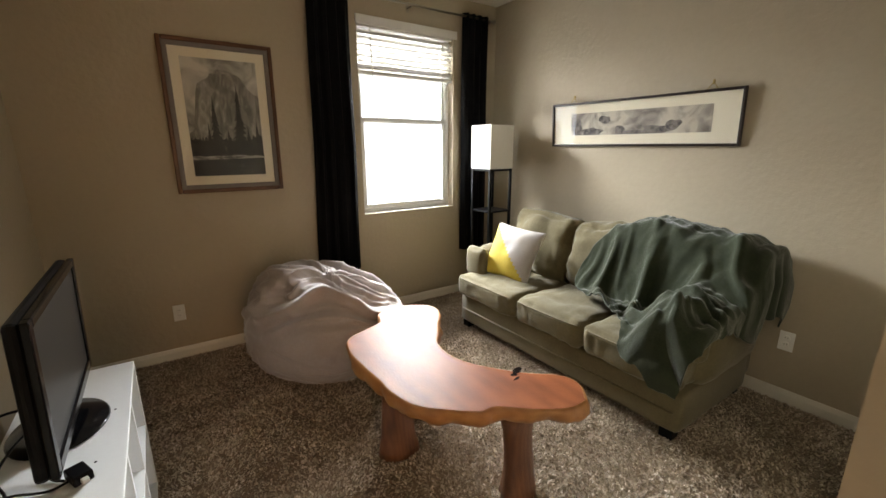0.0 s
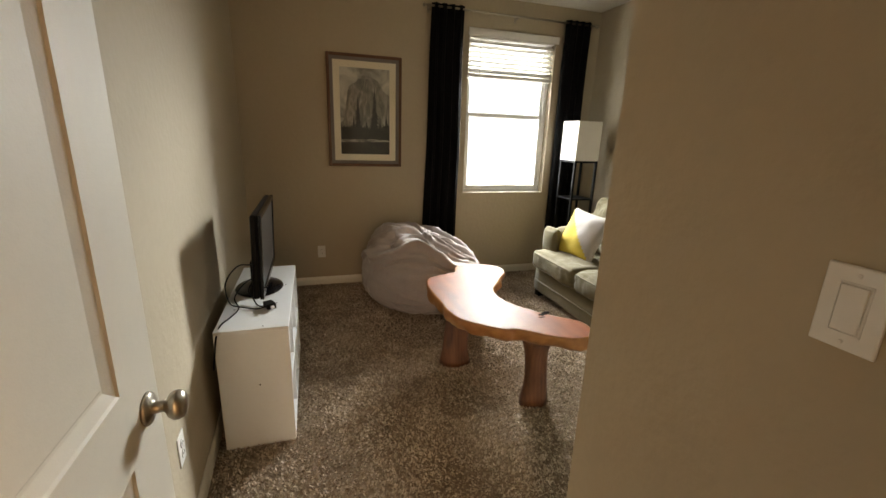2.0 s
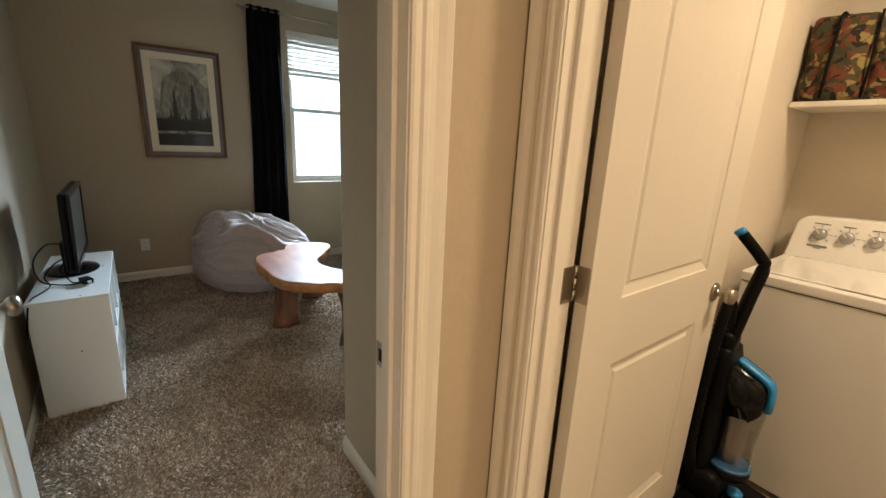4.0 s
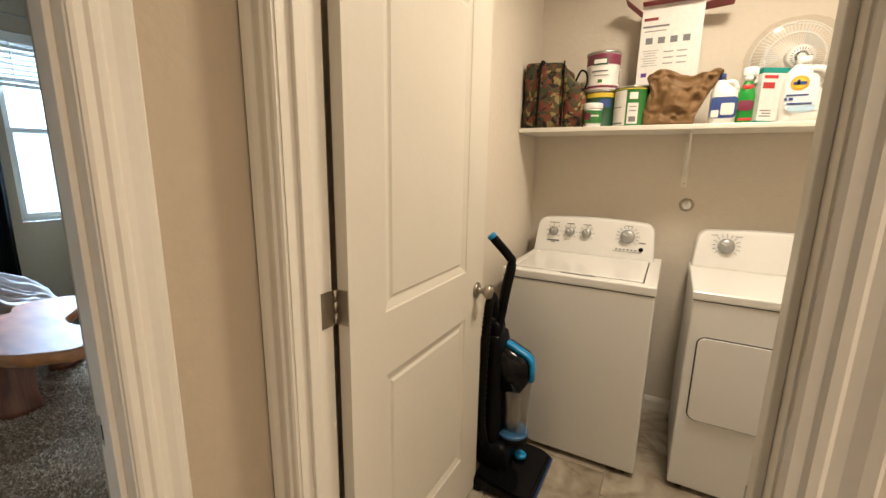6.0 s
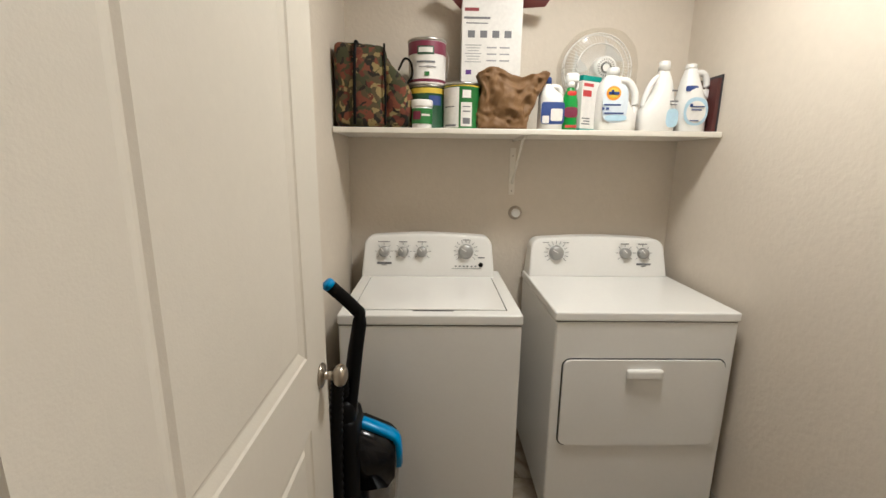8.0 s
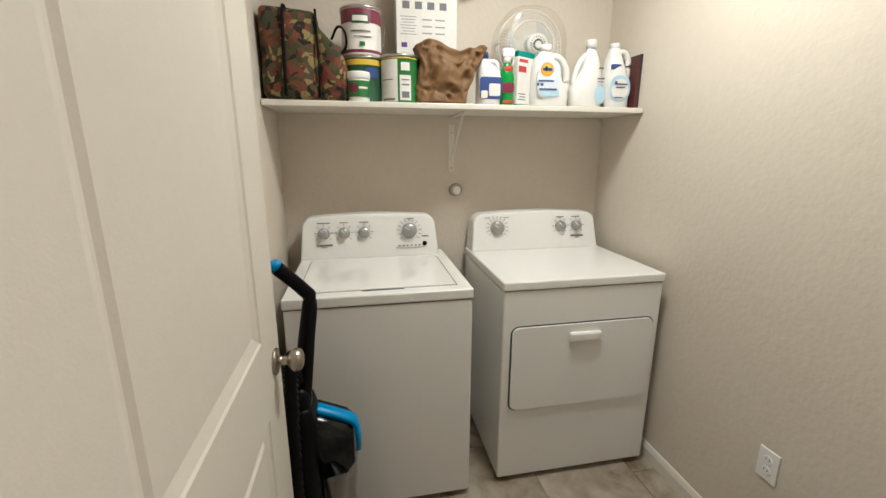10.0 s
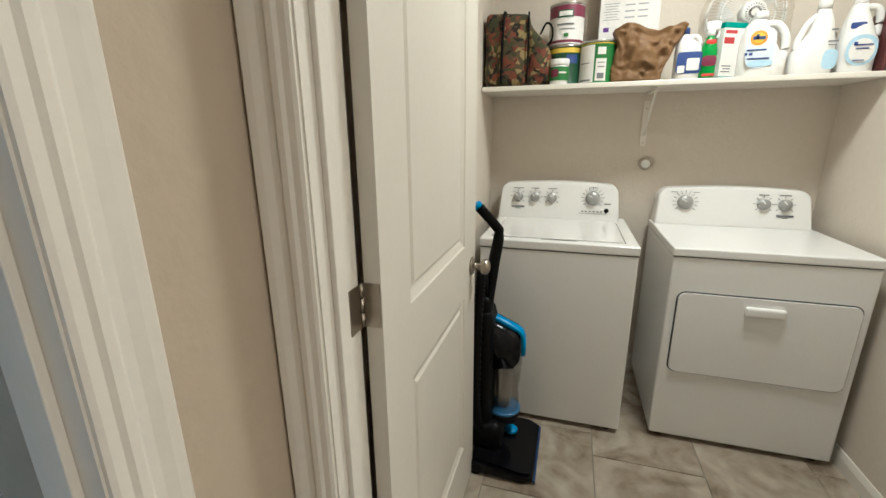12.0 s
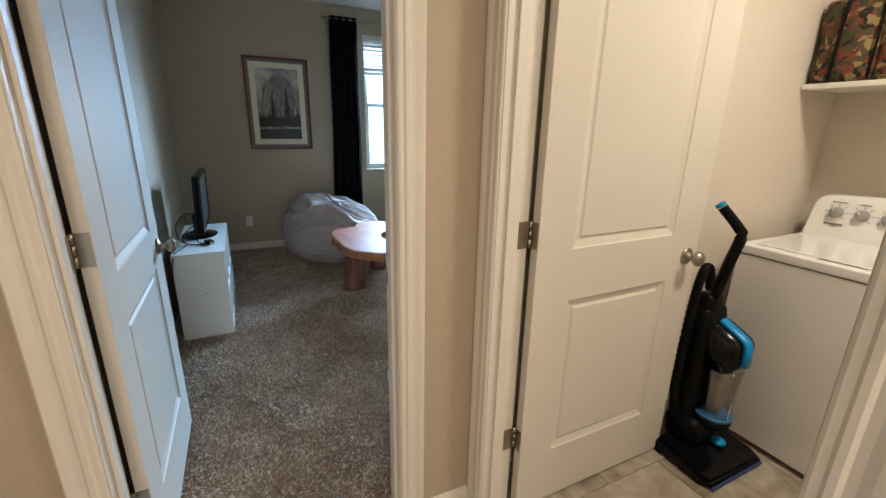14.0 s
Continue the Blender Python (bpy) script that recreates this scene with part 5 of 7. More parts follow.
def dryer():
    d = empty("dryer", "white front-loading clothes dryer beside the washer", "dryer", at=(4.73, 1.87, 0))
    x0, x1, y0, y1, h = 4.414, 5.06, 1.508, 2.238, 0.957
    part("body", boxes(((x0, x1), (y0, y1), (0.025, h - 0.042)), bevel=0.008), M_WHITE, d)
    for x in (x0 + 0.05, x1 - 0.05):
        for y in (y0 + 0.05, y1 - 0.05):
            part("foot", lathe([(0.002, 0), (0.022, 0), (0.022, 0.01), (0.01, 0.012), (0.01, 0.03)], 14, pose(x, y, 0)), M_BLACK, d)
    part("seam", boxes(((x0 + 0.003, x1 - 0.003), (y0 + 0.003, y1 - 0.003), (h - 0.042, h - 0.038))), M_SEAM, d)
    part("top", boxes(((x0 - 0.006, x1), (y0 - 0.004, y1 + 0.004), (h - 0.038, h)), bevel=0.007, segments=3), M_WHITE, d)
    ya, yb, za, zb = 1.541, 2.197, 0.374, 0.756

    def rounded(r, grow):
        pts = []
        for cy, cz, a0 in ((yb - r, zb - r, 0), (ya + r, zb - r, 90), (ya + r, za + r, 180), (yb - r, za + r, 270)):
            for k in range(6):
                a = radians(a0 + 18 * k)
                pts.append((cy + (r + grow) * math.cos(a), cz + (r + grow) * math.sin(a)))
        return pts

    def plate(xa, xb, grow, bevel):
        bm = prism([(y, z) for y, z in rounded(0.03, grow)], xa, xb, bevel)
        bm.transform(Matrix(((0, 0, 1, 0), (1, 0, 0, 0), (0, 1, 0, 0), (0, 0, 0, 1))))
        bmesh.ops.recalc_face_normals(bm, faces=bm.faces[:])
        return bm
    part("door_gap", plate(x0 - 0.0015, x0 + 0.004, 0.006, 0), M_SEAM, d)
    door_ = part("dryer_door", plate(x0 - 0.010, x0 + 0.003, 0.0, 0.003), M_WHITE, d)
    part("handle", soft_block(((x0 - 0.030, x0 - 0.006), (1.797, 1.943), (0.678, 0.722)), 0.011, 8), M_WHITE, door_, "moulded white handle", True)
    part("handle_recess", boxes(((x0 - 0.0125, x0 - 0.0095), (1.803, 1.937), (0.655, 0.680)), bevel=0.001), M_WHITE, door_)
    c = part("console", console_shape(1.532, 2.222, 4.930, 5.055, h - 0.004, 1.158, 0.048), M_WHITE, d)
    tilt = 13

    def face(z):
        return 4.930 + 0.048 * (z - h) / 0.201
    dial(c, face(1.075) - 0.002, 2.092, 1.075, 0.036, tilt, 13)
    for y in (1.737, 1.645):
        dial(c, face(1.075) - 0.002, y, 1.075, 0.027, tilt, 7)
    bars(c, "maker_mark", face(1.021) - 0.0015, 1.642, 1.021, tilt, [(0, 0, 0.074, 0.010), (0, -0.010, 0.024, 0.003)], M_INK)
    bars(c, "printed_captions", face(1.122) - 0.0015, 1.737, 1.122, tilt, [(0, 0, 0.044, 0.004), (-0.092, 0, 0.048, 0.004), (0.305, 0.004, 0.03, 0.003), (0.41, 0.004, 0.03, 0.003)], M_INK)


washer()
dryer()


def wall_shelf():
    s = empty("wall_shelf", "long white painted shelf above the machines", "shelf", at=(4.9, 2.3, 1.65))
    part("shelf_board", boxes(((4.742, LE - 0.002), (LS + 0.004, LN - 0.004), (1.644, 1.668)), bevel=0.004), M_TRIM, s)
    b = part("bracket", boxes(((LE - 0.006, LE), (2.30, 2.33), (1.36, 1.60)), ((4.80, LE - 0.006), (2.308, 2.322), (1.632, 1.643)), bevel=0.001), M_TRIM, s, "white metal shelf bracket")
    part("brace", tube([(LE - 0.01, 2.315, 1.42), (4.84, 2.315, 1.635)], 0.006), M_TRIM, b)
    for z in (1.38, 1.56):
        part("screw", lathe([(0.001, 0), (0.004, 0), (0.003, 0.002)], 10, pose(LE - 0.006, 2.315, z, 0, -90)), M_NICKEL, b)


wall_shelf()
_v = empty("pipe_cap", "small white pipe cap on the laundry wall", "pipe cap", at=(LE, 2.29, 1.265))
part("collar", lathe([(0.004, 0), (0.036, 0), (0.036, 0.006), (0.030, 0.010), (0.004, 0.010)], 24, pose(LE, 2.29, 1.265, 0, -90)), M_NICKEL, _v, "", True)
part("cap", lathe([(0.004, 0.01), (0.022, 0.01), (0.022, 0.03), (0.018, 0.035), (0.004, 0.036)], 24, pose(LE, 2.29, 1.265, 0, -90)), M_VINYL, _v, "", True)

# ---- things on the shelf ----
SZ = 1.668


def plain(name, c, rough=0.4, **k):
    return surface(name, c, rough, **k)


M_PWHITE = plain("white_plastic", (0.74, 0.73, 0.70), 0.32, vary=0.02)
M_MAROON = plain("maroon_print", (0.16, 0.018, 0.05))
M_LABELW = plain("white_label", (0.72, 0.70, 0.66), 0.5)
M_GREEN = plain("green_print", (0.035, 0.17, 0.035))
M_DKGREEN = plain("dark_green_print", (0.018, 0.07, 0.03))
M_YELLOW = plain("yellow_print", (0.62, 0.45, 0.03))
M_BLUE = plain("blue_print", (0.03, 0.06, 0.22))
M_CYAN = plain("bright_blue_plastic", (0.01, 0.26, 0.62), 0.35)
M_LBLUE = plain("light_blue_print", (0.42, 0.58, 0.70))
M_ORANGE = plain("orange_print", (0.80, 0.30, 0.02))
M_PURPLE = plain("purple_print", (0.10, 0.03, 0.22))
M_RED = plain("dark_red_card", (0.22, 0.018, 0.022), 0.5)
M_TEAL = plain("teal_print", (0.01, 0.24, 0.20))
M_SPRAYG = plain("green_plastic", (0.02, 0.26, 0.03), 0.28)
M_TIN = plain("steel_tin", (0.52, 0.50, 0.47), 0.3, metal=1.0)


def cover(y, x, z, r, a0, a1, z0, z1, steps=14):
    """A curved label on a round can: angles from the front (-x), towards +y."""
    bm = bmesh.new()
    rows = []
    for zz in (z0, z1):
        rows.append([bm.verts.new((x - r * math.cos(radians(a0 + (a1 - a0) * k / steps)), y + r * math.sin(radians(a0 + (a1 - a0) * k / steps)), z + zz)) for k in range(steps + 1)])
    for k in range(steps):
        bm.faces.new((rows[0][k], rows[0][k + 1], rows[1][k + 1], rows[1][k]))
    bmesh.ops.recalc_face_normals(bm, faces=bm.faces[:])
    if bm.faces[steps // 2].normal.x > 0:
        bmesh.ops.reverse_faces(bm, faces=bm.faces[:])
    return bm


def paint_can(label, x, y, z, r, h, body, bands, group="paint cans"):
    c = empty("paint_can", label, "paint can", group, at=(x, y, z))
    part("can_body", lathe([(0.004, 0), (r, 0.0), (r * 1.02, 0.003), (r, 0.007), (r, h - 0.012), (r * 1.03, h - 0.008), (r * 1.03, h), (r * 0.93, h), (r * 0.9, h - 0.006), (0.004, h - 0.006)], 36, pose(x, y, z)), body, c, "", True)
    part("rim", lathe([(r * 0.93, h - 0.004), (r * 1.035, h - 0.009), (r * 1.045, h - 0.002), (r * 1.0, h + 0.003), (r * 0.93, h + 0.001)], 36, pose(x, y, z)), M_TIN, c, "steel rim", True)
    for k, (a0, a1, z0, z1, mat) in enumerate(bands):
        part("printed_label", cover(y, x, z, r + 0.0006 * (1 + k), a0, a1, z0, z1), mat, c, "", True)
    return c


# cans: the tall one stands on the dark green one
paint_can("dark green paint can under the white one", 4.875, 2.755, SZ, 0.083, 0.185, M_DKGREEN, [(-85, 85, 0.15, 0.172, M_YELLOW), (-45, -5, 0.10, 0.14, M_BLUE)])
_c = paint_can("white paint can with a maroon band, stacked on another", 4.875, 2.758, SZ + 0.189, 0.083, 0.185, M_LABELW, [(-90, 90, 0.122, 0.176, M_MAROON), (-90, 90, 0.008, 0.02, M_MAROON), (-22, 28, 0.118, 0.152, M_DKGREEN), (-18, 24, 0.126, 0.146, M_LABELW), (-25, 30, 0.085, 0.092, M_INK), (-28, 22, 0.066, 0.070, M_INK), (-8, 6, 0.032, 0.048, M_GREEN)])
part("wire_bail", tube(spline([(4.862, 2.672, SZ + 0.335), (4.80, 2.664, SZ + 0.29), (4.79, 2.668, SZ + 0.25), (4.83, 2.672, SZ + 0.215)], 6), 0.0022), M_TIN, _c, "thin wire handle", True)
paint_can("green and white wood-filler tin with yellow rim", 4.845, 2.600, SZ, 0.082, 0.192, M_GREEN, [(-90, 90, 0.176, 0.186, M_YELLOW), (12, 80, 0.004, 0.172, M_LABELW), (-28, 6, 0.01, 0.11, M_LABELW), (-24, 2, 0.128, 0.160, M_LABELW), (-22, 0, 0.02, 0.045, M_INK), (-22, 0, 0.07, 0.075, M_INK), (-22, 0, 0.09, 0.094, M_INK), (20, 60, 0.01, 0.018, M_INK), (25, 60, 0.09, 0.094, M_INK)], "shelf tins")


def jar():
    x, y, r, h = 4.795, 2.778, 0.045, 0.118
    j = empty("jar", "small white tub with a green label and white lid", "jar", at=(x, y, SZ))
    part("tub", lathe([(0.004, 0), (r * 0.94, 0), (r * 0.95, 0.004), (r, 0.09), (r * 0.9, 0.094), (0.004, 0.094)], 30, pose(x, y, SZ)), M_PWHITE, j, "", True)
    part("lid", lathe([(0.004, 0.09), (r * 1.06, 0.09), (r * 1.07, 0.094), (r * 1.07, 0.112), (r * 1.02, h), (0.004, h)], 30, pose(x, y, SZ)), M_PWHITE, j, "white screw lid", True)
    part("printed_label", cover(y, x, SZ, r + 0.001, -85, 85, 0.018, 0.082), M_GREEN, j, "", True)
    part("printed_mark", cover(y, x, SZ, r + 0.0018, 5, 55, 0.035, 0.070), M_MAROON, j, "", True)
    part("printed_bar", cover(y, x, SZ, r + 0.0018, -50, 0, 0.05, 0.058), M_LABELW, j, "", True)


jar()


def camo():
    m, t, b = nodes_of("camouflage_cloth")
    co, vo, rp, nz, ad = (t.nodes.new(k) for k in ("ShaderNodeTexCoord", "ShaderNodeTexVoronoi", "ShaderNodeValToRGB", "ShaderNodeTexNoise", "ShaderNodeVectorMath"))
    nz.inputs["Scale"].default_value, nz.inputs["Detail"].default_value = 14, 4
    vo.inputs["Scale"].default_value = 46
    ad.operation = "MULTIPLY_ADD"
    ad.inputs[1].default_value = (0.09, 0.09, 0.09)
    t.links.new(co.outputs["Object"], nz.inputs["Vector"])
    t.links.new(nz.outputs["Color"], ad.inputs[0])
    t.links.new(co.outputs["Object"], ad.inputs[2])
    t.links.new(ad.outputs["Vector"], vo.inputs["Vector"])
    t.links.new(vo.outputs["Color"], rp.inputs["Fac"])
    rp.color_ramp.interpolation = "CONSTANT"
    el = rp.color_ramp.elements
    cols = [(0.0, (0.014, 0.012, 0.008)), (0.26, (0.045, 0.046, 0.018)), (0.42, (0.15, 0.045, 0.022)), (0.56, (0.25, 0.19, 0.070)), (0.66, (0.075, 0.055, 0.024)), (0.80, (0.11, 0.030, 0.016))]
    while len(el) < len(cols):
        el.new(0.5)
    for e, (p, c) in zip(el, cols):
        e.position, e.color = p, (*c, 1)
    t.links.new(rp.outputs["Color"], b.inputs["Base Color"])
    b.inputs["Roughness"].default_value = 0.9
    return m


def camo_bag():
    mat = camo()
    g = empty("camouflage_bag", "boxy camouflage cloth bag with black straps", "bag", at=(4.87, 3.03, SZ))
    bm = soft_block(((4.755, 5.02), (2.930, 3.150), (SZ, SZ + 0.345)), 0.030, 14, (0.018, 0.004, 0.006), 0.012, 9, 3)
    for v in bm.verts:
        v.co.z -= 0.10 * max(0.0, (3.12 - v.co.y)) * (v.co.z - SZ) / 0.365
    part("body", bm, mat, g, "", True)
    bm = soft_block(((4.770, 5.00), (2.822, 2.945), (SZ, SZ + 0.315)), 0.035, 14, (0.012, 0.012, 0.004), 0.014, 9, 6)
    for v in bm.verts:
        up = (v.co.z - SZ) / 0.335
        v.co.z -= 1.05 * max(0.0, 2.945 - v.co.y) * up
        v.co.y += 0.02 * up * up
    part("pouch", bm, mat, g, "", True)
    part("strap", tube(spline([(4.735, 3.062, SZ + 0.01), (4.731, 3.058, SZ + 0.18), (4.738, 3.052, SZ + 0.325), (4.80, 3.05, SZ + 0.342), (5.0, 3.05, SZ + 0.342)], 6), 0.007), M_BLACK, g, "black zip down the middle", True)
    part("seam_binding", tube(spline([(4.752, 2.934, SZ + 0.01), (4.742, 2.931, SZ + 0.16), (4.752, 2.934, SZ + 0.335)], 6), 0.005), M_BLACK, g, "", True)
    part("cord", tube(spline([(4.80, 2.880, SZ + 0.24), (4.785, 2.852, SZ + 0.285), (4.79, 2.825, SZ + 0.27), (4.80, 2.822, SZ + 0.22), (4.80, 2.845, SZ + 0.185)], 7), 0.005), M_BLACK, g, "black cord loop", True)


camo_bag()


def carton():
    c = empty("carton", "opened white carton with dark red flaps", "box", at=(5.0, 2.47, SZ))
    x0, x1, y0, y1, z1 = 4.945, 5.06, 2.325, 2.600, SZ + 0.60
    t = 0.004
    part("front_panel", boxes(((x0, x0 + t), (y0, y1), (SZ, z1))), M_LABELW, c)
    part("back_panel", boxes(((x1 - t, x1), (y0, y1), (SZ, z1))), M_LABELW, c)
    for y in (y0, y1 - t):
        part("side_panel", boxes(((x0 + t, x1 - t), (y, y + t), (SZ, z1))), M_LABELW, c)
    part("bottom_panel", boxes(((x0 + t, x1 - t), (y0 + t, y1 - t), (SZ, SZ + t))), M_LABELW, c)

    def flap(a, b, out, n=1):
        bm = bmesh.new()
        p = [Vector(a), Vector(b), Vector(b) + Vector(out), Vector(a) + Vector(out)]
        nrm = (p[1] - p[0]).cross(p[3] - p[0]).normalized() * 0.003
        lo, hi = [bm.verts.new(v) for v in p], [bm.verts.new(v + nrm) for v in p]
        bm.faces.new(lo[::-1])
        bm.faces.new(hi)
        for i in range(4):
            bm.faces.new((lo[i], lo[(i + 1) % 4], hi[(i + 1) % 4], hi[i]))
        bmesh.ops.recalc_face_normals(bm, faces=bm.faces[:])
        part("flap", bm, M_RED, c, "dark red cardboard flap")
    flap((x0, y0, z1), (x0, y1, z1), (-0.05, 0, 0.004))
    flap((x0, y1, z1 - 0.03), (x1, y1, z1 - 0.03), (-0.03, 0.085, 0.07))
    flap((x1, y0, z1 - 0.02), (x0, y0, z1 - 0.02), (-0.03, -0.12, 0.0))
    rows = [(0.085, 0.535, 0.065, 0.014), (0.06, 0.500, 0.12, 0.009), (0.06, 0.478, 0.10, 0.004)]
    rows += [(0.085 - 0.056 * k, 0.432, 0.032, 0.030) for k in range(4)]
    bars(c, "printed_heading", x0, 2.472, SZ, 0, rows[:1], M_RED)
    bars(c, "printed_bar", x0, 2.472, SZ, 0, rows[1:], M_INK)
    bars(c, "printed_bar", x0, 2.472, SZ, 0, [(0.075, 0.385 - 0.012 * k, 0.075 - 0.012 * (k % 3), 0.003) for k in range(7)] + [(-0.01 - 0.06 * (k % 2), 0.375 - 0.028 * (k // 2), 0.045, 0.006) for k in range(6)], plain("grey_text", (0.30, 0.30, 0.31)))
    bars(c, "printed_block", x0, 2.472, SZ, 0, [(0.095, 0.268, 0.026, 0.020), (-0.015, 0.245, 0.056, 0.05)], M_PURPLE)


carton()


def crumpled_bag():
    """A crumpled sack that widens upwards and leans over the bottle next to it."""
    bm = soft_block(((4.765, 4.90), (0, 1), (0, 1)), 0.02, 34, (0.0, 0.0, 0.0), 0.0, 6)
    for v in bm.verts:
        p = v.co
        u, up = p.y, p.z
        lo = 2.318 - 0.115 * max(0, up - 0.12) ** 1.1
        hi = 2.532 + 0.012 * math.sin(7 * up)
        y = lo + (hi - lo) * u
        mid = 1 - (2 * u - 1) ** 2
        z = SZ + up * (0.228 + 0.016 * math.sin(9 * u + 1) + 0.020 * u)
        q = Vector((p.x * 6, y * 11, z * 9))
        crease = abs(noise.noise(q)) * 0.052 + abs(noise.noise(q * 2.1 + Vector((3, 1, 7)))) * 0.034 + abs(noise.noise(q * 4.3)) * 0.018
        front = 1 if p.x < 4.83 else -0.4
        v.co = (p.x - front * (0.045 * mid * math.sin(math.pi * min(1, up + 0.12)) - crease * min(1, up * 5)), y + 0.012 * noise.noise(q * 1.4), z + 0.010 * up * noise.noise(q * 2.5))
    mat = surface("brown_plastic_film", (0.175, 0.100, 0.042), 0.55, vary=0.12, bump=0.25, bump_scale=42, spec=0.22)
    return tagged(part("plastic_bag", bm, mat, None, "", True), "crumpled brown plastic bag on the shelf", "bag")


crumpled_bag()


def bottle_body(sections, x, y, z, n=28, sq=2.6):
    """A lofted bottle: sections of (height, half depth, half width, shift in y)."""
    bm = bmesh.new()
    rings = []
    for h, a, b, s in sections:
        ring = []
        for k in range(n):
            q = 2 * math.pi * k / n
            c, d = math.cos(q), math.sin(q)
            ring.append(bm.verts.new((x + a * math.copysign(abs(c) ** (2 / sq), c), y + s + b * math.copysign(abs(d) ** (2 / sq), d), z + h)))
        rings.append(ring)
    for r0, r1 in zip(rings, rings[1:]):
        for k in range(n):
            bm.faces.new((r0[k], r0[(k + 1) % n], r1[(k + 1) % n], r1[k]))
    bm.faces.new(rings[0][::-1])
    bm.faces.new(rings[-1])
    bmesh.ops.recalc_face_normals(bm, faces=bm.faces[:])
    return bm


def patch(y0, y1, z0, z1, x, bulge=0.004, round_=2.0, n=16):
    """A label: a slightly domed rounded patch facing -x."""
    bm = bmesh.new()
    cy, cz, hy, hz = (y0 + y1) / 2, (z0 + z1) / 2, (y1 - y0) / 2, (z1 - z0) / 2
    mid = bm.verts.new((x - bulge, cy, cz))
    ring = []
    for k in range(n):
        q = 2 * math.pi * k / n
        c, d = math.cos(q), math.sin(q)
        ring.append(bm.verts.new((x, cy + hy * math.copysign(abs(c) ** (2 / round_), c), cz + hz * math.copysign(abs(d) ** (2 / round_), d))))
    for k in range(n):
        bm.faces.new((mid, ring[k], ring[(k + 1) % n]))
    bmesh.ops.recalc_face_normals(bm, faces=bm.faces[:])
    if bm.faces[0].normal.x > 0:
        bmesh.ops.reverse_faces(bm, faces=bm.faces[:])
    return bm


def handle_loop(points, r):
    return tube(spline(points, 7), r, 12)


def bleach():
    x, y = 4.825, 2.205
    b = empty("bleach_bottle", "white bleach bottle with blue cap and label", "bottle", "cleaning bottles", at=(x, y, SZ))
    part("body", bottle_body([(0, 0.045, 0.050, 0), (0.006, 0.05, 0.054, 0), (0.13, 0.05, 0.054, 0), (0.155, 0.044, 0.046, 0.004), (0.175, 0.03, 0.030, 0.014), (0.192, 0.018, 0.018, 0.022), (0.2, 0.018, 0.018, 0.022)], x, y, SZ), M_PWHITE, b, "", True)
    part("cap", lathe([(0.003, 0.198), (0.021, 0.198), (0.021, 0.222), (0.019, 0.226), (0.003, 0.226)], 20, pose(x, y + 0.022, SZ)), M_BLUE, b, "blue screw cap", True)
    part("handle", handle_loop([(x, y + 0.012, SZ + 0.185), (x, y - 0.028, SZ + 0.188), (x, y - 0.045, SZ + 0.165), (x, y - 0.046, SZ + 0.135)], 0.010), M_PWHITE, b, "", True)
    part("printed_label", patch(y - 0.051, y + 0.052, SZ + 0.025, SZ + 0.118, x - 0.0505, 0.003, 8, 24), M_BLUE, b)
    part("printed_panel", patch(y - 0.042, y + 0.010, SZ + 0.038, SZ + 0.090, x - 0.0535, 0.001, 8, 24), M_LABELW, b)
    part("printed_panel", patch(y + 0.016, y + 0.046, SZ + 0.028, SZ + 0.06, x - 0.0535, 0.001, 8, 24), M_LABELW, b)


def spray():
    x, y = 4.82, 2.120
    b = empty("spray_bottle", "green spray bottle with a white trigger", "bottle", "cleaning bottles", at=(x, y, SZ))
    part("body", bottle_body([(0, 0.026, 0.030, 0), (0.005, 0.03, 0.034, 0), (0.12, 0.03, 0.034, 0), (0.15, 0.026, 0.028, 0), (0.175, 0.016, 0.017, 0), (0.188, 0.014, 0.014, 0)], x, y, SZ, 24, 2.3), M_SPRAYG, b, "", True)
    part("collar", lathe([(0.003, 0.184), (0.017, 0.184), (0.017, 0.205), (0.013, 0.208), (0.003, 0.208)], 18, pose(x, y, SZ)), M_PWHITE, b, "", True)
    hd = part("trigger_head", soft_block(((x - 0.013, x + 0.013), (y - 0.034, y + 0.026), (SZ + 0.205, SZ + 0.243)), 0.011, 8, (0, 0, 0.004)), M_PWHITE, b, "white trigger head", True)
    part("trigger", handle_loop([(x, y - 0.022, SZ + 0.21), (x, y - 0.030, SZ + 0.195), (x, y - 0.024, SZ + 0.175)], 0.005), M_PWHITE, hd, "", True)
    part("printed_label", patch(y - 0.028, y + 0.030, SZ + 0.055, SZ + 0.10, x - 0.0305, 0.002, 4, 20), M_MAROON, b)
    part("printed_label", patch(y - 0.020, y + 0.022, SZ + 0.148, SZ + 0.168, x - 0.027, 0.002, 3, 20), plain("red_print", (0.5, 0.03, 0.02)), b)
    part("printed_label", patch(y - 0.028, y + 0.024, SZ + 0.012, SZ + 0.024, x - 0.0305, 0.001, 8, 20), plain("red_strip", (0.4, 0.04, 0.03)), b)


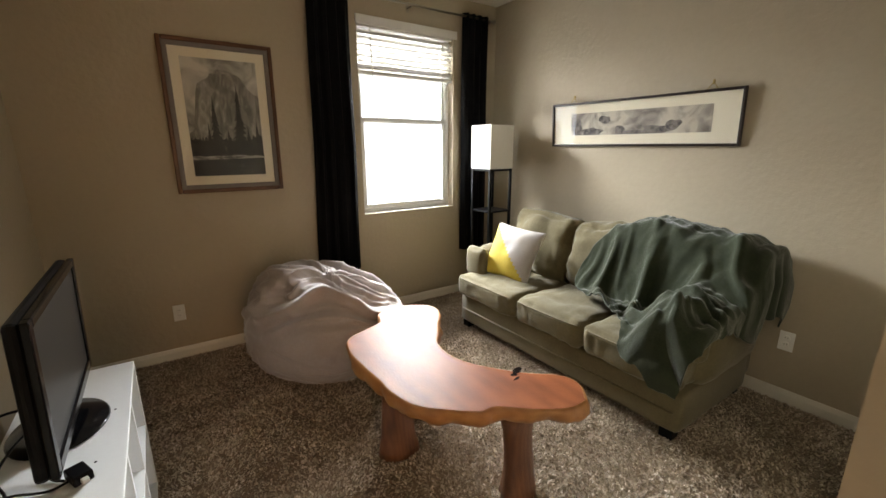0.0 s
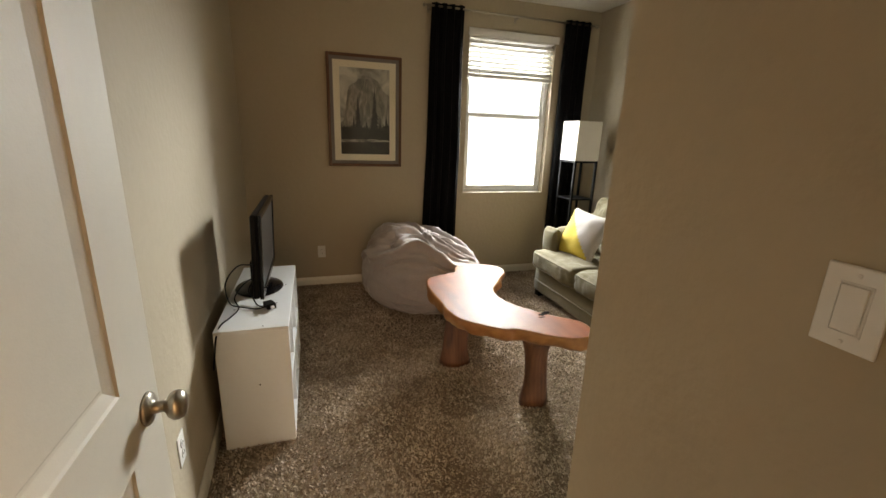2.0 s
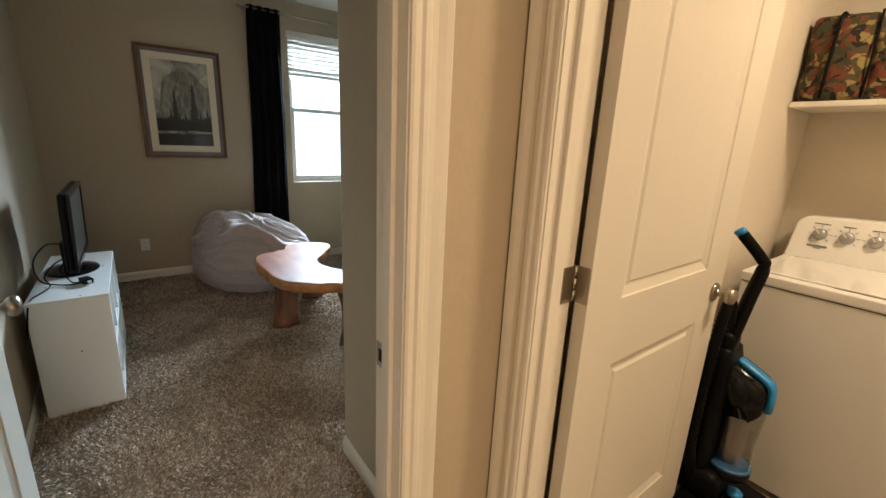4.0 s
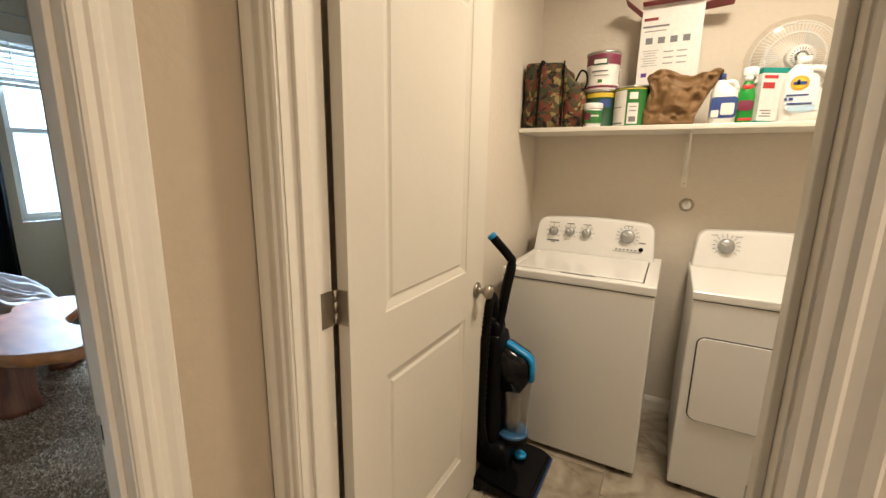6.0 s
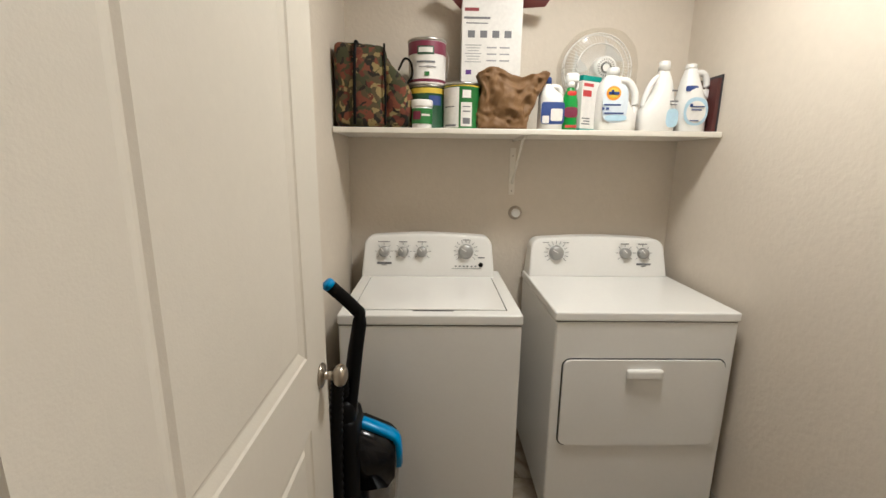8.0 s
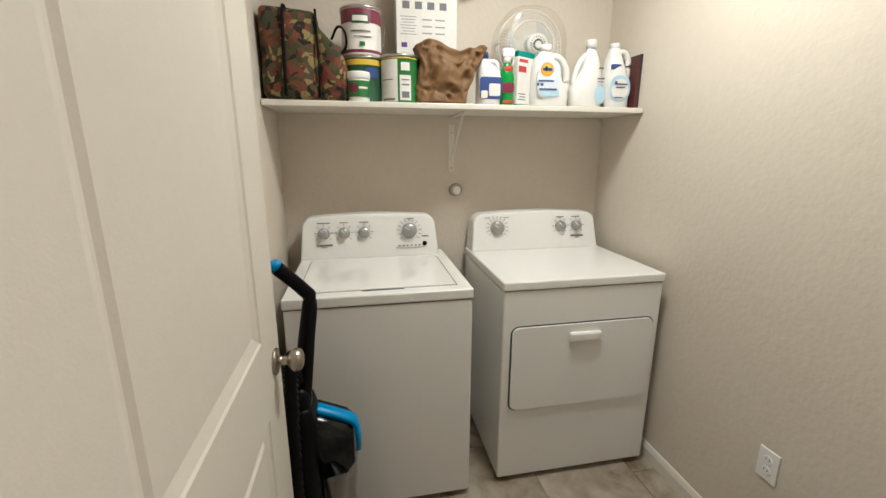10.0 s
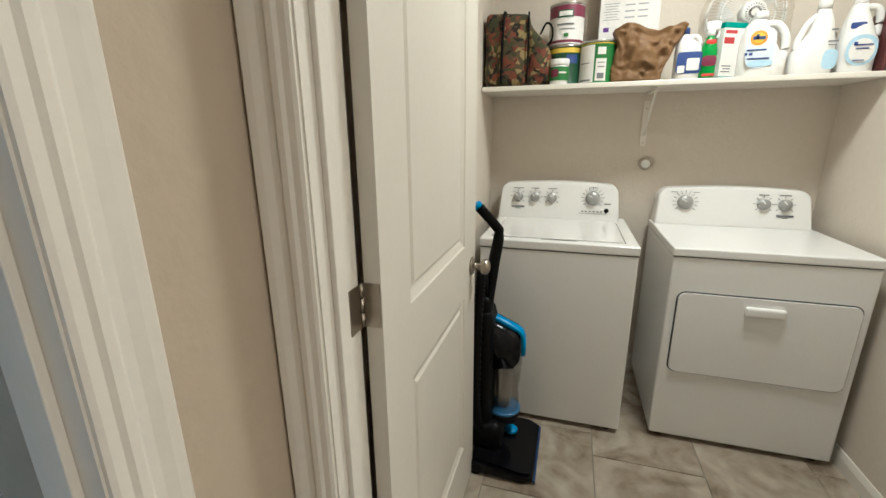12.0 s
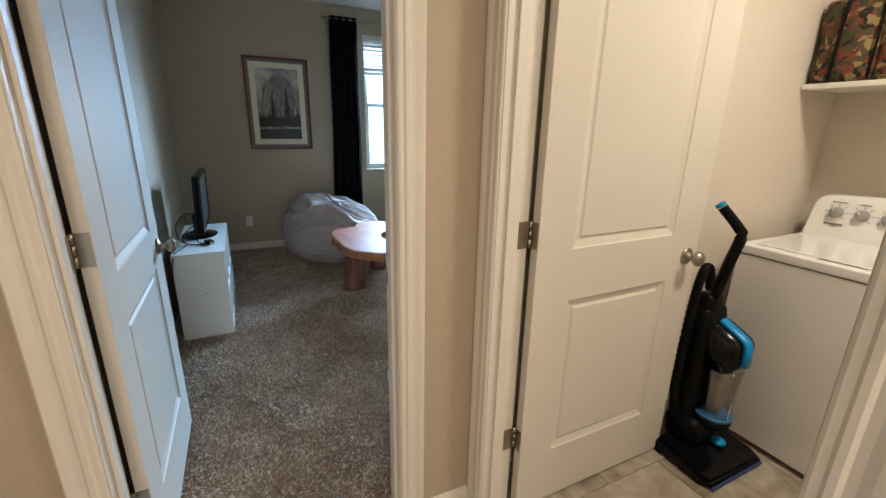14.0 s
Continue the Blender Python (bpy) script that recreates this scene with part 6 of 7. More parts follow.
def powder_box():
    b = empty("powder_box", "white laundry powder box with teal edges", "box", at=(4.86, 2.035, SZ))
    m = pose(4.865, 2.035, SZ, 0, 0, 28)

    def put(name, bm, mat, label=""):
        bm.transform(m)
        return part(name, bm, mat, b, label)
    put("box_body", boxes(((-0.032, 0.032), (-0.058, 0.058), (0.012, 0.215)), bevel=0.0015), M_LABELW)
    put("top_band", boxes(((-0.0325, 0.0325), (-0.0585, 0.0585), (0.2155, 0.238)), bevel=0.0015), M_TEAL)
    put("bottom_band", boxes(((-0.0325, 0.0325), (-0.0585, 0.0585), (0, 0.0115)), bevel=0.0015), M_TEAL)
    put("printed_heading", boxes(((-0.0328, -0.0318), (0.0, 0.052), (0.150, 0.176)), ((-0.0328, -0.0318), (-0.01, 0.05), (0.192, 0.206))), plain("red_heading", (0.42, 0.03, 0.03)))
    put("printed_roundel", lathe([(0.001, 0), (0.016, 0), (0.016, 0.0008), (0.001, 0.001)], 20, pose(0, -0.0582, 0.165, 90)), M_TEAL)
    put("printed_bar", boxes(*[((-0.018, 0.018), (-0.0588, -0.0578), (0.04 + 0.011 * k, 0.043 + 0.011 * k)) for k in range(8)], *[((-0.0328, -0.0318), (0.0, 0.05 - 0.01 * (k % 2)), (0.03 + 0.012 * k, 0.035 + 0.012 * k)) for k in range(3)]), M_INK)


def detergent_jug():
    x, y = 4.835, 1.905
    b = empty("detergent_jug", "white detergent jug with orange roundel label", "bottle", "detergent bottles", at=(x, y, SZ))
    part("body", bottle_body([(0, 0.045, 0.080, 0), (0.008, 0.052, 0.088, 0), (0.06, 0.054, 0.090, 0), (0.13, 0.052, 0.070, 0.020), (0.18, 0.046, 0.052, 0.034), (0.215, 0.036, 0.042, 0.034), (0.232, 0.026, 0.030, 0.030), (0.24, 0.024, 0.026, 0.028)], x, y, SZ), M_PWHITE, b, "", True)
    part("cap", lathe([(0.003, 0.238), (0.027, 0.238), (0.027, 0.258), (0.024, 0.272), (0.003, 0.274)], 24, pose(x, y + 0.026, SZ)), M_PWHITE, b, "white measuring cap", True)
    part("handle", handle_loop([(x, y - 0.002, SZ + 0.222), (x, y - 0.045, SZ + 0.215), (x, y - 0.078, SZ + 0.17), (x, y - 0.084, SZ + 0.11), (x, y - 0.078, SZ + 0.06)], 0.016), M_PWHITE, b, "", True)
    part("printed_label", patch(y - 0.030, y + 0.082, SZ + 0.035, SZ + 0.20, x - 0.0535, 0.003, 3.2, 28), plain("pale_blue_label", (0.62, 0.68, 0.74), 0.4), b)
    part("printed_roundel", patch(y + 0.006, y + 0.070, SZ + 0.128, SZ + 0.188, x - 0.0565, 0.0015, 2, 28), M_ORANGE, b, "orange and yellow roundel")
    part("printed_roundel", patch(y + 0.016, y + 0.060, SZ + 0.137, SZ + 0.179, x - 0.0575, 0.001, 2, 28), M_YELLOW, b)
    bars(b, "printed_mark", x - 0.0588, y + 0.038, SZ + 0.158, 0, [(0, 0, 0.046, 0.012), (0.006, 0.004, 0.010, 0.020)], M_BLUE)
    bars(b, "printed_bar", x - 0.0560, y + 0.03, SZ + 0.1, 0, [(0.01, 0.01, 0.075, 0.006), (0.03, -0.006, 0.014, 0.011), (0.048, -0.006, 0.010, 0.011), (0.0, -0.025, 0.085, 0.006)], M_BLUE)
    part("printed_band", patch(y - 0.028, y + 0.068, SZ + 0.042, SZ + 0.068, x - 0.0562, 0.001, 3, 24), M_LBLUE, b)


def slanted_jug():
    x, y = 4.85, 1.715
    b = empty("detergent_jug", "white softener bottle with blue label on its side", "bottle", "detergent bottles", at=(x, y, SZ))
    part("body", bottle_body([(0, 0.05, 0.074, 0), (0.008, 0.056, 0.080, 0), (0.09, 0.056, 0.080, 0), (0.13, 0.054, 0.066, -0.010), (0.18, 0.046, 0.042, -0.020), (0.225, 0.034, 0.034, -0.020), (0.26, 0.022, 0.024, -0.018), (0.268, 0.02, 0.022, -0.018)], x, y, SZ), M_PWHITE, b, "", True)
    part("cap", lathe([(0.003, 0.266), (0.025, 0.266), (0.024, 0.302), (0.021, 0.306), (0.003, 0.306)], 24, pose(x, y - 0.018, SZ)), M_PWHITE, b, "white cap", True)
    part("handle", handle_loop([(x, y - 0.008, SZ + 0.25), (x, y + 0.030, SZ + 0.215), (x, y + 0.056, SZ + 0.15), (x, y + 0.060, SZ + 0.11)], 0.013), M_PWHITE, b, "", True)
    part("printed_label", patch(y - 0.076, y - 0.022, SZ + 0.02, SZ + 0.10, x - 0.0555, 0.002, 3, 24), M_LBLUE, b)
    bars(b, "printed_bar", x - 0.058, y - 0.048, SZ + 0.13, 0, [(0, 0, 0.036, 0.006), (0.0, -0.014, 0.03, 0.004), (0.002, 0.045, 0.024, 0.007)], M_INK)


def round_jug():
    x, y = 4.855, 1.556
    b = empty("detergent_jug", "tall white softener jug with a round pale-blue label", "bottle", "detergent bottles", at=(x, y, SZ))
    part("body", bottle_body([(0, 0.05, 0.060, 0), (0.008, 0.055, 0.066, 0), (0.13, 0.055, 0.066, 0), (0.18, 0.05, 0.050, 0.010), (0.235, 0.038, 0.034, 0.016), (0.268, 0.026, 0.025, 0.016), (0.275, 0.024, 0.023, 0.016)], x, y, SZ), M_PWHITE, b, "", True)
    part("cap", lathe([(0.003, 0.274), (0.024, 0.274), (0.024, 0.292), (0.020, 0.297), (0.003, 0.297)], 24, pose(x, y + 0.016, SZ)), M_PWHITE, b, "white cap", True)
    part("handle", handle_loop([(x, y + 0.0, SZ + 0.262), (x, y - 0.042, SZ + 0.258), (x, y - 0.062, SZ + 0.22), (x, y - 0.062, SZ + 0.15)], 0.014), M_PWHITE, b, "", True)
    part("printed_label", patch(y - 0.050, y + 0.058, SZ + 0.03, SZ + 0.15, x - 0.0555, 0.003, 2.4, 28), M_LBLUE, b)
    part("printed_panel", patch(y - 0.040, y + 0.048, SZ + 0.04, SZ + 0.135, x - 0.0575, 0.002, 2, 28), M_LABELW, b)
    part("printed_band", patch(y + 0.0, y + 0.055, SZ + 0.175, SZ + 0.20, x - 0.047, 0.002, 5, 20), M_BLUE, b)
    bars(b, "printed_bar", x - 0.061, y, SZ + 0.09, 0, [(0.0, 0.02, 0.06, 0.005), (0.005, 0.006, 0.045, 0.005), (0.03, 0.025, 0.012, 0.014), (0.01, -0.04, 0.04, 0.004)], M_BLUE)


bleach()
spray()
powder_box()
detergent_jug()
slanted_jug()
round_jug()


def small_tin():
    b = empty("small_jar", "small clear jar with a dark label between bottles", "jar", at=(4.93, 1.635, SZ))
    part("glass_body", lathe([(0.004, 0), (0.034, 0), (0.036, 0.01), (0.036, 0.15), (0.03, 0.165), (0.004, 0.165)], 24, pose(4.93, 1.635, SZ)), plain("grey_jar", (0.40, 0.39, 0.36), 0.2), b, "", True)
    part("lid", lathe([(0.004, 0.163), (0.035, 0.163), (0.035, 0.185), (0.004, 0.187)], 24, pose(4.93, 1.635, SZ)), M_TIN, b, "metal lid", True)
    part("printed_label", cover(1.635, 4.93, SZ, 0.0367, -70, 70, 0.10, 0.14), M_BLACK, b, "", True)


def book_stack():
    for k, (mat, y, w, h, lab) in enumerate(((plain("red_cover", (0.08, 0.022, 0.020), 0.4), 1.478, 0.014, 0.23, "thin dark red book standing at the wall"), (plain("black_cover", (0.02, 0.02, 0.025), 0.35), 1.4665, 0.009, 0.245, "thin black book standing at the wall"))):
        b = empty("book", lab, "book", "books at the shelf end", at=(4.87, y, SZ))
        part("cover", boxes(((4.79, 4.95), (y - w / 2, y - w / 2 + 0.0015), (SZ, SZ + h)), ((4.79, 4.95), (y + w / 2 - 0.0015, y + w / 2), (SZ, SZ + h)), ((4.788, 4.79), (y - w / 2, y + w / 2), (SZ, SZ + h))), mat, b)
        part("pages", boxes(((4.791, 4.947), (y - w / 2 + 0.0016, y + w / 2 - 0.0016), (SZ + 0.002, SZ + h - 0.003))), M_LABELW, b)


small_tin()
book_stack()

M_FILM = glass_material("clear_film", (0.96, 0.95, 0.93, 1), 0.25, 0.10)


def bagged_fan():
    f = empty("desk_fan", "white desk fan wrapped in clear plastic", "fan", at=(4.99, 1.95, SZ))
    cx, cy, cz, r = 4.985, 1.948, SZ + 0.295, 0.162
    bm = bmesh.new()
    n = 64
    for k in range(n):
        a = 2 * math.pi * k / n
        p = [Vector((cx - 0.045 + 0.045 * (q / r) ** 2.5, cy + q * math.cos(a), cz + q * math.sin(a))) for q in (0.045, 0.09, 0.125, 0.15, r)] + [Vector((cx + 0.03, cy + r * math.cos(a), cz + r * math.sin(a)))]
        w = Vector((0, -math.sin(a), math.cos(a))) * 0.0011
        for a_, b_ in zip(p, p[1:]):
            vs = [bm.verts.new(v) for v in (a_ - w, b_ - w, b_ + w, a_ + w)]
            bm.faces.new(vs)
    cage = part("cage", bm, M_PWHITE, f, "white wire cage")
    for rr, dx in ((r, 0.0), (0.11, -0.03), (r, 0.03)):
        part("cage_ring", tube([(cx + dx, cy + rr * math.cos(2 * math.pi * k / 48), cz + rr * math.sin(2 * math.pi * k / 48)) for k in range(49)], 0.003, 6), M_PWHITE, cage, "", True)
    hub = part("motor_cover", lathe([(0.004, 0.0), (0.04, 0.002), (0.052, 0.01), (0.056, 0.03), (0.056, 0.06), (0.004, 0.06)], 32, pose(cx - 0.055, cy - 0.02, cz + 0.0, 0, 90)), M_PWHITE, f, "white slotted motor cover", True)
    bm = bmesh.new()
    for k in range(22):
        for rad in (0.022, 0.036):
            bmesh.ops.create_cube(bm, size=1, matrix=pose(cx - 0.0565 + (0.004 if rad > 0.03 else 0.001), cy - 0.02, cz, 360 * k / 22) @ Matrix.LocRotScale((0, 0, rad), None, (0.003, 0.0035, 0.010)))
    part("vent_slots", bm, M_BLACK, hub)
    for k in range(3):
        bm = bmesh.new()
        pts = []
        for i in range(6):
            for s in (-1, 1):
                a = radians(120 * k + 10 + s * (12 + 4 * i))
                q = 0.05 + 0.018 * i
                pts.append(bm.verts.new((cx + 0.006 + 0.012 * s, cy + q * math.cos(a), cz + q * math.sin(a))))
        for i in range(5):
            bm.faces.new((pts[2 * i], pts[2 * i + 1], pts[2 * i + 3], pts[2 * i + 2]))
        part("blade", bm, plain("grey_fan_blade", (0.5, 0.5, 0.48), 0.3), f, "pale grey blade", True)
    part("stem", lathe([(0.004, 0), (0.07, 0), (0.07, 0.012), (0.03, 0.025), (0.018, 0.05), (0.016, 0.25), (0.004, 0.25)], 24, pose(cx + 0.035, cy, SZ)), M_PWHITE, f, "", True)
    bm = soft_block(((cx - 0.075, cx + 0.085), (cy - 0.178, cy + 0.178), (SZ + 0.004, SZ + 0.475)), 0.07, 16, (0.01, 0.01, 0.0), 0.0)
    for v in bm.verts:
        up = max(0, (v.co.z - cz) / 0.18)
        v.co.y = cy + (v.co.y - cy) * math.sqrt(max(0.03, 1 - min(1, up) ** 2 * 0.86))
        v.co += (v.co - Vector((cx, cy, cz))).normalized() * 0.008 * noise.noise(v.co * 16)
        v.co.x = min(v.co.x, LE - 0.004)
    w = part("plastic_wrap", bm, M_FILM, f, "clear plastic bag round the fan", True)
    w.visible_shadow = False


bagged_fan()


# ---- vacuum cleaner ----
M_CLEARBIN = glass_material("smoky_clear_plastic", (0.86, 0.85, 0.83, 1), 0.12, 0.16)


def vacuum():
    v = empty("vacuum_cleaner", "black upright vacuum cleaner with bright blue accents", "vacuum cleaner", at=(4.13, 2.92, 0))
    x = 4.125
    bm = prism([(3.945, 3.02), (3.935, 2.80), (3.955, 2.755), (4.30, 2.750), (4.318, 2.80), (4.30, 3.02)], 0.0, 0.075, 0.012)
    for q in bm.verts:
        if q.co.z > 0.05:
            q.co.z -= 0.035 * max(0, (2.92 - q.co.y) / 0.17)
    part("floor_head", bm, M_GLOSSBLACK, v)
    part("bumper", boxes(((3.95, 4.305), (2.742, 2.752), (0.008, 0.022)), bevel=0.003), plain("dark_blue_bumper", (0.02, 0.05, 0.14), 0.4), v)
    part("pedal", lathe([(0.003, 0), (0.030, 0), (0.030, 0.010), (0.024, 0.016), (0.003, 0.018)], 24, pose(4.18, 2.875, 0.068)), M_CYAN, v, "blue round pedal", True)
    part("neck", soft_block(((x - 0.10, x + 0.10), (2.90, 3.06), (0.05, 0.19)), 0.04, 8), M_BLACK, v, "", True)
    part("spine", soft_block(((x - 0.085, x + 0.075), (2.955, 3.065), (0.14, 0.72)), 0.035, 8), M_BLACK, v, "", True)
    bx, by = x + 0.028, 2.912
    part("bin_base", lathe([(0.004, 0.0), (0.068, 0), (0.075, 0.02), (0.075, 0.045), (0.004, 0.045)], 30, pose(bx, by, 0.165)), M_BLACK, v, "", True)
    bn = part("dust_bin", lathe([(0.066, 0.0), (0.071, 0.004), (0.064, 0.10), (0.072, 0.19), (0.076, 0.250), (0.070, 0.250), (0.066, 0.19), (0.058, 0.10), (0.065, 0.006)], 34, pose(bx, by, 0.212)), M_CLEARBIN, v, "clear smoky dust bin", True)
    bn.visible_shadow = False
    part("printed_mark", boxes(*[((bx - 0.024 + 0.012 * (k // 5), bx - 0.016 + 0.012 * (k // 5)), (by - 0.0735, by - 0.0725), (0.235 + 0.017 * (k % 5), 0.246 + 0.017 * (k % 5))) for k in range(5)]), M_LABELW, bn)
    part("filter_core", lathe([(0.004, 0), (0.028, 0), (0.034, 0.06), (0.045, 0.20), (0.004, 0.21)], 24, pose(bx, by, 0.225)), plain("grey_filter", (0.22, 0.21, 0.20), 0.5), v, "grey filter cone inside the bin", True)
    part("blue_ring", lathe([(0.068, 0.0), (0.076, 0.0), (0.076, 0.012), (0.068, 0.012)], 30, pose(bx, by, 0.209)), plain("blue_film", (0.05, 0.16, 0.34), 0.3), v, "", True)
    bm = prism([(3.00, 0.650), (2.955, 0.645), (2.868, 0.605), (2.848, 0.582), (2.844, 0.490), (2.870, 0.452), (2.93, 0.440), (3.00, 0.445)][::-1], -0.078, 0.078, 0.012)
    bm.transform(Matrix(((0, 0, 1, bx), (1, 0, 0, 0), (0, 1, 0, 0), (0, 0, 0, 1))))
    bmesh.ops.recalc_face_normals(bm, faces=bm.faces[:])
    part("bin_lid", bm, M_GLOSSBLACK, v, "glossy black bin lid", True)
    h = [Vector((bx, y, z)) for y, z in ((3.000, 0.661), (2.952, 0.656), (2.905, 0.635), (2.860, 0.614), (2.844, 0.602), (2.836, 0.584), (2.833, 0.545), (2.833, 0.495))]
    bm = bmesh.new()
    rows = []
    for i, p in enumerate(h):
        d = (h[min(i + 1, len(h) - 1)] - h[max(i - 1, 0)]).normalized()
        o = d.cross(Vector((1, 0, 0))).normalized() * 0.008
        rows.append([bm.verts.new(p + o * k + Vector((w, 0, 0))) for k, w in ((1, -0.020), (1.4, 0), (1, 0.020), (-1, 0.026), (-1, -0.026))])
    for a, b in zip(rows, rows[1:]):
        for k in range(5):
            bm.faces.new((a[k], a[(k + 1) % 5], b[(k + 1) % 5], b[k]))
    bm.faces.new(rows[0][::-1])
    bm.faces.new(rows[-1])
    bmesh.ops.recalc_face_normals(bm, faces=bm.faces[:])
    part("carry_handle", bm, M_CYAN, v, "bright blue carry handle", True)
    part("shoulder", soft_block(((x - 0.070, x + 0.030), (2.965, 3.05), (0.60, 0.78)), 0.03, 8), M_BLACK, v, "", True)
    pole = spline([(x - 0.03, 3.0, 0.66), (x - 0.02, 2.985, 0.78), (x - 0.005, 2.968, 0.92), (x + 0.012, 2.953, 1.035), (x + 0.010, 2.968, 1.070), (x - 0.02, 3.03, 1.148)], 6)
    bm = bmesh.new()
    rings = []
    for i, p in enumerate(pole):
        d = (pole[min(i + 1, len(pole) - 1)] - pole[max(i - 1, 0)]).normalized()
        q = d.to_track_quat("Z", "X")
        e = 0.036 - 0.018 * min(1, i / (len(pole) * 0.62))
        rings.append([bm.verts.new(p + q @ Vector((0.020 * math.copysign(abs(math.cos(w)) ** 0.7, math.cos(w)), e * math.copysign(abs(math.sin(w)) ** 0.7, math.sin(w)), 0))) for w in (2 * math.pi * k / 16 for k in range(16))])
    for a, b in zip(rings, rings[1:]):
        for k in range(16):
            bm.faces.new((a[k], a[(k + 1) % 16], b[(k + 1) % 16], b[k]))
    bm.faces.new(rings[0][::-1])
    bm.faces.new(rings[-1])
    bmesh.ops.recalc_face_normals(bm, faces=bm.faces[:])
    part("handle_pole", bm, M_BLACK, v, "", True)
    part("handle_tip", lathe([(0.003, 0), (0.020, 0), (0.021, 0.012), (0.017, 0.018), (0.003, 0.019)], 18, look((x - 0.021, 3.033, 1.150), (x + 0.008, 2.975, 1.076))), M_CYAN, v, "bright blue handle tip", True)
    hose = spline([(x - 0.04, 3.0, 0.80), (x - 0.075, 3.0, 0.895), (x - 0.115, 3.0, 0.88), (x - 0.130, 3.005, 0.74), (x - 0.130, 3.01, 0.50), (x - 0.125, 3.01, 0.30), (x - 0.09, 3.0, 0.16)], 16)
    bm = bmesh.new()
    rings = []
    for i, p in enumerate(hose):
        d = (hose[min(i + 1, len(hose) - 1)] - hose[max(i - 1, 0)]).normalized()
        q = d.to_track_quat("Z", "Y")
        r = 0.021 if i % 2 else 0.017
        rings.append([bm.verts.new(p + q @ Vector((r * math.cos(2 * math.pi * k / 12), r * math.sin(2 * math.pi * k / 12), 0))) for k in range(12)])
    for a, b in zip(rings, rings[1:]):
        for k in range(12):
            bm.faces.new((a[k], a[(k + 1) % 12], b[(k + 1) % 12], b[k]))
    bmesh.ops.recalc_face_normals(bm, faces=bm.faces[:])
    part("hose", bm, M_BLACK, v, "black ribbed hose", True)
    for sx in (3.952, 4.29):
        part("wheel", lathe([(0.004, -0.01), (0.03, -0.01), (0.03, 0.01), (0.004, 0.01)], 18, pose(sx, 3.0, 0.03, 0, 90)), M_BLACK, v, "", True)


vacuum()


# ---- laundry basket ----
def laundry_basket():
    b = empty("laundry_basket", "white plastic laundry basket holding clothes", "laundry basket", at=(3.52, 1.78, 0))
    m = pose(3.515, 1.775, 0, 0, 0, 13)
    lx, ly, h = 0.205, 0.285, 0.40

    def outline(s, grow=0.0, n=10):
        pts = []
        r = 0.09
        for cx, cy, a0 in ((1, 1, 0), (-1, 1, 90), (-1, -1, 180), (1, -1, 270)):
            for k in range(n + 1):
                a = radians(a0 + 90 * k / n)
                pts.append(((lx * s - r) * cx + (r + grow) * math.cos(a), (ly * s - r) * cy + (r + grow) * math.sin(a)))
        return pts

    def shell(z0, z1, s0, s1, skip, t=0.003):
        bm = bmesh.new()
        o0, o1 = outline(s0), outline(s1)
        n = len(o0)
        for i in range(n):
            j = (i + 1) % n
            if skip(i):
                continue
            vs = [bm.verts.new(m @ Vector((*p, z))) for p, z in ((o0[i], z0), (o0[j], z0), (o1[j], z1), (o1[i], z1))]
            bm.faces.new(vs)
        bmesh.ops.remove_doubles(bm, verts=bm.verts[:], dist=0.0004)
        return bm
    mat = plain("basket_white", (0.76, 0.75, 0.73), 0.35, vary=0.02)

    def solid(name, bm, parent=b):
        o = part(name, bm, mat, parent)
        so = o.modifiers.new("thickness", "SOLIDIFY")
        so.thickness = 0.0035
        return o
    sc = lambda z: 0.84 + 0.16 * z / h
    solid("floor_panel", prism([tuple((m @ Vector((*p, 0)))[:2]) for p in outline(0.84)], 0.002, 0.006))
    solid("lower_wall", shell(0.004, 0.06, sc(0), sc(0.06), lambda i: False))
    solid("middle_wall", shell(0.17, 0.20, sc(0.17), sc(0.2), lambda i: False))
    solid("upper_wall", shell(0.32, h - 0.005, sc(0.32), 1.0, lambda i: False))
    for z0, z1 in ((0.06, 0.17), (0.20, 0.32)):
        # bars between the openings, spread evenly round the wall
        o0, o1 = outline(sc(z0), 0, 10), outline(sc(z1), 0, 10)

        def along(o, n):
            pts = [Vector((*p, 0)) for p in o] + [Vector((*o[0], 0))]
            seg = [(q - p).length for p, q in zip(pts, pts[1:])]
            total, out, k, acc = sum(seg), [], 0, 0.0
            for i in range(n):
                d = total * i / n
                while acc + seg[k] < d:
                    acc += seg[k]
                    k += 1
                out.append(pts[k].lerp(pts[k + 1], (d - acc) / max(1e-6, seg[k])))
            return out
        for p, q in zip(along(o0, 44), along(o1, 44)):
            a, c = m @ Vector((p.x, p.y, z0 - 0.002)), m @ Vector((q.x, q.y, z1 + 0.002))
            part("bar", tube([a, c], 0.0055, 5), mat, b)
    rim = [m @ Vector((*p, h)) for p in outline(1.0, 0.008)]
    part("rim", tube(rim + rim[:1], 0.013, 10), mat, b, "rounded white rim", True)
    # the blue grips sit on the long sides
    for s in (1, -1):
        c = [m @ Vector((s * (lx + 0.008), yy, h + 0.001)) for yy in (-0.085, 0.085)]
        part("grip", tube(c, 0.0155, 12), plain("blue_grip", (0.015, 0.14, 0.24), 0.35), b, "blue handle grip", True)


laundry_basket()


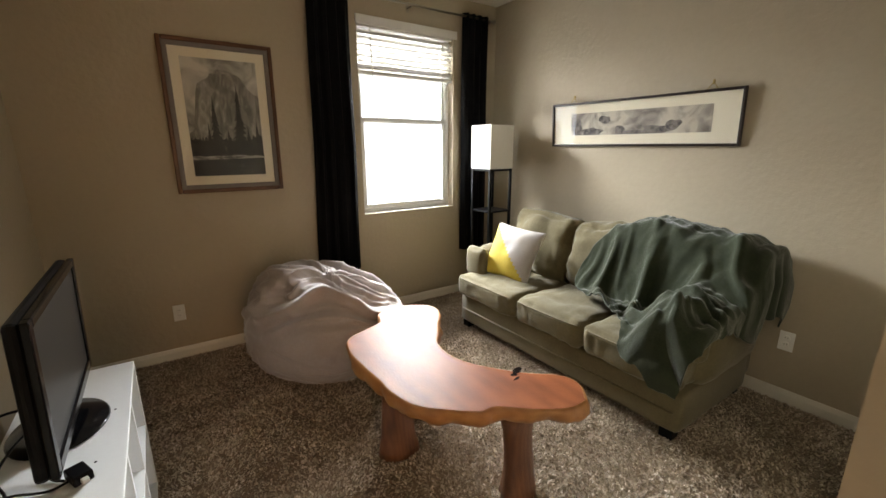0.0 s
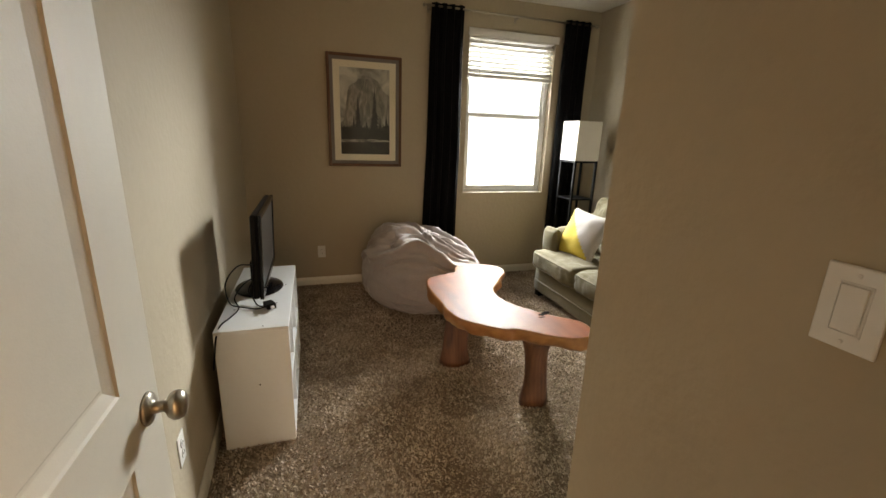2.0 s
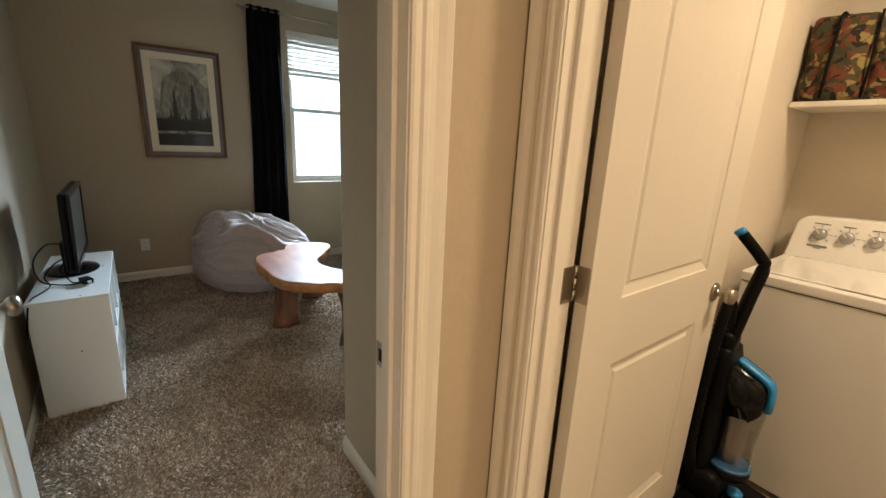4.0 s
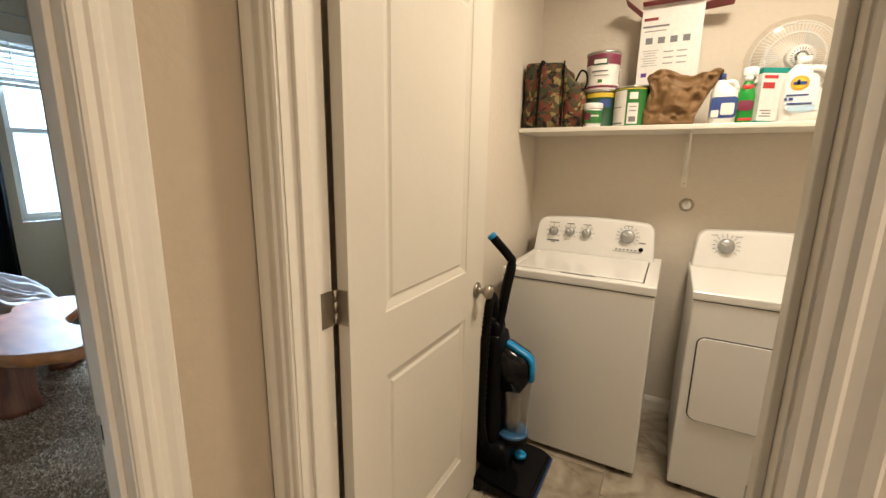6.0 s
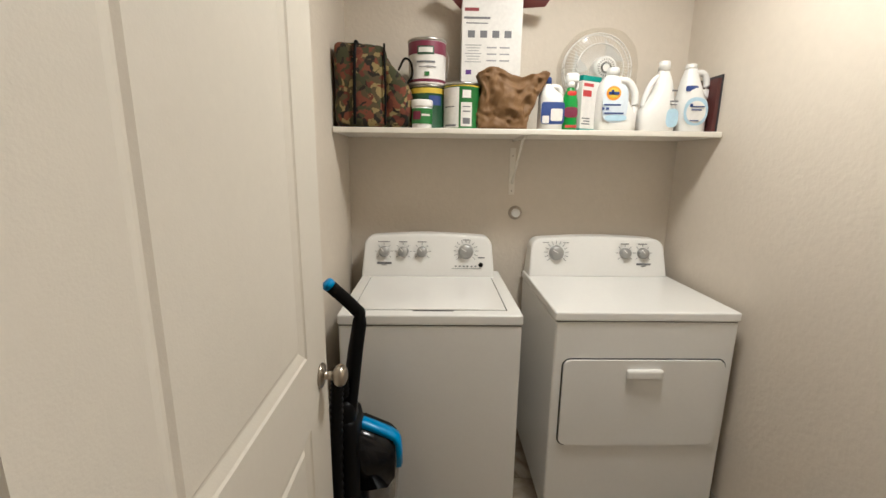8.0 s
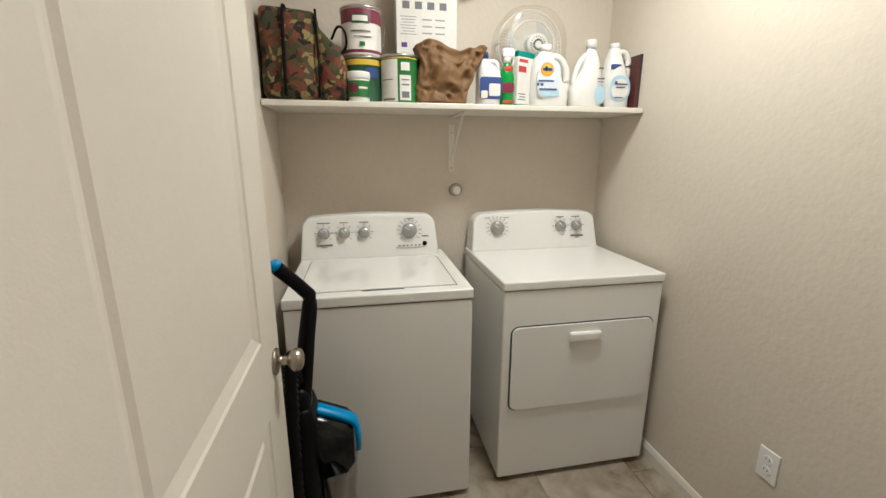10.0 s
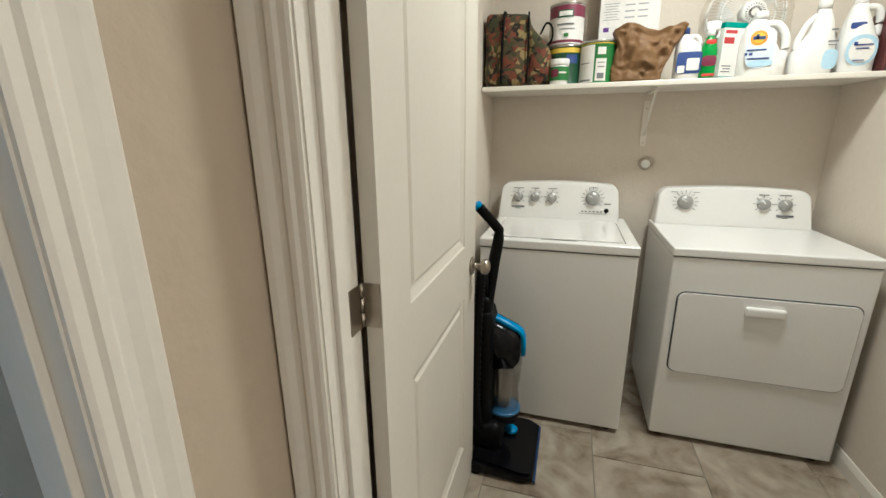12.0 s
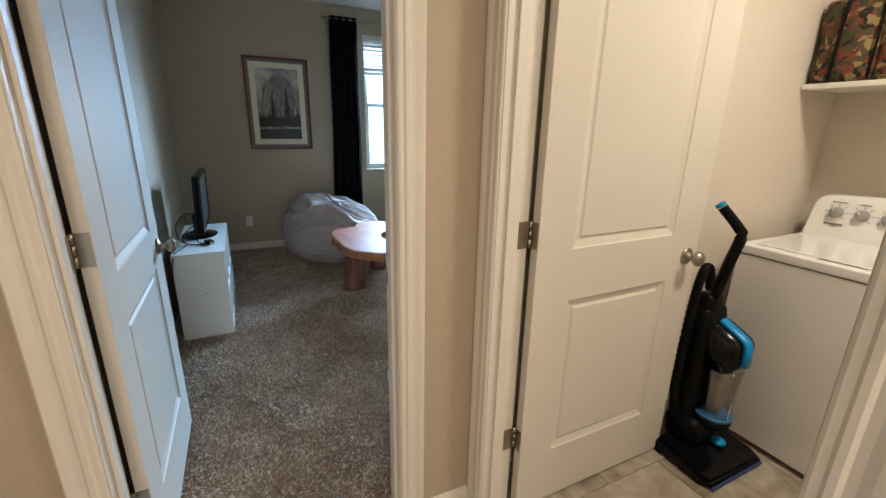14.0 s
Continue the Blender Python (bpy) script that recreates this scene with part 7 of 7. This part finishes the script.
def laundry(name, label, x, y, z, r, mat, seed):
    bm = bmesh.new()
    bmesh.ops.create_icosphere(bm, subdivisions=4, radius=1)
    for v in bm.verts:
        p = v.co.copy()
        k = 1 + 0.28 * noise.noise(p * 1.6 + Vector((seed, 0, 0))) - 0.22 * abs(noise.noise(p * 3.5 + Vector((0, seed, 0))))
        v.co = Vector((x + r[0] * p.x * k, y + r[1] * p.y * k, max(0.008, z + r[2] * p.z * k)))
    return tagged(part(name, bm, mat, None, "", True), label, "clothes", "clothes in the basket")


_white = surface("white_laundry", (0.62, 0.62, 0.66), 0.9, vary=0.06, bump=0.2, bump_scale=300)
_blue = surface("blue_laundry", (0.05, 0.16, 0.42), 0.9, vary=0.15, bump=0.2, bump_scale=300)
_lilac = surface("lilac_laundry", (0.30, 0.20, 0.42), 0.9, vary=0.15, bump=0.2, bump_scale=300)
laundry("clothing", "crumpled white laundry in the basket", 3.52, 1.80, 0.13, (0.16, 0.22, 0.12), _white, 1.0)
laundry("clothing", "crumpled blue garment on the laundry", 3.60, 1.70, 0.25, (0.075, 0.085, 0.045), _blue, 4.0)
laundry("clothing", "crumpled lilac garment on the laundry", 3.55, 1.86, 0.24, (0.075, 0.09, 0.04), _lilac, 8.0)
laundry("clothing", "crumpled pale towel on the laundry", 3.44, 1.72, 0.24, (0.08, 0.10, 0.04), _white, 12.0)


# ---- floors, piece by piece ----
def carpet_pile():
    """Loose twisted tufts over the whole carpet."""
    rnd = np.random.default_rng(7)
    n = 230000
    x = rnd.uniform(1.74, 5.2, n)
    y = rnd.uniform(3.195, 7.26, n)
    keep = (x > 1.86 - 0.14 * (y - 3.25) / 4.02 + 0.015) & ((y > 4.06) | (x < 2.975))
    x, y = x[keep], y[keep]
    n = len(x)
    a = rnd.uniform(0, 2 * np.pi, n)
    w = rnd.uniform(0.0022, 0.0042, n)
    h = rnd.uniform(0.005, 0.012, n)
    lean = rnd.uniform(-0.012, 0.012, (2, n)) + 0.004 * np.array([np.sin(x * 9 + 2 * np.sin(y * 5)), np.cos(y * 8 + 2 * np.sin(x * 6))])
    cx, cy = np.cos(a) * w, np.sin(a) * w
    co = np.empty((n, 4, 3))
    co[:, 0] = np.stack([x - cx, y - cy, np.full(n, -0.002)], 1)
    co[:, 1] = np.stack([x + cx, y + cy, np.full(n, -0.002)], 1)
    co[:, 2] = np.stack([x + cx * 1.2 + lean[0], y + cy * 1.2 + lean[1], h], 1)
    co[:, 3] = np.stack([x - cx * 1.2 + lean[0], y - cy * 1.2 + lean[1], h * 0.92], 1)
    me = bpy.data.meshes.new("carpet_pile")
    me.vertices.add(4 * n)
    me.vertices.foreach_set("co", co.ravel())
    me.loops.add(4 * n)
    me.loops.foreach_set("vertex_index", np.arange(4 * n, dtype=np.int32))
    me.polygons.add(n)
    me.polygons.foreach_set("loop_start", np.arange(0, 4 * n, 4, dtype=np.int32))
    me.update()
    m, t, b = nodes_of("carpet_yarn")
    geo, rp, co_, nz, mx = (t.nodes.new(k) for k in ("ShaderNodeNewGeometry", "ShaderNodeValToRGB", "ShaderNodeTexCoord", "ShaderNodeTexNoise", "ShaderNodeMath"))
    nz.inputs["Scale"].default_value, nz.inputs["Detail"].default_value = 7, 3
    mx.operation = "MULTIPLY_ADD"
    mx.inputs[1].default_value = 0.50
    t.links.new(co_.outputs["Object"], nz.inputs["Vector"])
    half = t.nodes.new("ShaderNodeMath")
    half.operation = "MULTIPLY"
    half.inputs[1].default_value = 0.55
    t.links.new(nz.outputs["Fac"], half.inputs[0])
    t.links.new(geo.outputs["Random Per Island"], mx.inputs[0])
    t.links.new(half.outputs[0], mx.inputs[2])
    t.links.new(mx.outputs[0], rp.inputs["Fac"])
    el = rp.color_ramp.elements
    stops = [(0.10, (0.19, 0.135, 0.094)), (0.45, (0.41, 0.325, 0.25)), (0.70, (0.60, 0.505, 0.415)), (0.92, (0.78, 0.69, 0.60))]
    while len(el) < len(stops):
        el.new(0.5)
    for e, (p, c) in zip(el, stops):
        e.position, e.color = p, (*c, 1)
    t.links.new(rp.outputs["Color"], b.inputs["Base Color"])
    b.inputs["Roughness"].default_value, b.inputs["Specular IOR Level"].default_value = 0.95, 0.1
    me.materials.append(m)
    tagged(new("carpet_pile", me), "brown, beige and grey twisted carpet pile", "carpet", kind="stuff")


carpet_pile()


def tile_material():
    m, t, b = nodes_of("veined_tile")
    co, info, ad, n1, n2, rp, mx = (t.nodes.new(k) for k in ("ShaderNodeTexCoord", "ShaderNodeObjectInfo", "ShaderNodeVectorMath", "ShaderNodeTexNoise", "ShaderNodeTexNoise", "ShaderNodeValToRGB", "ShaderNodeMath"))
    n1.inputs["Scale"].default_value, n1.inputs["Detail"].default_value, n1.inputs["Distortion"].default_value = 4.5, 7, 1.6
    n2.inputs["Scale"].default_value, n2.inputs["Detail"].default_value = 22, 5
    ad.operation = "MULTIPLY_ADD"
    ad.inputs[1].default_value = (37, 19, 11)
    t.links.new(info.outputs["Random"], ad.inputs[0])
    t.links.new(co.outputs["Object"], ad.inputs[2])
    for k in (n1, n2):
        t.links.new(ad.outputs["Vector"], k.inputs["Vector"])
    mx.operation = "MULTIPLY_ADD"
    mx.inputs[1].default_value = 0.25
    t.links.new(n2.outputs["Fac"], mx.inputs[0])
    t.links.new(n1.outputs["Fac"], mx.inputs[2])
    t.links.new(mx.outputs[0], rp.inputs["Fac"])
    el = rp.color_ramp.elements
    stops = [(0.42, (0.17, 0.13, 0.088)), (0.53, (0.27, 0.225, 0.165)), (0.66, (0.35, 0.30, 0.23)), (0.84, (0.44, 0.39, 0.315))]
    while len(el) < len(stops):
        el.new(0.5)
    for e, (p, c) in zip(el, stops):
        e.position, e.color = p, (*c, 1)
    t.links.new(rp.outputs["Color"], b.inputs["Base Color"])
    b.inputs["Roughness"].default_value = 0.42
    return m


def floor_tiles():
    mat = tile_material()
    under = bpy.data.objects["tile_floor"]
    size, gap, shared = 0.457, 0.004, None
    for row in range(-5, 3):
        y = 2.045 + size * row
        for col in range(-8, 3):
            x = 4.20 + size * col + (0.152 * row) % size
            if x + size < HW or y + size < HS:
                continue
            if y + size > 3.19 and x < 3.1:
                # the last row is cut at the carpet
                o = part("tile", boxes(((gap / 2, size - gap / 2), (gap / 2, 3.186 - y), (-0.008, 0.0)), bevel=0.0015, segments=1), mat)
            elif shared is None:
                o = part("tile", boxes(((gap / 2, size - gap / 2), (gap / 2, size - gap / 2), (-0.008, 0.0)), bevel=0.0015, segments=1), mat)
                shared = o.data
            else:
                o = new("tile", shared)
            o.parent = under
            o.location = (x, y, 0.0)


floor_tiles()
